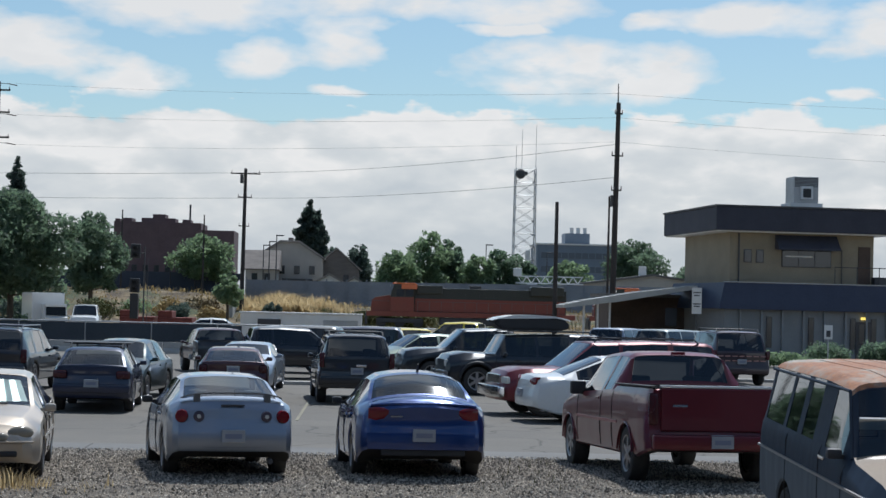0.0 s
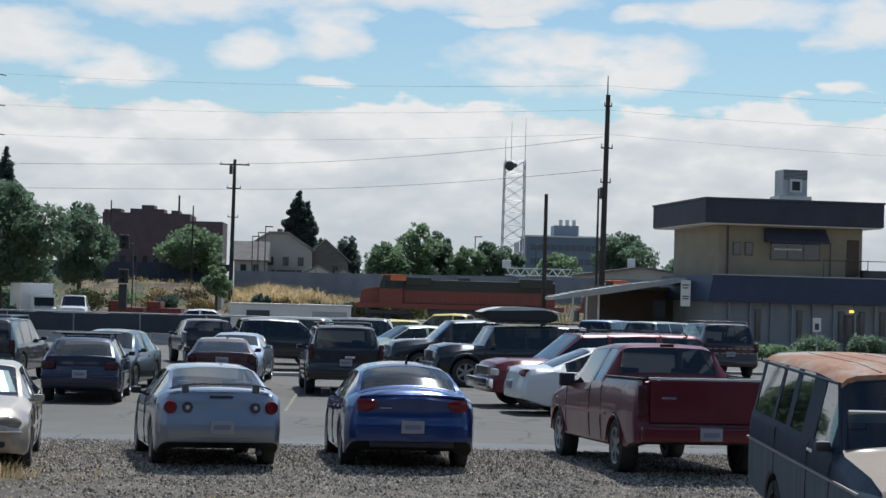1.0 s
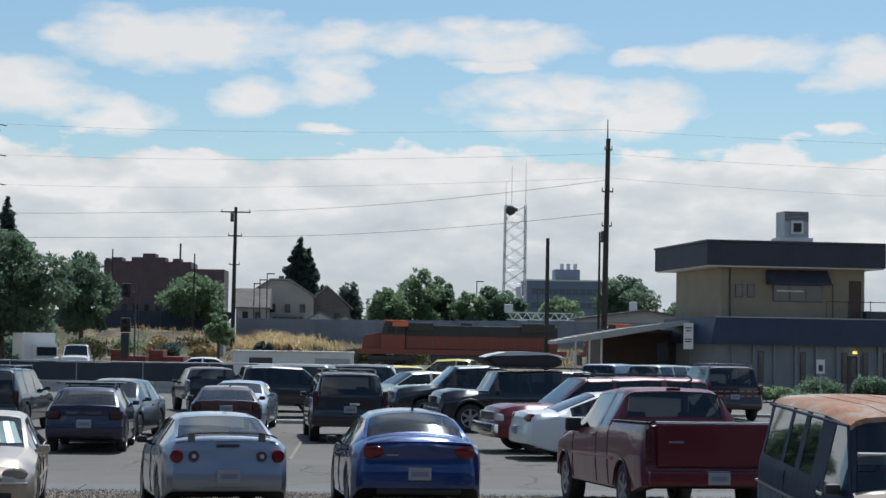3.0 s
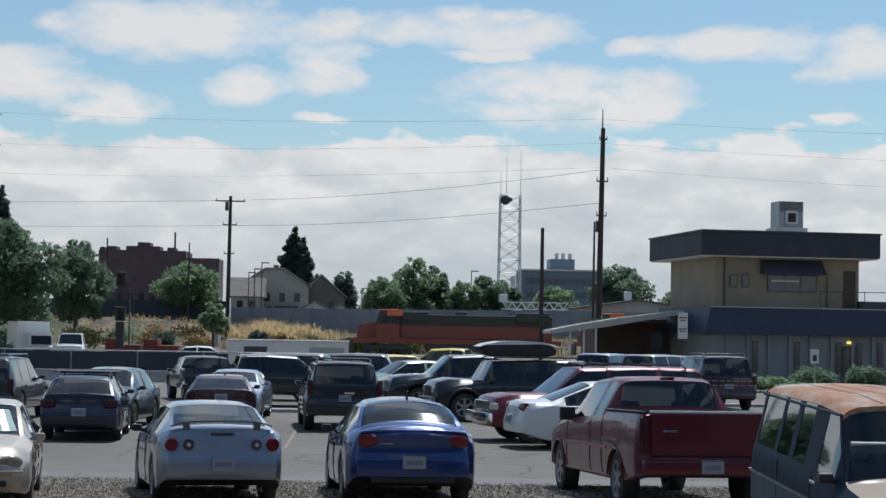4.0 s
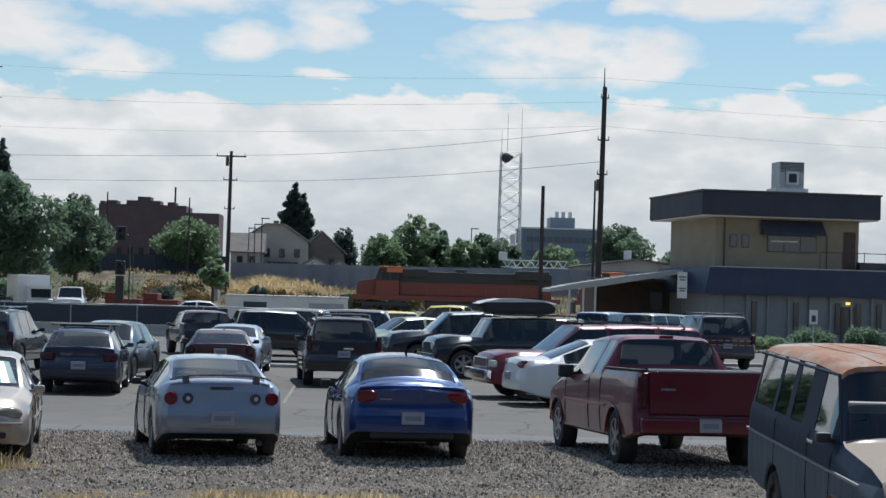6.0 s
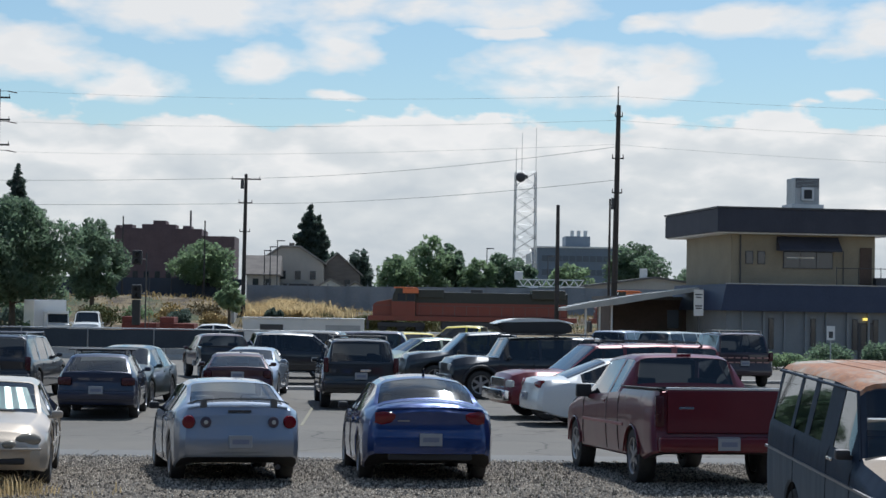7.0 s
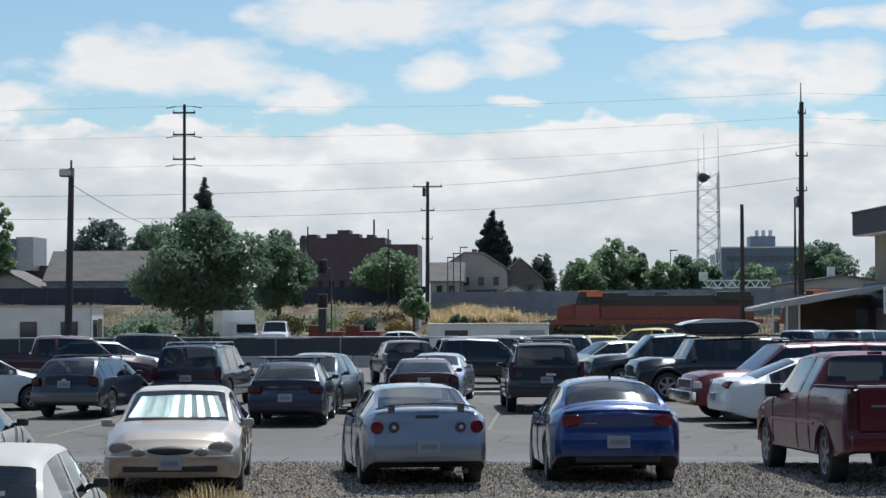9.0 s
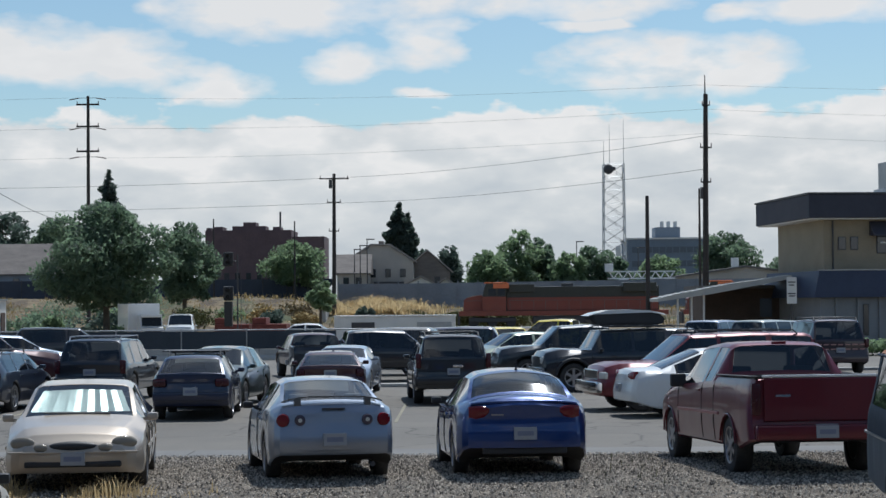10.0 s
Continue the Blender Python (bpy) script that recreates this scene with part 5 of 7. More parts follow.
LEAF = leafy("leaf", (0.052, 0.088, 0.062), (0.128, 0.182, 0.114))
LEAF_LIGHT = leafy("leaf_light", (0.074, 0.118, 0.066), (0.175, 0.240, 0.132))
STRAW_BLADE = leafy("straw_blade", (0.23, 0.165, 0.085), (0.47, 0.36, 0.20))
SCRUB_BLADE = leafy("scrub_blade", (0.070, 0.068, 0.030), (0.235, 0.175, 0.085))
LEAF_DARK = leafy("leaf_dark", (0.034, 0.052, 0.046), (0.075, 0.105, 0.084))
BARK = surface("bark", (0.05, 0.04, 0.03), (0.15, 0.12, 0.09), 3.0, 0.95, 0.03, stretch=(1, 1, 0.2))


def weeds():
    blades("dry_weeds", "dry straw-coloured weeds at the gravel's edge", "weeds", 15000, lambda r: (lambda x, y: (x, y, ground_z(y)))(r.uniform(-9, 9), 21.9 - abs(r.normal(0, 0.9))), 0.11, STRAW_BLADE, 5, 0.008, 0.8, 1.2)
    blades("dry_weeds", "dry brown weeds under the champagne sedan's bumper", "weeds", 1500, lambda r: (lambda x, y: (x, y, ground_z(y)))(r.normal(-5.3, 0.75), r.normal(23.9, 0.25)), 0.21, STRAW_BLADE, 6, 0.008, 0.7, 2.0)
    blades("weed_stalks", "thin green weed stalks on the gravel", "weeds", 45, lambda r: (lambda x, y: (x, y, ground_z(y)))(r.normal(2.4, 0.9), r.normal(26.8, 1.4)), 0.16, STRAW_GREEN, 7, 0.005)
    blades("bank_grass", "tall golden dry grass on the bank", "grass", 11000, lambda r: (lambda x, y: (x, y, bank_z(x, y) - 0.2))(r.normal(-9.3, 2.7), r.uniform(219, 231)), 1.5, STRAW_BLADE, 8, 0.045, 0.9, 0.30)
    blades("bank_grass", "patchy dry grass along the railway bank", "grass", 7000, lambda r: (lambda x, y: (x, y, bank_z(x, y) - 0.2))(r.uniform(-70, 40), r.uniform(208, 233)), 0.55, SCRUB_BLADE, 9, 0.07, 0.9, 0.22)
    blades("bank_grass", "greenish grass low on the railway bank", "grass", 6000, lambda r: (lambda x, y: (x, y, bank_z(x, y) - 0.2))(r.normal(4, 7), r.uniform(206, 222)), 0.7, STRAW_GREEN, 10, 0.06, 0.8, 0.25)


# ---- trees ----
def leaf_cloud(blobs, n, size, seed, up=0.25):
    """Many small bent leaves over a set of (x, y, z, rx, ry, rz) clumps, denser towards their skins."""
    rng = np.random.default_rng(seed)
    b = np.array(blobs, float)
    vol = (b[:, 3] * b[:, 4] * b[:, 5]) ** 0.75
    pick = rng.choice(len(b), n, p=vol / vol.sum())
    d = rng.normal(size=(n, 3))
    d /= np.linalg.norm(d, axis=1)[:, None]
    rad = rng.uniform(0.25, 1, n) ** 0.45 * (1 + rng.normal(0, 0.10, n))
    p = b[pick, :3] + d * b[pick, 3:] * rad[:, None]
    u = rng.normal(size=(n, 3))
    u /= np.linalg.norm(u, axis=1)[:, None]
    nrm = d * 0.5 + rng.normal(size=(n, 3)) * 0.6 + (0, 0, up)
    v = np.cross(nrm, u)
    v /= np.linalg.norm(v, axis=1)[:, None] + 1e-9
    s = (size * rng.uniform(0.55, 1.35, n))[:, None]
    tip = p + u * s
    verts = np.stack([p - u * s, p + v * s * 0.55, tip + nrm * s * 0.25, p - v * s * 0.55], 1).reshape(-1, 3)
    faces = np.arange(4 * n).reshape(n, 4)
    me = bpy.data.meshes.new("crown")
    me.from_pydata(verts.tolist(), [], faces.tolist())
    return me


def tree(name, label, x, y, z, height, width, seed, mat=LEAF, n=7000, size=0.22, bare=0.22, shape="round", clumps=26):
    rng = random.Random(seed)
    root = thing(name, label, "tree", pose(x, y, z))
    r = height * 0.022 + 0.06
    bm = bmesh.new()
    lean = rng.uniform(-0.03, 0.03) * height
    crown0 = height * bare
    pts = [(0, 0, -0.3), (lean * 0.3, 0, crown0), (lean, 0, height * 0.62), (lean * 1.2, 0, height * 0.86)]
    for k in range(3):
        rod(bm, pts[k], pts[k + 1], r * (1, 0.75, 0.4)[k], r * (0.75, 0.4, 0.12)[k], 9)
    blobs = []
    for i in range(clumps):
        f = (i + 0.5) / clumps
        zc = crown0 + (height - crown0) * (0.10 + 0.84 * f)
        if shape == "round":
            env = math.sin(math.pi * min(1, 0.18 + 0.80 * f)) ** 0.6
        elif shape == "spire":
            env = max(0.10, 1 - f) ** 0.75 * min(1, 0.45 + f * 4)
        else:
            env = min(1.0, 0.75 + f) * max(0.12, 1 - f ** 3.2)
        a = i * 2.399 + rng.uniform(-0.5, 0.5)
        rr = width / 2 * env * rng.uniform(0.35, 0.92) * {"spire": 0.55, "column": 0.6}.get(shape, 1)
        cx, cy = rr * math.cos(a) + lean * f, rr * math.sin(a)
        k = width * env * rng.uniform(0.13, 0.25) + 0.12
        blobs.append((cx, cy, zc, k, k, k * (1.5 if shape == "spire" else rng.uniform(0.6, 0.9))))
        if shape != "spire" and i % 2 == 0:
            rod(bm, (lean * f * 0.8, 0, crown0 + (zc - crown0) * 0.55), (cx * 0.9, cy * 0.9, zc), r * 0.28, r * 0.06, 5)
    part("trunk", bm, BARK, root, smooth=50)
    me = leaf_cloud(blobs, n, size, seed)
    me.materials.append(mat)
    part("crown", me, None, root)
    return root


def bush(name, label, x, y, z, w, h, seed, mat=LEAF, n=2500, size=0.10, d=None, group=""):
    rng = random.Random(seed)
    root = thing(name, label, "shrub", pose(x, y, z), group)
    d = d or w
    blobs = [(rng.uniform(-0.32, 0.32) * w, rng.uniform(-0.3, 0.3) * d, h * rng.uniform(0.32, 0.62), w * rng.uniform(0.2, 0.3), d * rng.uniform(0.2, 0.3), h * rng.uniform(0.30, 0.40)) for _ in range(9)]
    me = leaf_cloud(blobs, n, size, seed)
    me.materials.append(mat)
    part("foliage", me, None, root)
    bm = bmesh.new()
    for i in range(4):
        a = rng.uniform(0, 6.28)
        rod(bm, (0.05 * math.cos(a), 0.05 * math.sin(a), -0.1), (0.25 * w * math.cos(a), 0.25 * d * math.sin(a), h * 0.55), 0.03, 0.012, 5)
    part("stems", bm, BARK, root)
    return root


def trees():
    tree("deciduous_tree", "large dark green tree by the white office hut", -23.9, 128, -0.15, 9.9, 8.0, 11, LEAF, 26000, 0.15, 0.2, clumps=34)
    tree("deciduous_tree", "dense green tree beside the larger tree", -30.2, 207, 0.0, 11.8, 7.4, 12, LEAF, 13000, 0.2, 0.2)
    tree("deciduous_tree", "rounded light green tree on top of the bank", -20.9, 236, 3.9, 6.6, 6.8, 13, LEAF_LIGHT, 9000, 0.2, 0.1)
    tree("poplar", "narrow dark poplar above the roofs", -48.1, 262, 2.0, 20.2, 6.6, 14, LEAF_DARK, 20000, 0.22, 0.05, "column", 46)
    tree("cypress", "tall dark cypress behind the houses", -12.4, 350, 2, 19.9, 7.6, 15, LEAF_DARK, 30000, 0.36, 0.02, "column", 40)
    tree("cypress", "shorter dark cypress beside the taller one", -10.2, 351, 2, 18.0, 6.8, 16, LEAF_DARK, 26000, 0.36, 0.02, "column", 40)
    tree("pine", "dark pine behind the low roofs", -2.4, 300, 2, 9.8, 5.2, 17, LEAF_DARK, 4500, 0.28, 0.15)
    tree("pine", "small dark tree between the roofs", -6.4, 310, 2, 9.6, 3.4, 18, LEAF_DARK, 2500, 0.28, 0.15)
    for i, (x, w, h, m) in enumerate(((3.0, 6.5, 7.4, LEAF_LIGHT), (7.5, 6.6, 10.4, LEAF_LIGHT), (10.5, 5.0, 9.4, LEAF), (13.5, 6.0, 6.8, LEAF_LIGHT), (17.0, 6.4, 8.0, LEAF), (20.4, 5.0, 6.6, LEAF))):
        tree("deciduous_tree", ("leafy light green tree above the grey wall", "leafy tree with ragged crown above the grey wall")[i % 2], x, 252 + (i % 3) * 4, 2.2, h, w, 30 + i, m, 5200, 0.27, 0.06)
    tree("deciduous_tree", "broad dark green tree behind the low white building", 41.0, 300, 2, 11.6, 10.2, 41, LEAF, 7500, 0.32, 0.15)
    tree("deciduous_tree", "green tree in front of the blue office block", 29.0, 285, 2, 7.6, 7.0, 42, LEAF_LIGHT, 4200, 0.30, 0.1)
    tree("deciduous_tree", "green tree beside the office building", 51.0, 305, 2, 8.2, 7.0, 43, LEAF, 4000, 0.32, 0.1)
    tree("deciduous_tree", "dark tree behind the grey roofs", -63.0, 262, 2, 14.0, 10.0, 44, LEAF_DARK, 6500, 0.3, 0.2)
    tree("deciduous_tree", "spreading tree behind the grey roofs", -56.5, 264, 2, 13.0, 9.0, 45, LEAF, 6000, 0.3, 0.2)
    tree("deciduous_tree", "tree with pale drooping foliage at the lot's far end", -71.5, 240, 2, 15.5, 5.0, 46, LEAF_LIGHT, 3500, 0.3, 0.3)
    tree("sapling", "small tree leaning at the fence on the bank", -13.2, 176, -0.15, 5.0, 2.6, 47, LEAF_LIGHT, 1800, 0.2, 0.35, clumps=10)
    for i, (x, y, w, h, m) in enumerate(((-10.6, 196, 1.3, 2.6, LEAF_DARK), (-9.6, 196, 1.0, 2.4, LEAF_DARK), (-33, 190, 6, 3.0, LEAF_LIGHT), (-28, 200, 5, 2.4, STRAW_GREEN), (-20.5, 205, 3.0, 2.2, LEAF_DARK), (-17.2, 207, 3.4, 2.0, STRAW), (-23.5, 131, 8.0, 2.6, LEAF_DARK), (-21.0, 121, 1.8, 1.4, LEAF_LIGHT), (-25.5, 118, 1.5, 2.2, LEAF_LIGHT), (-31, 138, 6.0, 2.2, LEAF), (0.5, 200, 5, 1.8, STRAW_GREEN), (4.5, 201, 5, 1.7, STRAW_GREEN), (-38, 214, 7, 3.0, LEAF), (-26, 216, 5, 2.6, LEAF_LIGHT), (-19, 218, 4, 3.2, SCRUB), (-22.5, 212, 3.6, 2.8, STRAW), (-30.5, 211, 4.5, 2.6, SCRUB), (-45, 214, 8, 3.2, LEAF), (-55, 212, 8, 3.0, STRAW_GREEN))):
        bush("shrub", ("dark shrub on the dry bank", "scrubby shrub beside the tracks")[i % 2], x, y, -0.15, w, h, 60 + i, m, 1800, 0.16)


# ---- office building on the right ----
WALL = surface("beige_wall", (0.235, 0.205, 0.15), (0.33, 0.285, 0.205), 0.7, 0.85, grain=10)
WALL_LOW = surface("grey_wall_panel", (0.20, 0.215, 0.225), (0.29, 0.30, 0.31), 0.6, 0.8, grain=14)
NAVY_METAL = surface("navy_fascia", (0.018, 0.032, 0.075), (0.036, 0.055, 0.11), 0.8, 0.55, grain=12)
DARK_FASCIA = surface("dark_roof_fascia", (0.026, 0.030, 0.048), (0.05, 0.054, 0.076), 0.8, 0.7, grain=10)
BROWN_SIDING = surface("brown_siding", (0.06, 0.042, 0.034), (0.12, 0.085, 0.066), 0.8, 0.8, grain=10)
WHITE_METAL = surface("white_metal", (0.62, 0.62, 0.60), (0.80, 0.79, 0.76), 1.2, 0.5, grain=20)
GALV = surface("galvanised_steel", (0.30, 0.31, 0.32), (0.48, 0.49, 0.50), 2.0, 0.45, metal=0.6, grain=20)
ROOFING = surface("roofing", (0.10, 0.095, 0.09), (0.20, 0.19, 0.18), 0.8, 0.9, grain=14)


def office():
    root = thing("office_building", "two-storey railway office with dark overhanging roof and navy band", "building", pose(19.0, 106, -0.15, 0, 0, 6))
    # local axes: x along the front, y back
    W, D = 10.4, 11.5
    part("lower_wall", boxed(0.7, 26.0, 0.5, D - 0.8, 0, 2.78), WALL_LOW, root)
    band = bmesh.new()
    prism(band, [(0.25, 2.72), (26.4, 2.72), (26.4, 4.2), (0.55, 4.2)], 0.05, D - 0.4)
    part("navy_band", band, NAVY_METAL, root)
    part("flashing", boxed(0.5, 26.2, 0.0, 0.10, 4.2, 4.26), ALLOY, root)
    part("upper_wall", boxed(1.1, W - 0.9, 1.0, D - 1.0, 4.2, 7.2), WALL, root)
    part("roof", boxed(0.0, W, 0, D, 7.1, 8.42, bevel=0.05), DARK_FASCIA, root)
    part("roof_edge", boxed(-0.06, W + 0.06, -0.06, D + 0.06, 8.42, 8.52), STEEL_DARK, root)
    part("soffit", boxed(0.1, W - 0.1, 0.1, D - 0.1, 7.04, 7.098), WHITE_METAL, root)
    # upper windows
    for x0, x1, z0, z1 in ((4.1, 7.0, 5.15, 6.2), (1.9, 2.35, 5.35, 6.1), (2.6, 3.05, 5.35, 6.1)):
        w = part("window", boxed(x0, x1, 0.95, 0.992, z0, z1), STEEL_DARK, root)
        n = 3 if x1 - x0 > 1 else 1
        for i in range(n):
            a = x0 + 0.05 + (x1 - x0 - 0.05) * i / n
            part("pane", boxed(a, a + (x1 - x0 - 0.05) / n - 0.05, 0.93, 0.948, z0 + 0.05, z1 - 0.05), PANE, w)
    aw = bmesh.new()
    prism(aw, [(0.98, 6.95), (0.98, 6.15), (0.2, 6.1), (0.2, 6.2)], 3.7, 7.3, axis="x")
    part("window_awning", aw, DARK_FASCIA, root, "dark sloped awning over the upper window")
    part("blind", boxed(4.3, 5.9, 0.90, 0.92, 5.72, 5.80), WHITE_METAL, root)
    part("door", boxed(8.6, 9.3, 0.95, 0.99, 4.3, 6.4), BROWN_SIDING, root)
    # railing and gear on the lower roof
    rail = part("roof_railing", tube(bmesh.new(), [(7.0, 0.3, 5.2), (10.9, 0.3, 5.2), (12.5, 0.3, 5.2)], 0.025), STEEL_DARK, root)
    for x in (7.0, 8.3, 9.6, 10.9, 12.5):
        part("railing_post", rod(bmesh.new(), (x, 0.3, 4.2), (x, 0.3, 5.25), 0.025), STEEL_DARK, rail)
    part("roof_vent", boxed(9.4, 11.2, 0.5, 1.2, 4.22, 4.7, bevel=0.05), STEEL_DARK, root)
    part("conduit", rod(bmesh.new(), (1.6, 0.94, 0.2), (1.6, 0.94, 7.0), 0.05), STEEL_DARK, root)
    part("antenna_mast", rod(bmesh.new(), (7.6, 0.9, 4.2), (7.6, 0.9, 6.2), 0.03), STEEL_DARK, root)
    # lower wall: fins and slit windows between them
    for i in range(20):
        x = 1.6 + 1.22 * i
        part("wall_fin", boxed(x - 0.06, x + 0.06, 0.30, 0.498, 0.1, 2.70), WALL_LOW, root)
        if i % 2 == 1 or i > 4:
            win = part("window", boxed(x + 0.30, x + 0.62, 0.45, 0.492, 0.6, 2.35), STEEL_DARK, root)
            part("pane", boxed(x + 0.34, x + 0.58, 0.43, 0.448, 0.65, 2.30), PANE, win)
    d = part("entrance_door", boxed(8.35, 9.25, 0.44, 0.492, 0.05, 2.15), STEEL_DARK, root)
    part("pane", boxed(8.5, 9.1, 0.42, 0.438, 0.9, 2.0), PANE, d)
    lamp = part("door_lamp", boxed(8.62, 8.95, 0.36, 0.49, 2.28, 2.42, bevel=0.03), plain("door_lamp_glow", (1.0, 0.72, 0.15), 0.4, emit=1.2), root, "amber lamp over the door, lit")
    # cooling unit on the roof
    ac = thing("rooftop_cooler", "white rooftop evaporative cooler with dark louvres", "air conditioner", pose(25.15, 112.3, 8.37, 0, 0, 6))
    part("plinth", boxed(-0.98, 0.98, -0.9, 0.9, 0.0, 0.50, bevel=0.02), WHITE_METAL, ac)
    part("case", boxed(-0.74, 0.74, -0.8, 0.8, 0.50, 2.05, bevel=0.03), GALV, ac)
    part("top_louvre", boxed(-0.70, 0.70, -0.83, -0.80, 1.45, 1.98), STEEL_DARK, ac)
    part("outlet_hood", boxed(-0.38, 0.38, -0.95, -0.80, 0.70, 1.48, bevel=0.03), WHITE_METAL, ac)
    part("outlet", boxed(-0.24, 0.24, -0.965, -0.952, 0.82, 1.34), BLACK, ac)
    for i in range(6):
        part("louvre_slat", boxed(-0.68, 0.68, -0.86, -0.832, 1.49 + 0.08 * i, 1.52 + 0.08 * i), GALV, ac)
    # sign at the corner
    sign = thing("notice_board", "white notice board with unreadable grey lines on the corner", "sign", pose(17.95, 105.8, 2.25))
    part("panel", boxed(-0.27, 0.27, -0.03, 0.03, 0.0, 1.45, bevel=0.01), WHITE_METAL, sign)
    for z, w in ((1.18, 0.2), (1.02, 0.15), (0.55, 0.2), (0.42, 0.17)):
        part("text_bar", boxed(-w, w, -0.036, -0.031, z - 0.035, z + 0.035), STEEL_DARK, sign)
    part("post", rod(bmesh.new(), (0, 0.05, -2.4), (0, 0.05, 1.3), 0.04), STEEL_DARK, sign)
    # annex with a lean-to canopy
    annex = thing("annex", "low brown annex beside the office", "building", pose(0, 0, -0.15))
    part("wall", boxed(14.2, 19.2, 115, 122, 0, 3.3), BROWN_SIDING, annex)
    for i in range(16):
        part("siding_board", boxed(14.2, 19.2, 114.96, 114.99, 0.1 + 0.2 * i, 0.28 + 0.2 * i), BROWN_SIDING, annex)
    part("roof", boxed(13.9, 19.5, 114.7, 122.3, 3.3, 3.5), ROOFING, annex)
    part("window", boxed(17.6, 18.3, 114.90, 114.955, 1.6, 2.7), PANE, annex)
    can = thing("canopy", "white sloping metal canopy on thin posts", "canopy", pose(0, 0, -0.15))
    bm = bmesh.new()
    prism(bm, [(11.0, 2.56), (14.0, 2.96), (18.7, 3.82), (18.7, 4.02), (15.2, 3.56), (12.2, 3.02), (11.0, 2.74)], 110.0, 114.6)
    grey_paint = surface("dusty_canopy_paint", (0.34, 0.35, 0.34), (0.50, 0.50, 0.48), 1.0, 0.6, grain=14)
    part("sheet_roof", bm, grey_paint, can)
    for i in range(18):
        x = 11.2 + 0.43 * i
        z = float(np.interp(x, [11.0, 12.2, 15.2, 18.7], [2.745, 3.025, 3.565, 4.025]))
        part("roof_ridge", boxed(x - 0.02, x + 0.02, 110.0, 114.6, z, z + 0.03), grey_paint, can)
    for x in (12.2, 13.0, 13.7):
        part("post", rod(bmesh.new(), (x, 110.4, 0), (x, 110.4, 2.58 + (x - 11.0) * 0.134), 0.06), WHITE_METAL, can)
    # hedge and its notice
    for i, (x, y, w, h, m) in enumerate(((16.2, 83.5, 2.4, 0.62, LEAF_LIGHT), (18.0, 84.5, 2.6, 0.78, LEAF_LIGHT), (20.6, 85.5, 2.2, 1.25, LEAF), (22.9, 86, 2.0, 1.25, LEAF), (19.3, 82.5, 2.2, 0.55, LEAF_LIGHT), (25.2, 86.5, 2.2, 1.3, LEAF), (27.4, 87, 2.2, 1.2, LEAF))):
        bush("hedge_shrub", ("clipped light green shrub in front of the office", "rounded dark green shrub in front of the office")[m == LEAF], x, y, 0.0 if y < 92 else -0.15, w, h, 90 + i, m, 3200, 0.075, group="office hedge")
    s2 = thing("parking_sign", "small white parking sign on a post by the hedge", "sign", pose(19.45, 81.2, 0.0))
    part("post", rod(bmesh.new(), (0, 0.03, 0), (0, 0.03, 1.9), 0.03), GALV, s2)
    p = part("panel", boxed(-0.18, 0.18, -0.01, 0.01, 1.35, 1.95, bevel=0.008), WHITE_METAL, s2)
    part("symbol_bar", boxed(-0.09, 0.09, -0.016, -0.011, 1.45, 1.72), STEEL_DARK, p)


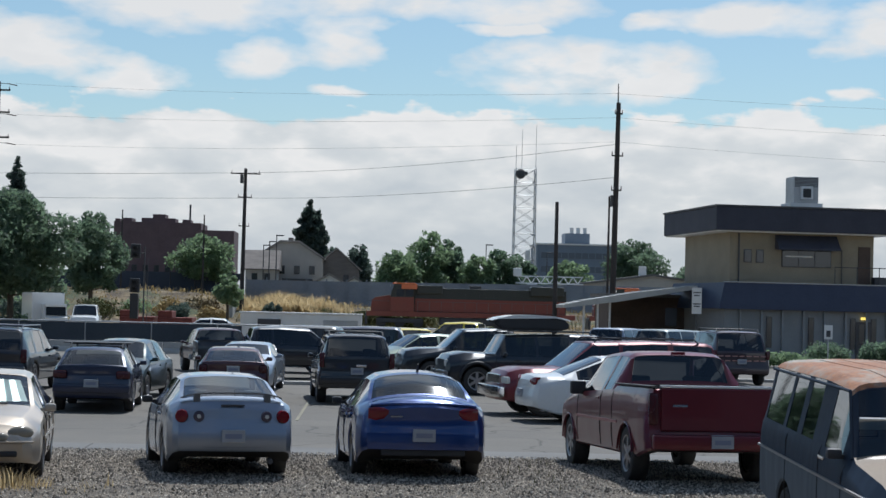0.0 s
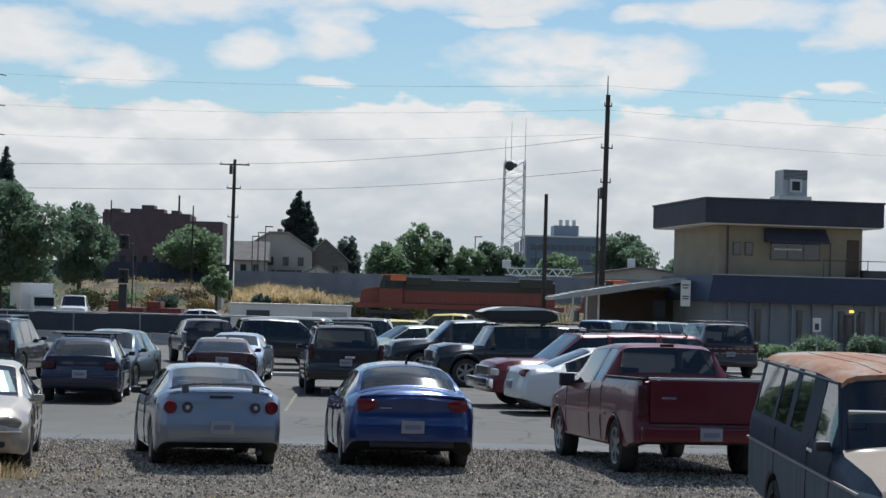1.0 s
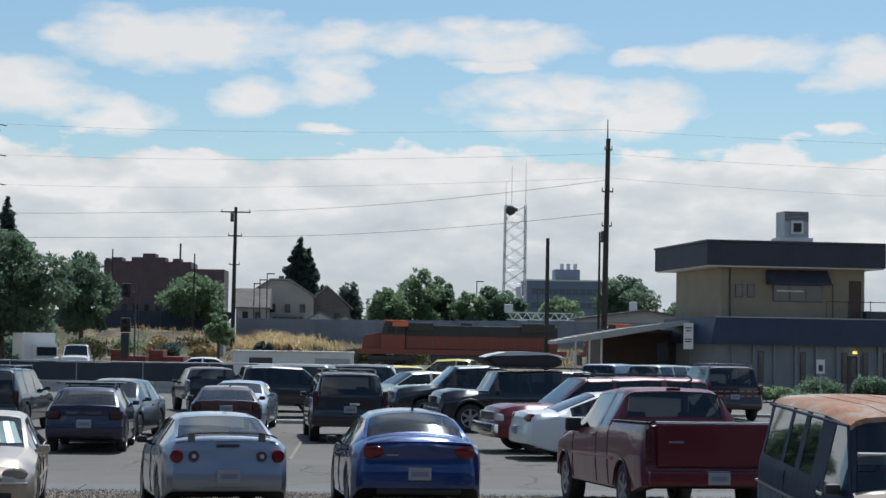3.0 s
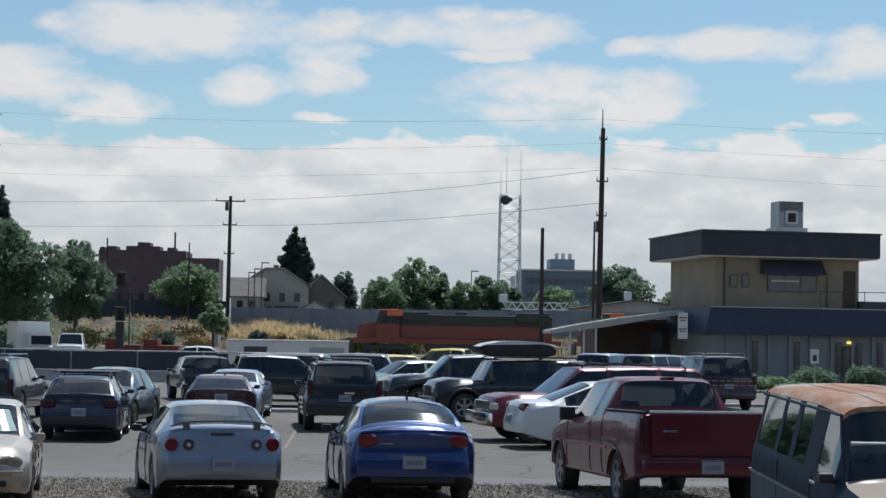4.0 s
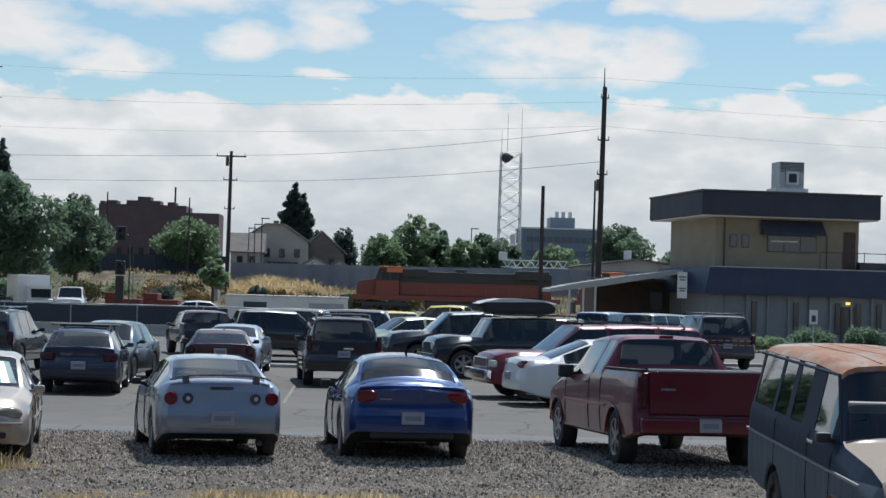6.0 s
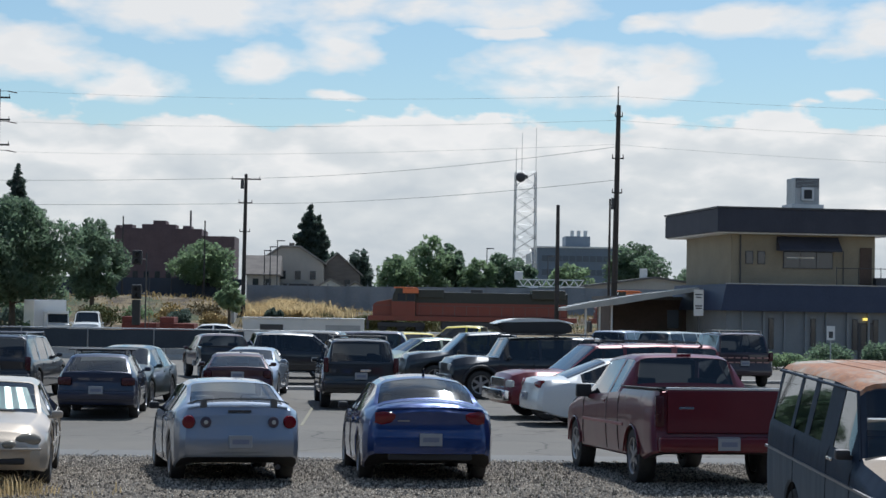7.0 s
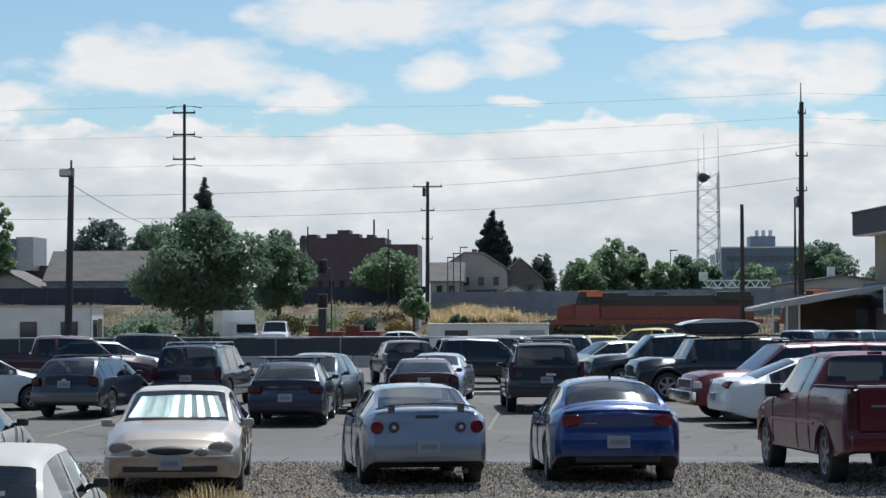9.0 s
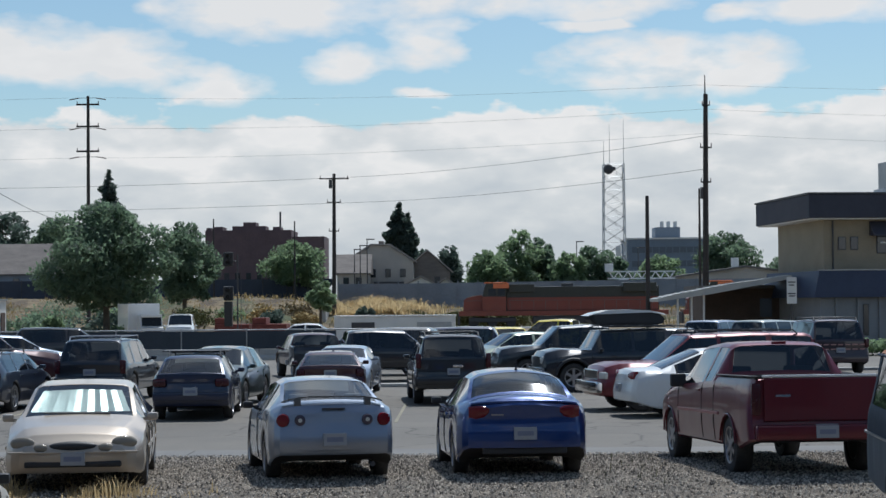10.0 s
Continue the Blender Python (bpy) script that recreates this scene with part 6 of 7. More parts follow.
# ---- railway ----
def locomotive(x, label):
    """Faces -x; y is across the track. Length 22.3 m."""
    root = thing("locomotive", label, "locomotive", pose(x, 197, -0.05, 0, 0, 0))
    green = paint("paint_locomotive_dark_green", (0.018, 0.026, 0.022), 0.0, 0.45, 0.4, 0.2, (0.08, 0.07, 0.055))
    part("underframe", boxed(0.5, 21.8, -1.5, 1.5, 1.15, 1.65, bevel=0.03), P_ORANGE, root)
    nose = bmesh.new()
    prism(nose, [(0.95, 1.65), (2.9, 1.65), (2.9, 3.30), (1.35, 3.02), (1.0, 2.75)], -0.95, 0.95)
    part("short_hood", nose, P_ORANGE, root)
    # nose top: sunlight put into the colour, far paler than the hood's P_ORANGE
    part("nose_top", prism(bmesh.new(), [(1.36, 3.035), (2.88, 3.31), (2.88, 3.345), (1.36, 3.07)], -0.9, 0.9), plain("sunlit_nose_colour", (0.66, 0.45, 0.34), 0.5), root, "nose top coloured pale as if sunlit")
    cab = bmesh.new()
    prism(cab, [(2.95, 3.12), (5.3, 3.12), (5.3, 4.45), (3.3, 4.45), (2.95, 3.35)], -1.52, 1.52)
    part("cab", cab, green, root)
    part("cab_side", prism(bmesh.new(), [(2.9, 1.65), (5.3, 1.65), (5.3, 3.11), (2.9, 3.11)], -1.52, 1.52), P_ORANGE, root)
    # cab roof and visor: a brighter orange that carries the sun's light itself
    part("cab_roof", boxed(3.1, 5.45, -1.5, 1.5, 4.45, 4.58, bevel=0.05), plain("sunlit_orange", (0.80, 0.20, 0.06), 0.45), root, "cab roof coloured bright orange as if sunlit")
    sl = bmesh.new()
    prism(sl, [(-1.75, 3.95), (-1.50, 4.47), (1.5, 4.47), (1.75, 3.95)], 4.0, 5.6, axis="x")
    part("sun_visor", sl, plain("sunlit_orange", (0.72, 0.20, 0.07), 0.45), root)
    for x0 in (3.5, 4.45):
        part("cab_window", boxed(x0, x0 + 0.75, -1.545, -1.522, 3.2, 3.9), PANE, root)
    part("windscreen", prism(bmesh.new(), [(2.93, 3.42), (3.26, 4.3), (3.24, 4.31), (2.91, 3.43)], -1.2, 1.2), PANE, root)
    part("engine_hood", boxed(5.3, 20.9, -0.98, 0.98, 1.65, 4.10, bevel=0.06), green, root)
    part("hood_band", boxed(5.4, 20.8, -1.03, -0.985, 1.7, 3.0), P_ORANGE, root, "weathered orange lower band")
    part("radiator", boxed(17.2, 20.6, -1.5, 1.5, 3.5, 4.45, bevel=0.08), green, root)
    part("dynamic_brake", boxed(5.6, 8.2, -1.25, 1.25, 3.5, 4.35, bevel=0.06), green, root)
    part("exhaust_stack", boxed(11.0, 12.2, -0.4, 0.4, 4.10, 4.42, bevel=0.04), STEEL_DARK, root)
    for i in range(12):
        part("hood_door", boxed(8.4 + 0.72 * i, 8.4 + 0.72 * i + 0.66, -1.005, -0.982, 3.05, 3.95), green, root)
    part("number_board", boxed(0.93, 0.97, -0.5, 0.5, 2.3, 2.55), P_WHITE, root)
    part("headlight", boxed(2.86, 2.92, -0.2, 0.2, 4.2, 4.38), LAMP_CLEAR, root)
    part("fuel_tank", boxed(8.0, 13.6, -1.35, 1.35, 0.35, 1.12, bevel=0.12), STEEL_DARK, root)
    part("pilot", boxed(0.35, 0.6, -1.4, 1.4, 0.25, 1.4, bevel=0.04), STEEL_DARK, root)
    rail = part("handrail", tube(bmesh.new(), [(0.6, -1.5, 2.7), (2.8, -1.5, 2.7)], 0.02), P_GREY, root)
    part("handrail", tube(bmesh.new(), [(5.6, -1.5, 2.7), (21.6, -1.5, 2.7)], 0.02), P_GREY, root)
    for i in range(14):
        part("handrail_post", rod(bmesh.new(), (5.7 + 1.2 * i, -1.5, 1.65), (5.7 + 1.2 * i, -1.5, 2.7), 0.016), P_GREY, rail)
    for c in (3.9, 18.4):
        tr = part("bogie", boxed(c - 2.4, c + 2.4, -1.2, 1.2, 0.5, 0.95, bevel=0.05), STEEL_DARK, root)
        for k in (-1.9, 0, 1.9):
            for s in (-1, 1):
                part("wheel", lathe(bmesh.new(), [(0.001, -0.07), (0.48, -0.07), (0.52, 0), (0.48, 0.07), (0.001, 0.07)], 20), STEEL_DARK, tr, at=pose(c + k, s * 0.78, 0.53, 0, 0, 90))


def railway():
    locomotive(-1.1, "orange and dark green freight locomotive with a bright cab roof")
    locomotive(21.7, "second orange and dark green locomotive coupled behind")
    for y in (196.3, 197.75):
        solid("rail", boxed(-180, 180, y - 0.035, y + 0.035, -0.15, -0.05), GALV, "worn steel railway rail", "rail", "rails", "structure")
    solid("ballast", prism(bmesh.new(), [(195.0, -0.2), (199.1, -0.2), (198.6, -0.10), (195.5, -0.10)], -180, 180, axis="x"), GRAVEL, "grey stone ballast under the rails", "ballast", kind="structure")
    # flat wagons and a signal to the left
    for x, w, label in ((-14.9, 2.2, "rusty red flat wagon by the signal"), (-12.5, 2.2, "rusty red flat wagon beside another")):
        wg = thing("flat_wagon", label, "wagon", pose(x, 124, -0.15))
        red = surface("rusty_red", (0.10, 0.025, 0.02), (0.24, 0.06, 0.045), 1.0, 0.8, grain=14)
        part("deck", boxed(-w / 2, w / 2, -1.3, 1.3, 0.9, 1.35, bevel=0.03), red, wg)
        part("bulkhead", boxed(-w / 2, -w / 2 + 0.9, -1.2, 1.2, 1.35, 1.75, bevel=0.04), red, wg)
        part("side_sill", boxed(-w / 2 + 0.1, w / 2 - 0.1, -1.36, -1.305, 0.75, 1.2), red, wg)
        for k in (-1.2, 1.2):
            for s in (-1, 1):
                part("wheel", lathe(bmesh.new(), [(0.001, -0.07), (0.42, -0.07), (0.45, 0.07), (0.001, 0.07)], 16), STEEL_DARK, wg, at=pose(k, s * 0.8, 0.45, 0, 0, 90))
    sg = thing("railway_signal", "black railway signal with two hooded heads on a mast", "signal", pose(-14.15, 115, -0.15))
    part("mast", rod(bmesh.new(), (0.55, 0, 0), (0.55, 0, 5.6), 0.045), STEEL_DARK, sg)
    for z in (4.9, 2.85):
        h = part("signal_head", boxed(-0.30, 0.30, -0.1, 0.1, z, z + 0.85, bevel=0.06), BLACK, sg)
        part("bracket", rod(bmesh.new(), (0.2, 0, z + 0.3), (0.55, 0, z + 0.3), 0.04), STEEL_DARK, h)
        for k in (0.2, 0.6):
            part("lamp_hood", lathe(bmesh.new(), [(0.12, 0.0), (0.13, 0.22)], 12), BLACK, h, at=pose(0, -0.1, z + k, 0, 0, -90))
    part("relay_case", boxed(-0.24, 0.24, -0.2, 0.2, 1.3, 2.8, bevel=0.04), BLACK, sg)
    part("ladder", tube(bmesh.new(), [(0.75, 0.1, 0), (0.75, 0.1, 4.9)], 0.014), STEEL_DARK, sg)


# ---- fences, walls ----
def boundaries():
    wall = thing("concrete_wall", "long grey concrete panel wall on top of the bank", "wall", pose(0, 0, 0), kind="structure")
    grey = surface("grey_wall_concrete", (0.18, 0.20, 0.23), (0.28, 0.305, 0.34), 0.3, 0.9, grain=4)
    for i in range(28):
        x = -15.2 + 2.4 * i
        z1 = 4.85 + 0.25 * min(1.0, max(0.0, (x + 6) / 30))
        part("wall_panel", boxed(x, x + 2.36, 232.0, 232.3, 1.4, z1), grey, wall)
    for i in range(28):
        part("wall_post", boxed(-15.26 + 2.4 * i, -15.14 + 2.4 * i, 231.86, 232.0, 1.4, 5.15), grey, wall)
    for x, w, h in ((6.5, 1.7, 0.5), (8.6, 1.0, 0.4), (17.0, 2.6, 0.35), (20.0, 1.6, 0.3)):
        bm = bmesh.new()
        for k in range(4):
            box(bm, x + w * 0.26 * k, x + w * 0.26 * k + w * 0.17, 231.975, 231.996, 3.6 - h / 2 + 0.1 * (k % 2), 3.6 + h / 2)
        part("faded_paint_mark", bm, plain("pale_paint_mark", (0.42, 0.44, 0.47), 0.8), wall)
    ramp = thing("retaining_wall", "pale sloping retaining wall at the end of the bank", "wall", pose(0, 0, 0), kind="structure")
    part("wall", prism(bmesh.new(), [(214, 0.0), (232, 0.0), (232, 4.85), (228, 4.6), (214, 3.0)], -15.9, -15.5, axis="x"), CONCRETE, ramp)
    screen = thing("dark_fence", "dark screened fence on top of the bank", "fence", pose(0, 0, 0), kind="structure")
    navy = surface("dark_screen", (0.026, 0.036, 0.058), (0.050, 0.062, 0.088), 0.4, 0.8, grain=6)
    for i in range(30):
        x = -106 + 3.0 * i
        part("screen_panel", boxed(x, x + 2.94, 238.0, 238.06, 3.2, 5.6), navy, screen)
        part("post", rod(bmesh.new(), (x - 0.03, 238, 3.0), (x - 0.03, 238, 5.75), 0.06), STEEL_DARK, screen)
    fence = thing("chain_link_fence", "chain-link fence with dark privacy screen along the lot", "fence", pose(0, 0, 0), kind="structure")
    mesh_dark = surface("privacy_screen", (0.024, 0.034, 0.046), (0.046, 0.058, 0.074), 0.6, 0.75, grain=10)
    for i in range(16):
        x = -52 + 3.0 * i
        if x < -6.5:
            part("screen_panel", boxed(x + 0.03, min(x + 2.97, -5.9), 88.0, 88.02, 0.05, 1.24), mesh_dark, fence)
    for i in range(20):
        x = -52 + 3.0 * i
        part("post", rod(bmesh.new(), (x, 88.05, -0.1), (x, 88.05, 1.34), 0.035), GALV, fence)
    part("top_rail", rod(bmesh.new(), (-52, 88.05, 1.29), (5, 88.05, 1.29), 0.03), GALV, fence)
    for i in range(3):
        b = thing("concrete_barrier", "pale precast concrete barrier at the edge of the lot", "barrier", pose(-13.2 + 2.75 * i, 84.5, 0), "concrete barriers")
        part("block", prism(bmesh.new(), [(-0.3, 0), (0.3, 0), (0.26, 0.12), (0.14, 0.24), (0.10, 0.50), (-0.10, 0.50), (-0.14, 0.24), (-0.26, 0.12)], -1.35, 1.35, axis="x"), CONCRETE, b)


# ---- poles and wires ----
POLE = surface("weathered_pole", (0.028, 0.026, 0.026), (0.072, 0.064, 0.060), 2.0, 0.9, 0.01, stretch=(1, 1, 0.15))
WIRE = plain("wire", (0.06, 0.06, 0.065), 0.6)


def pole(label, x, y, z, top, r, arms=(), lean=0.0, extras=()):
    root = thing("utility_pole", label, "pole", pose(x, y, z, 0, lean, 0))
    h = top - z
    part("shaft", rod(bmesh.new(), (0, 0, -0.3), (0, 0, h), r * 1.2, r * 0.8, 12), POLE, root, smooth=40)
    for d, w, th in arms:
        a = part("crossarm", boxed(-w / 2, w / 2, -0.06 - r, 0.06 - r, -th, th), POLE, root, at=pose(0, 0, h - d))
        for k in (-0.46, 0.46):
            part("insulator", rod(bmesh.new(), (w * k, -r, th), (w * k, -r, th + 0.28), 0.05, 0.03), plain("insulator", (0.16, 0.12, 0.11), 0.3), a)
    for d, dx, w, hh in extras:
        part("transformer", rod(bmesh.new(), (dx, -0.1, h - d - hh), (dx, -0.1, h - d), w, seg=12), STEEL_DARK, root)
    return root


def wire(name, a, b, sag, r=0.03):
    a, b = Vector(a), Vector(b)
    pts = []
    for i in range(13):
        t = i / 12
        p = a.lerp(b, t)
        p.z -= sag * 4 * t * (1 - t)
        pts.append(p)
    return solid(name, tube(bmesh.new(), pts, r, 5), WIRE, "thin dark overhead wire between poles", "wire", "overhead wires")


def utilities():
    pole("tall dark utility pole with small crossarms", 18.75, 150, -0.15, 18.6, 0.22, ((0.9, 0.6, 0.05), (4.2, 0.9, 0.05), (6.9, 0.8, 0.05)), 0.6, ((7.3, -0.3, 0.13, 0.9),))
    tip = thing("lightning_rod", "thin steel rod on top of the tall pole", "rod", pose(18.9, 150, 18.55))
    part("rod", rod(bmesh.new(), (0, 0, 0), (0, 0, 1.55), 0.06, 0.035), STEEL_DARK, tip)
    pole("weathered utility pole with transformer and short crossarms", -14.95, 220, 1.6, 17.4, 0.22, ((0.6, 3.4, 0.07), (3.3, 1.6, 0.06), (6.6, 1.2, 0.05)), 0.3, ((0.7, -0.4, 0.2, 1.0),))
    pole("plain dark wooden post behind the canopy", 10.95, 115, -0.15, 8.75, 0.13)
    pole("transmission pole with three pairs of arms", -39.2, 200, 0.2, 24.4, 0.19, ((0.9, 2.4, 0.09), (3.2, 2.4, 0.09), (5.8, 2.4, 0.09)))
    for d in (0.35, 3.5, 6.5):
        t = thing("insulator_strut", "slanting line insulators on the transmission pole", "insulator", pose(-39.2, 199.8, 24.4 - d))
        part("arm", tube(bmesh.new(), [(-1.9, 0, -0.05), (-0.9, 0, 0.12)], 0.06), plain("insulator", (0.16, 0.12, 0.11), 0.3), t)
        part("arm", tube(bmesh.new(), [(0.9, 0, 0.12), (1.9, 0, -0.05)], 0.06), plain("insulator", (0.16, 0.12, 0.11), 0.3), t)
        part("stay", tube(bmesh.new(), [(-0.95, 0, 0.12), (0.95, 0, 0.12)], 0.03), STEEL_DARK, t)
    pole("thick dark lamp pole beside the white hut", -21.95, 85, 0.0, 8.95, 0.16, (), 1.0)
    fl = thing("floodlight", "dark floodlight on top of the thick pole", "lamp", pose(-21.9, 84.9, 8.55))
    part("housing", boxed(-0.38, 0.22, -0.25, 0.25, 0.0, 0.34, bevel=0.06), STEEL_DARK, fl)
    part("lens", boxed(-0.34, 0.18, -0.27, -0.255, 0.05, 0.29), LAMP_CLEAR, fl)
    part("cap", rod(bmesh.new(), (0.12, 0, 0.3), (0.12, 0, 0.75), 0.05), STEEL_DARK, fl)
    for x, y, z, top in ((20.2, 165, -0.15, 12.1), (22.0, 180, 0, 9.6), (-20.5, 232, 2.9, 12.5), (-30.7, 235, 2.9, 13.0)):
        pole("slim dark pole in the distance", x, y, z, top, 0.10)
    # lamp posts near the houses
    for x, y, top in ((-12.4, 245, 10.6), (-14.0, 258, 10.2), (-15.0, 262, 9.8), (15.3, 262, 10.6), (26.2, 290, 10.5)):
        lp = thing("street_lamp", "slim street lamp with a flat head behind the wall", "lamp", pose(x, y, 2.0))
        part("pole", rod(bmesh.new(), (0, 0, -0.5), (0, 0, top - 2), 0.09, 0.06), STEEL_DARK, lp)
        part("head", boxed(-0.1, 0.95, -0.15, 0.15, top - 2.0, top - 1.86, bevel=0.03), STEEL_DARK, lp)
    # wires, along the railway
    for za, zb, zc, sag in ((17.25, 16.9, 15.3, 0.35), (14.6, 14.0, 12.7, 0.3)):
        wire("overhead_wire", (-95, 226, za - 0.4), (-14.95, 219.8, zb), sag + 0.3, 0.019)
        wire("overhead_wire", (-14.95, 219.8, zb), (18.75, 149.8, zc), sag + 0.2, 0.017)
    for z, zp, sag in ((24.2, 19.3, 0.5), (21.0, 17.4, 0.5), (17.9, 15.5, 0.5)):
        wire("overhead_wire", (-110, 205, z + 0.2), (-41, 199.8, z), sag * 0.5, 0.009)
        wire("overhead_wire", (-37.4, 199.8, z), (18.75, 149.8, zp), sag, 0.008)
        wire("overhead_wire", (18.75, 149.8, zp), (60, 120, zp - 3.6), 0.5, 0.007)
    wire("overhead_wire", (-21.9, 85, 8.3), (-24.5, 128, 7.6), 0.5, 0.015)
    # lattice mast
    m = thing("radio_mast", "white steel lattice mast with a round dish antenna", "mast", pose(23.4, 300, 1.5))
    h, w = 22.4, 1.55
    legs = [(-w, -w), (w, -w), (w, w), (-w, w)]
    for a, b in legs:
        part("leg", rod(bmesh.new(), (a * 1.12, b * 1.12, 0), (a, b, h), 0.10, seg=6), WHITE_METAL, m)
    for i in range(11):
        z0, z1 = h * i / 11, h * (i + 1) / 11
        for k in range(4):
            a, b = legs[k], legs[(k + 1) % 4]
            part("brace", rod(bmesh.new(), (*a, z0), (*b, z1), 0.036, seg=5), GALV, m)
            part("brace", rod(bmesh.new(), (*b, z0), (*a, z1), 0.036, seg=5), GALV, m)
            part("ring", rod(bmesh.new(), (*a, z1), (*b, z1), 0.034, seg=5), GALV, m)
    part("dish", lathe(bmesh.new(), [(0.001, 0.3), (0.6, 0.2), (0.78, 0.0), (0.74, -0.06), (0.001, 0.15)], 20), plain("dark_dish", (0.06, 0.06, 0.065), 0.6), m, "dark round dish", at=pose(-0.9, -1.9, h - 0.9, 0, 0, -90))
    part("dish_bracket", boxed(-1.4, 0.2, -1.7, -1.5, h - 1.0, h - 0.5), STEEL_DARK, m)
    part("panel_antenna", boxed(0.1, 0.9, -1.9, -1.6, 8.0, 9.6, bevel=0.05), WHITE_METAL, m)
    for x, t in ((-1.5, 3.6), (-0.6, 6.2), (1.6, 7.0)):
        part("whip_antenna", rod(bmesh.new(), (x, 0, h), (x, 0, h + t), 0.06, 0.03, 6), WHITE_METAL, m)


# ---- things beyond the lot ----
BRICK = surface("dark_brick", (0.090, 0.063, 0.070), (0.15, 0.102, 0.108), 0.4, 0.9, grain=3)
STUCCO = surface("stucco", (0.37, 0.34, 0.30), (0.50, 0.46, 0.41), 0.4, 0.9, grain=6)
SHINGLE = surface("roof_shingle", (0.13, 0.115, 0.105), (0.23, 0.205, 0.185), 0.6, 0.9, grain=5, stretch=(1, 1, 4))
SHINGLE_PALE = surface("pale_shingle", (0.24, 0.22, 0.20), (0.36, 0.33, 0.30), 0.6, 0.9, grain=5, stretch=(1, 1, 4))
BLUE_GREY = surface("blue_grey_cladding", (0.13, 0.17, 0.22), (0.19, 0.235, 0.29), 0.15, 0.7, grain=2)


def windows_on(root, x0, x1, nx, z0, z1, nz, y, w, h, frame_mat=STEEL_DARK):
    for i in range(nx):
        for k in range(nz):
            x = x0 + (x1 - x0) * (i + 0.5) / nx
            z = z0 + (z1 - z0) * (k + 0.5) / nz
            win = part("window", boxed(x - w / 2, x + w / 2, y - 0.08, y - 0.006, z - h / 2, z + h / 2), frame_mat, root)
            part("pane", boxed(x - w / 2 + 0.06, x + w / 2 - 0.06, y - 0.10, y - 0.084, z - h / 2 + 0.06, z + h / 2 - 0.06), PANE, win)


def house(label, x, y, z, w, d, wall_h, roof_h, wall, roof, gable="x", nwin=3):
    root = thing("house", label, "house", pose(x, y, z))
    part("wall", boxed(-w / 2, w / 2, 0, d, 0, wall_h), wall, root)
    o = 0.4
    if gable == "clip":    # clipped gable towards the camera
        part("gable", prism(bmesh.new(), [(-w / 2, wall_h), (w / 2, wall_h), (w * 0.14, wall_h + roof_h), (-w * 0.14, wall_h + roof_h)], 0.0, d), wall, root)
        bm = bmesh.new()
        prism(bm, [(-w / 2 - o, wall_h - 0.15), (-w * 0.14, wall_h + roof_h + 0.02), (w * 0.14, wall_h + roof_h + 0.02), (w / 2 + o, wall_h - 0.15), (w / 2 + o, wall_h + 0.06), (w * 0.15, wall_h + roof_h + 0.26), (-w * 0.15, wall_h + roof_h + 0.26), (-w / 2 - o, wall_h + 0.06)], -o, d + o)
        part("balcony", boxed(-w * 0.1, w * 0.36, -1.3, -0.01, wall_h * 0.36, wall_h * 0.58), STEEL_DARK, root, "dark balcony front")
        part("chimney", boxed(-w * 0.05, w * 0.03, d * 0.5, d * 0.5 + 0.7, wall_h + roof_h, wall_h + roof_h + 0.8), SHINGLE, root)
    elif gable == "x":    # gable towards the camera
        part("gable", prism(bmesh.new(), [(-w / 2, wall_h), (w / 2, wall_h), (0, wall_h + roof_h)], 0.0, d), wall, root)
        bm = bmesh.new()
        prism(bm, [(-w / 2 - o, wall_h - 0.15), (0, wall_h + roof_h + 0.05), (w / 2 + o, wall_h - 0.15), (w / 2 + o, wall_h + 0.05), (0, wall_h + roof_h + 0.28), (-w / 2 - o, wall_h + 0.05)], -o, d + o)
    else:
        bm = bmesh.new()
        prism(bm, [(-o, wall_h - 0.05), (d / 2, wall_h + roof_h), (d + o, wall_h - 0.05), (d + o, wall_h - 0.2), (-o, wall_h - 0.2)], -w / 2 - o, w / 2 + o, axis="x")
    part("roof", bm, roof, root)
    windows_on(root, -w / 2 + 0.4, w / 2 - 0.4, nwin, 0.8, wall_h - 0.2, 1 if wall_h < 4 else 2, 0, 0.8, 1.2)
    return root


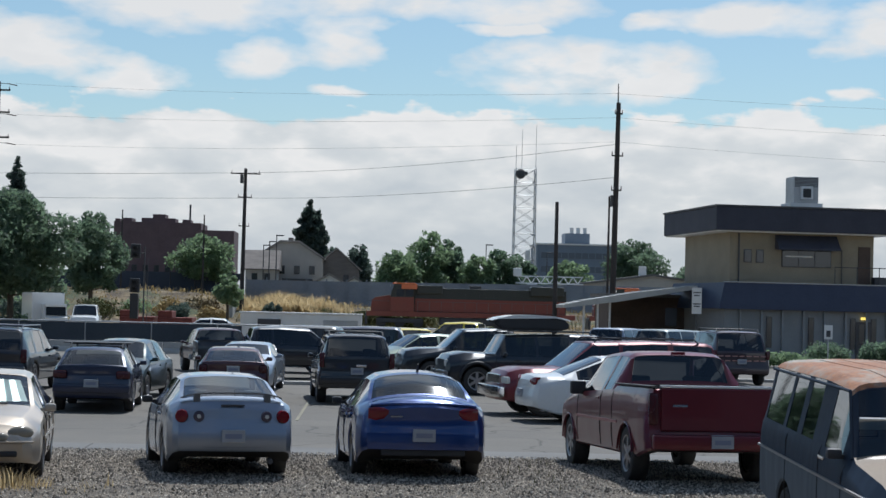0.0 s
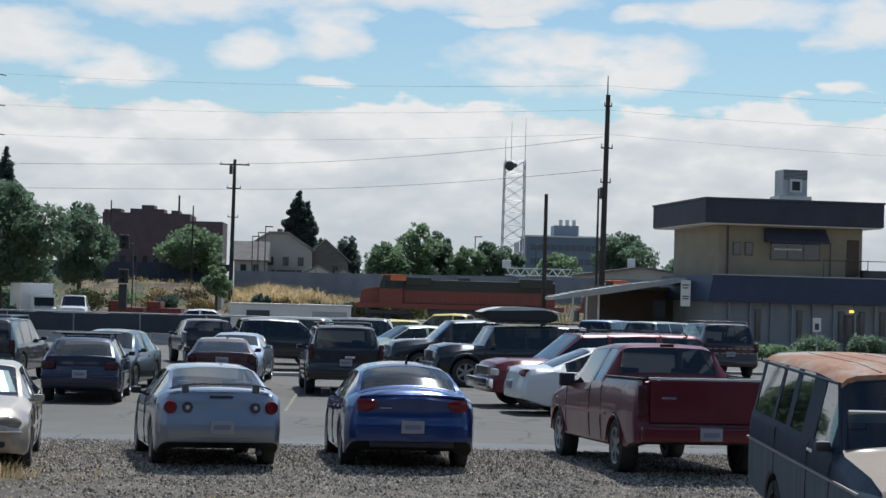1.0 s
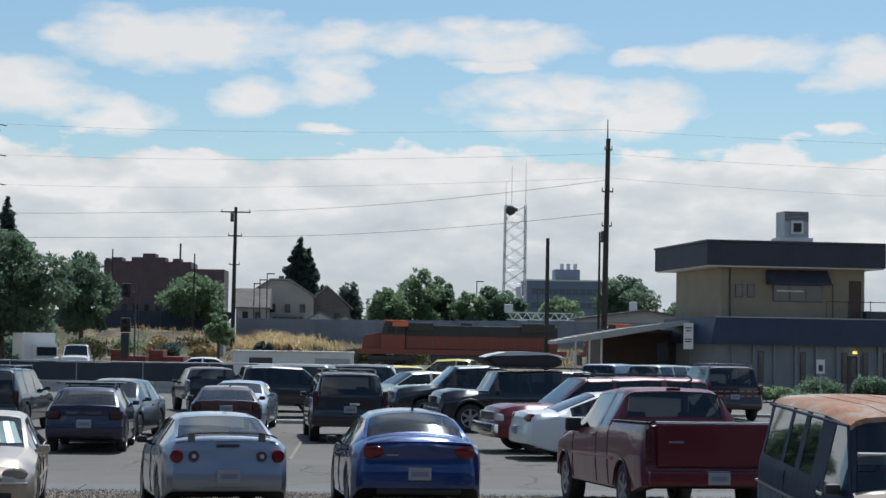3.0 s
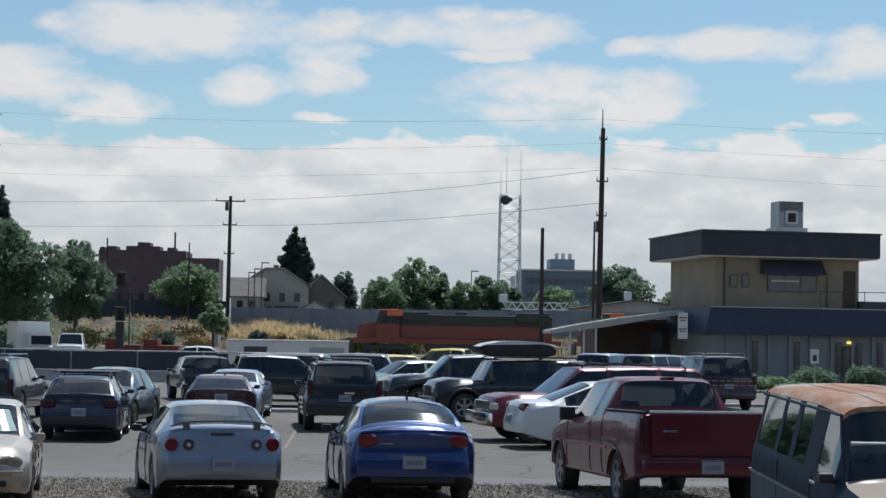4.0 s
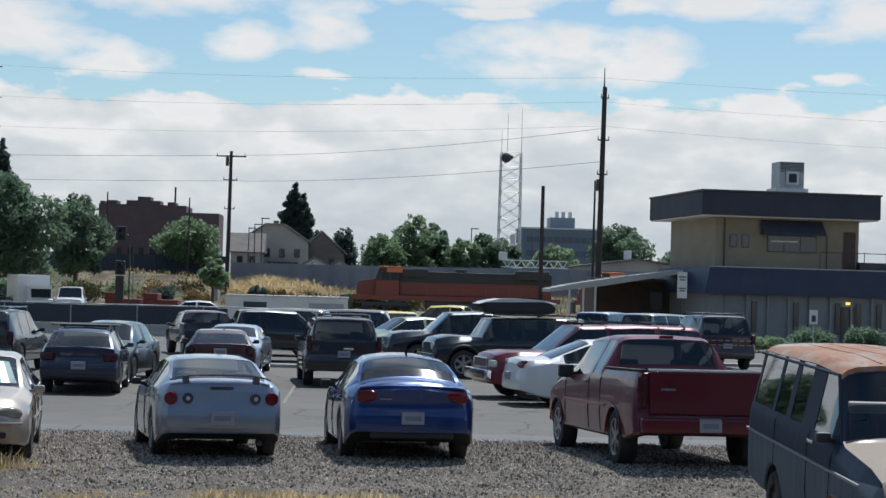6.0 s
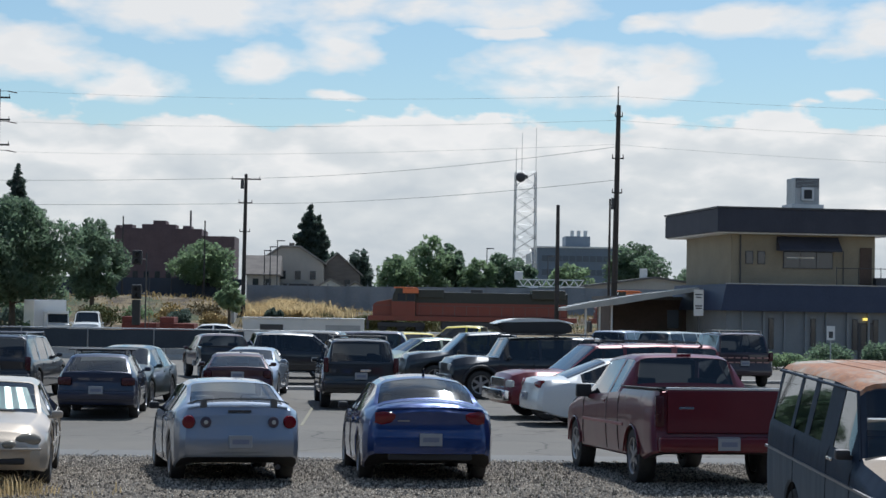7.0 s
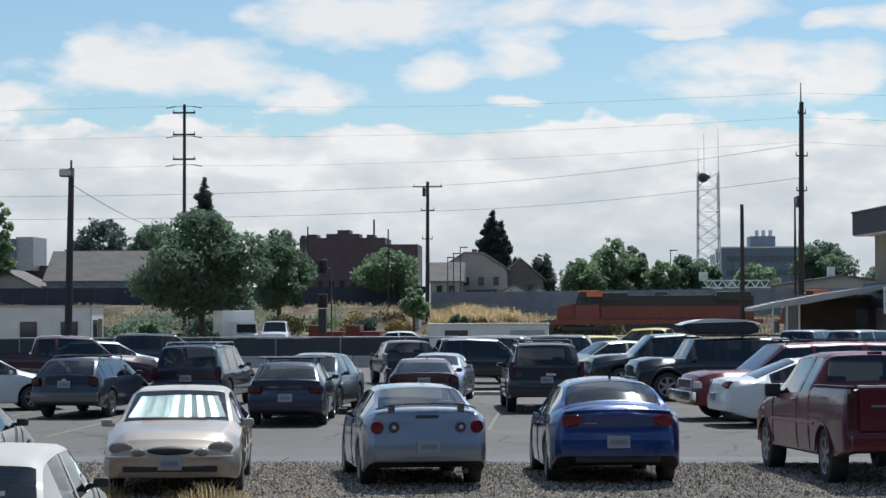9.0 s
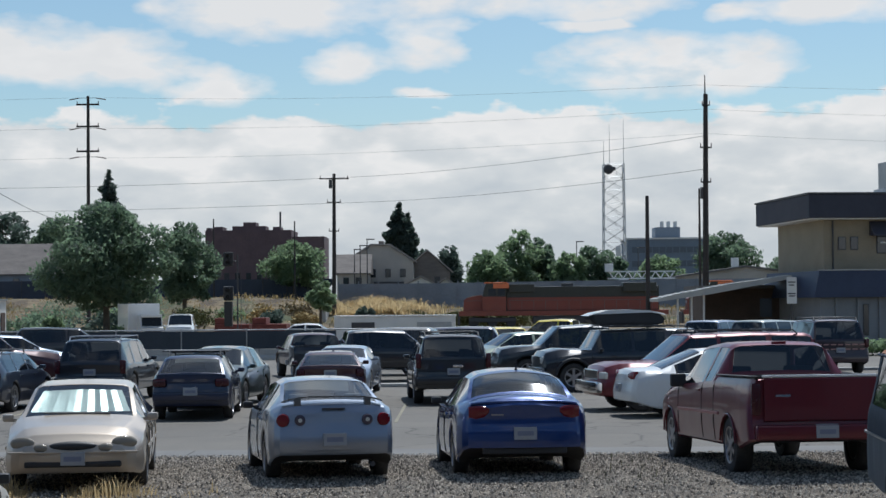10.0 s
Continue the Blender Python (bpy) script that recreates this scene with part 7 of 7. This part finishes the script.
def beyond():
    b = thing("brick_building", "large dark red brick building with a stepped roofline", "building", pose(0, 400, 0))
    part("wall", boxed(-54, -36, 0, 15, 0, 18.0), BRICK, b)
    part("lower_wing", boxed(-36, -29.2, 0.5, 14, 0, 16.6), BRICK, b)
    for x0, x1, h in ((-48.5, -41.5, 0.9), (-46.2, -43.6, 1.7), (-52.6, -50.5, 0.8), (-40.0, -38.4, 0.7), (-53.9, -53.0, 0.6)):
        part("parapet", boxed(x0, x1, 1 + 0.3 * h, 8 - 0.3 * h, 18.0, 18.0 + h), BRICK, b)
    for x, t in ((-38.5, 5.4),):
        part("flue", rod(bmesh.new(), (x, 2, 16), (x, 2, 16.5 + t), 0.2), STEEL_DARK, b)
    windows_on(b, -53, -37, 7, 3, 10, 2, 0, 1.1, 1.7)
    o = thing("office_block", "distant blue-grey office block with rooftop plant", "building", pose(0, 500, 0))
    part("wall", boxed(42.5, 66, 0, 20, 0, 18.6), BLUE_GREY, o)
    part("penthouse", boxed(50.0, 56.5, 3, 12, 18.6, 21.8), BLUE_GREY, o)
    part("parapet", boxed(42.2, 66.3, -0.3, 20.3, 18.6, 19.0), WHITE_METAL, o)
    for x in (51.5, 53.2, 55.0):
        part("rooftop_unit", boxed(x, x + 0.9, 5, 6, 21.8, 23.4), WHITE_METAL, o)
    for k in range(4):
        bandw = part("window", boxed(43.5, 65, -0.1, -0.02, 4.2 + 3.6 * k, 5.9 + 3.6 * k), BLUE_GREY, o)
        for i in range(12):
            part("pane", boxed(43.6 + 1.78 * i, 45.2 + 1.78 * i, -0.14, -0.105, 4.3 + 3.6 * k, 5.8 + 3.6 * k), plain("far_glass", (0.085, 0.115, 0.15), 0.3), bandw)
    house("stucco house with a clipped gable roof behind the wall", -11.8, 270, 1.5, 9.2, 10, 6.9, 2.2, STUCCO, SHINGLE_PALE, "clip", 4)
    house("pale house wing with shingled roof", -15.3, 262, 1.5, 4.2, 8, 5.2, 2.6, STUCCO, SHINGLE, "y", 2)
    house("house with a dark shingled gable", -5.3, 275, 1.5, 6.4, 8, 5.5, 2.9, SHINGLE, SHINGLE_PALE, "x", 2)
    house("low white shed behind the wall", -6.0, 262, 1.5, 3.4, 4, 3.6, 0.9, WHITE_METAL, SHINGLE_PALE, "x", 1)
    house("small white shed behind the wall", -2.6, 262, 1.5, 2.6, 4, 3.3, 0.9, WHITE_METAL, SHINGLE_PALE, "x", 1)
    house("grey house with a long hipped shingle roof", -58.0, 241, 3.6, 14.0, 10, 3.0, 3.9, surface("blue_grey_siding", (0.20, 0.23, 0.27), (0.28, 0.31, 0.35), 0.6, 0.85, grain=8), SHINGLE, "y", 4)
    house("white gabled cottage at the edge of view", -70.5, 241, 3.0, 9.0, 9, 2.6, 2.2, STUCCO, SHINGLE, "x", 2)
    house("pale garage beside the grey house", -47.5, 244, 3.0, 6.0, 8, 3.4, 3.2, STUCCO, SHINGLE_PALE, "y", 2)
    g = thing("apartment_block", "grey flat-roofed apartment block with balconies", "building", pose(0, 280, 0))
    part("wall", boxed(-92, -80.2, 0, 12, 0, 13.5), BLUE_GREY, g)
    part("balcony", boxed(-80.2, -77.6, 0.5, 8, 8.8, 13.8), GALV, g)
    windows_on(g, -91, -81, 4, 4, 13, 3, 0, 1.3, 1.5)
    part("low_wing", boxed(-80, -62, 4, 12, 0, 9.6), BRICK, g)
    l = thing("low_warehouse", "long low white warehouse with shallow gable roof", "building", pose(0, 246, 1.5))
    part("wall", boxed(24.5, 48, 0, 14, 0, 3.6), STUCCO, l)
    part("roof", prism(bmesh.new(), [(24.0, 3.55), (36.0, 5.2), (48.5, 3.55), (48.5, 3.75), (36.0, 5.45), (24.0, 3.75)], -0.5, 14.5), ROOFING, l)
    part("gable", prism(bmesh.new(), [(24.5, 3.6), (48, 3.6), (36, 5.2)], 0, 14), STUCCO, l)
    part("roof_unit", boxed(34.6, 35.5, 3, 4, 5.2, 6.5, bevel=0.05), WHITE_METAL, l)
    windows_on(l, 27, 46, 5, 1.2, 3.2, 1, 0, 2.2, 0.9)
    # bucket truck behind the wall
    t = thing("boom_truck", "white lattice boom of a utility truck over the wall", "truck", pose(19.5, 236, 1.5))
    part("truck_body", boxed(-1.5, 6.2, -1.1, 1.1, 0.6, 2.6, bevel=0.1), P_WHITE, t)
    for k in range(4):
        part("wheel", lathe(bmesh.new(), [(0.001, -0.12), (0.45, -0.12), (0.48, 0.12), (0.001, 0.12)], 16), RUBBER, t, at=pose((-0.6, 5.0)[k % 2], (-1.0, 1.0)[k // 2], 0.48, 0, 0, 90))
    for z in (3.7, 4.55):
        part("boom_chord", boxed(-2.0, 6.3, -0.5, -0.38, z, z + 0.14), WHITE_METAL, t)
    for i in range(14):
        x = -1.8 + 0.57 * i
        part("boom_lattice", rod(bmesh.new(), (x, -0.44, 3.75 if i % 2 else 4.6), (x + 0.57, -0.44, 4.6 if i % 2 else 3.75), 0.07, seg=5), WHITE_METAL, t)
    part("turret", boxed(-0.6, 0.6, -0.6, 0.6, 2.6, 3.75, bevel=0.08), P_WHITE, t)
    part("boom_tip", boxed(-2.3, -1.3, -0.7, 0.2, 4.6, 5.6, bevel=0.1), WHITE_METAL, t)
    # white office hut
    h = thing("office_hut", "long low white portable office hut with dark windows", "building", pose(0, 110, -0.15))
    part("wall", boxed(-46, -27.0, 0, 2.9, 0.2, 2.95), WHITE_METAL, h)
    part("skirting", boxed(-45.9, -27.05, 0.05, 2.85, 0.0, 0.198), STEEL_DARK, h)
    part("roof", boxed(-46.1, -26.9, -0.1, 3.0, 2.95, 3.05), GALV, h)
    for x in (-38.0, -34.0, -31.2, -28.8):
        w = part("window", boxed(x, x + 1.0, -0.05, -0.006, 1.1, 2.1), STEEL_DARK, h)
        part("pane", boxed(x + 0.06, x + 0.94, -0.07, -0.054, 1.16, 2.04), PANE, w)
    ew = part("window", boxed(-26.994, -26.95, 0.35, 1.25, 1.1, 2.2), STEEL_DARK, h)
    part("pane", boxed(-26.946, -26.93, 0.42, 1.18, 1.18, 2.12), PANE, ew)
    part("door", boxed(-26.994, -26.95, 1.6, 2.5, 0.25, 2.25), BROWN_SIDING, h)
    part("corner_trim", boxed(-27.06, -26.99, -0.02, -0.004, 0.2, 2.95), GALV, h)
    # box truck, pickup and white car behind the fence
    bt = thing("box_truck", "white box truck facing the lot behind the fence", "truck", pose(-19.4, 118, -0.15, 0, 0, 20))
    part("cargo_box", boxed(-1.05, 0.95, 1.5, 5.2, 0.7, 2.72, bevel=0.06), P_WHITE, bt)
    part("cab", prism(bmesh.new(), [(0.0, 0.5), (1.6, 0.5), (1.6, 2.0), (0.45, 2.0), (0.30, 1.30), (0.0, 1.2)], -0.68, 0.68, axis="x"), P_WHITE, bt, at=pose(0.2, 0, 0))
    part("visor", boxed(-0.66, 0.66, 0.25, 0.5, 1.86, 2.04, bevel=0.03), P_WHITE, bt, at=pose(0.2, 0, 0))
    part("windscreen", prism(bmesh.new(), [(0.28, 1.34), (0.40, 1.90), (0.37, 1.90), (0.25, 1.34)], -0.60, 0.60, axis="x"), DARK_PANE, bt, at=pose(0.2, 0, 0))
    part("grille", boxed(-0.3, 0.7, -0.04, 0.0, 0.7, 1.05), BLACK, bt)
    for k in range(4):
        part("wheel", lathe(bmesh.new(), [(0.001, -0.12), (0.40, -0.12), (0.42, 0.12), (0.001, 0.12)], 16), RUBBER, bt, at=pose((-0.5, 0.8)[k % 2], (0.8, 4.4)[k // 2], 0.42, 0, 0, 0))
    t2 = tall_car(5.2, 1.85, 2.05, 3.2, 0.9, 0.38, cowl=1.35, nose=1.25, belt=1.25)
    vehicle("passenger_van", "white work van facing the lot behind the fence", "van", pose(-17.75, 120, -0.15, 0, 0, 186), t2, P_WHITE, seats=False)
    t3 = low_car(4.6, 1.75, 1.5, 2.65, 0.95, 0.31)
    vehicle("sedan", "white sedan parked behind the screened fence", "car", pose(-9.4, 110, -0.15, 0, 0, 90), t3, P_WHITE, seats=False)
    # low white trailer
    tr = thing("trailer", "long low white trailer with dark panels behind the fence", "trailer", pose(-6.8, 100, -0.15))
    part("box", boxed(0, 6.3, 0, 2.3, 0.5, 1.92, bevel=0.04), WHITE_METAL, tr)
    part("panel", boxed(0.9, 2.1, -0.025, -0.002, 1.05, 1.62), STEEL_DARK, tr)
    part("panel", boxed(4.3, 6.1, -0.025, -0.002, 0.9, 1.62), GALV, tr)
    part("roof_lip", boxed(-0.05, 6.35, -0.05, 2.35, 1.92, 1.98), WHITE_METAL, tr)
    for k in range(4):
        part("wheel", lathe(bmesh.new(), [(0.001, -0.12), (0.36, -0.12), (0.38, 0.12), (0.001, 0.12)], 16), RUBBER, tr, at=pose((2.6, 3.5)[k % 2], (0.2, 2.1)[k // 2], 0.38, 0, 0, 90))
    part("hitch", rod(bmesh.new(), (6.3, 1.1, 0.6), (7.4, 1.1, 0.5), 0.06), STEEL_DARK, tr)
    # roof box carried behind the rows
    rb = thing("roof_box", "black roof box with a pale lid edge on the black vehicle", "roof box", pose(4.45, 53.4, 1.79, 0, 0, 99))
    bm = bmesh.new()
    prism(bm, [(-1.05, 0.10), (-0.85, 0.0), (0.9, 0.0), (1.15, 0.20), (0.95, 0.33), (-0.6, 0.36), (-0.95, 0.28)], -0.42, 0.42, axis="x")
    bmesh.ops.bevel(bm, geom=bm.edges[:], offset=0.05, segments=2, affect="EDGES")
    part("shell", bm, BLACK, rb, smooth=40)
    lid = prism(bmesh.new(), [(-1.06, 0.27), (-0.97, 0.32), (-0.6, 0.40), (0.0, 0.43), (0.6, 0.41), (1.0, 0.34), (1.18, 0.26), (0.95, 0.30), (-0.6, 0.345)], -0.44, 0.44, axis="x")
    bmesh.ops.bevel(lid, geom=[e for e in lid.edges if abs(e.verts[0].co.x - e.verts[1].co.x) < 0.01 and min(v.co.z for v in e.verts) > 0.315], offset=0.03, segments=3, affect="EDGES")
    part("lid", lid, P_WHITE, rb, "pale rounded lid", smooth=50)
    # unseen wall added behind the viewer: blocks sky light and tints reflections blue
    d = thing("sky_block_wall", "unseen slate blue wall added behind the viewer to block sky light", "wall", pose(0, -9, -0.6), kind="structure")
    part("wall", boxed(-45, 45, -0.4, 0, 0, 12.0), surface("sky_block_slate_blue", (0.045, 0.065, 0.10), (0.08, 0.11, 0.16), 0.8, 0.8, grain=10), d)
    part("sky_block_top", boxed(-45, 45, 0.0, 2.2, 11.6, 12.0), ROOFING, d)


# ---- the place ----
grounds()
boundaries()
office()
railway()
utilities()
beyond()
trees()
weeds()
silver_coupe()
blue_sedan()
red_pickup()
champagne_sedan()
rusty_van()
white_hatchback()
white_sedan_near()
lot_vehicles()
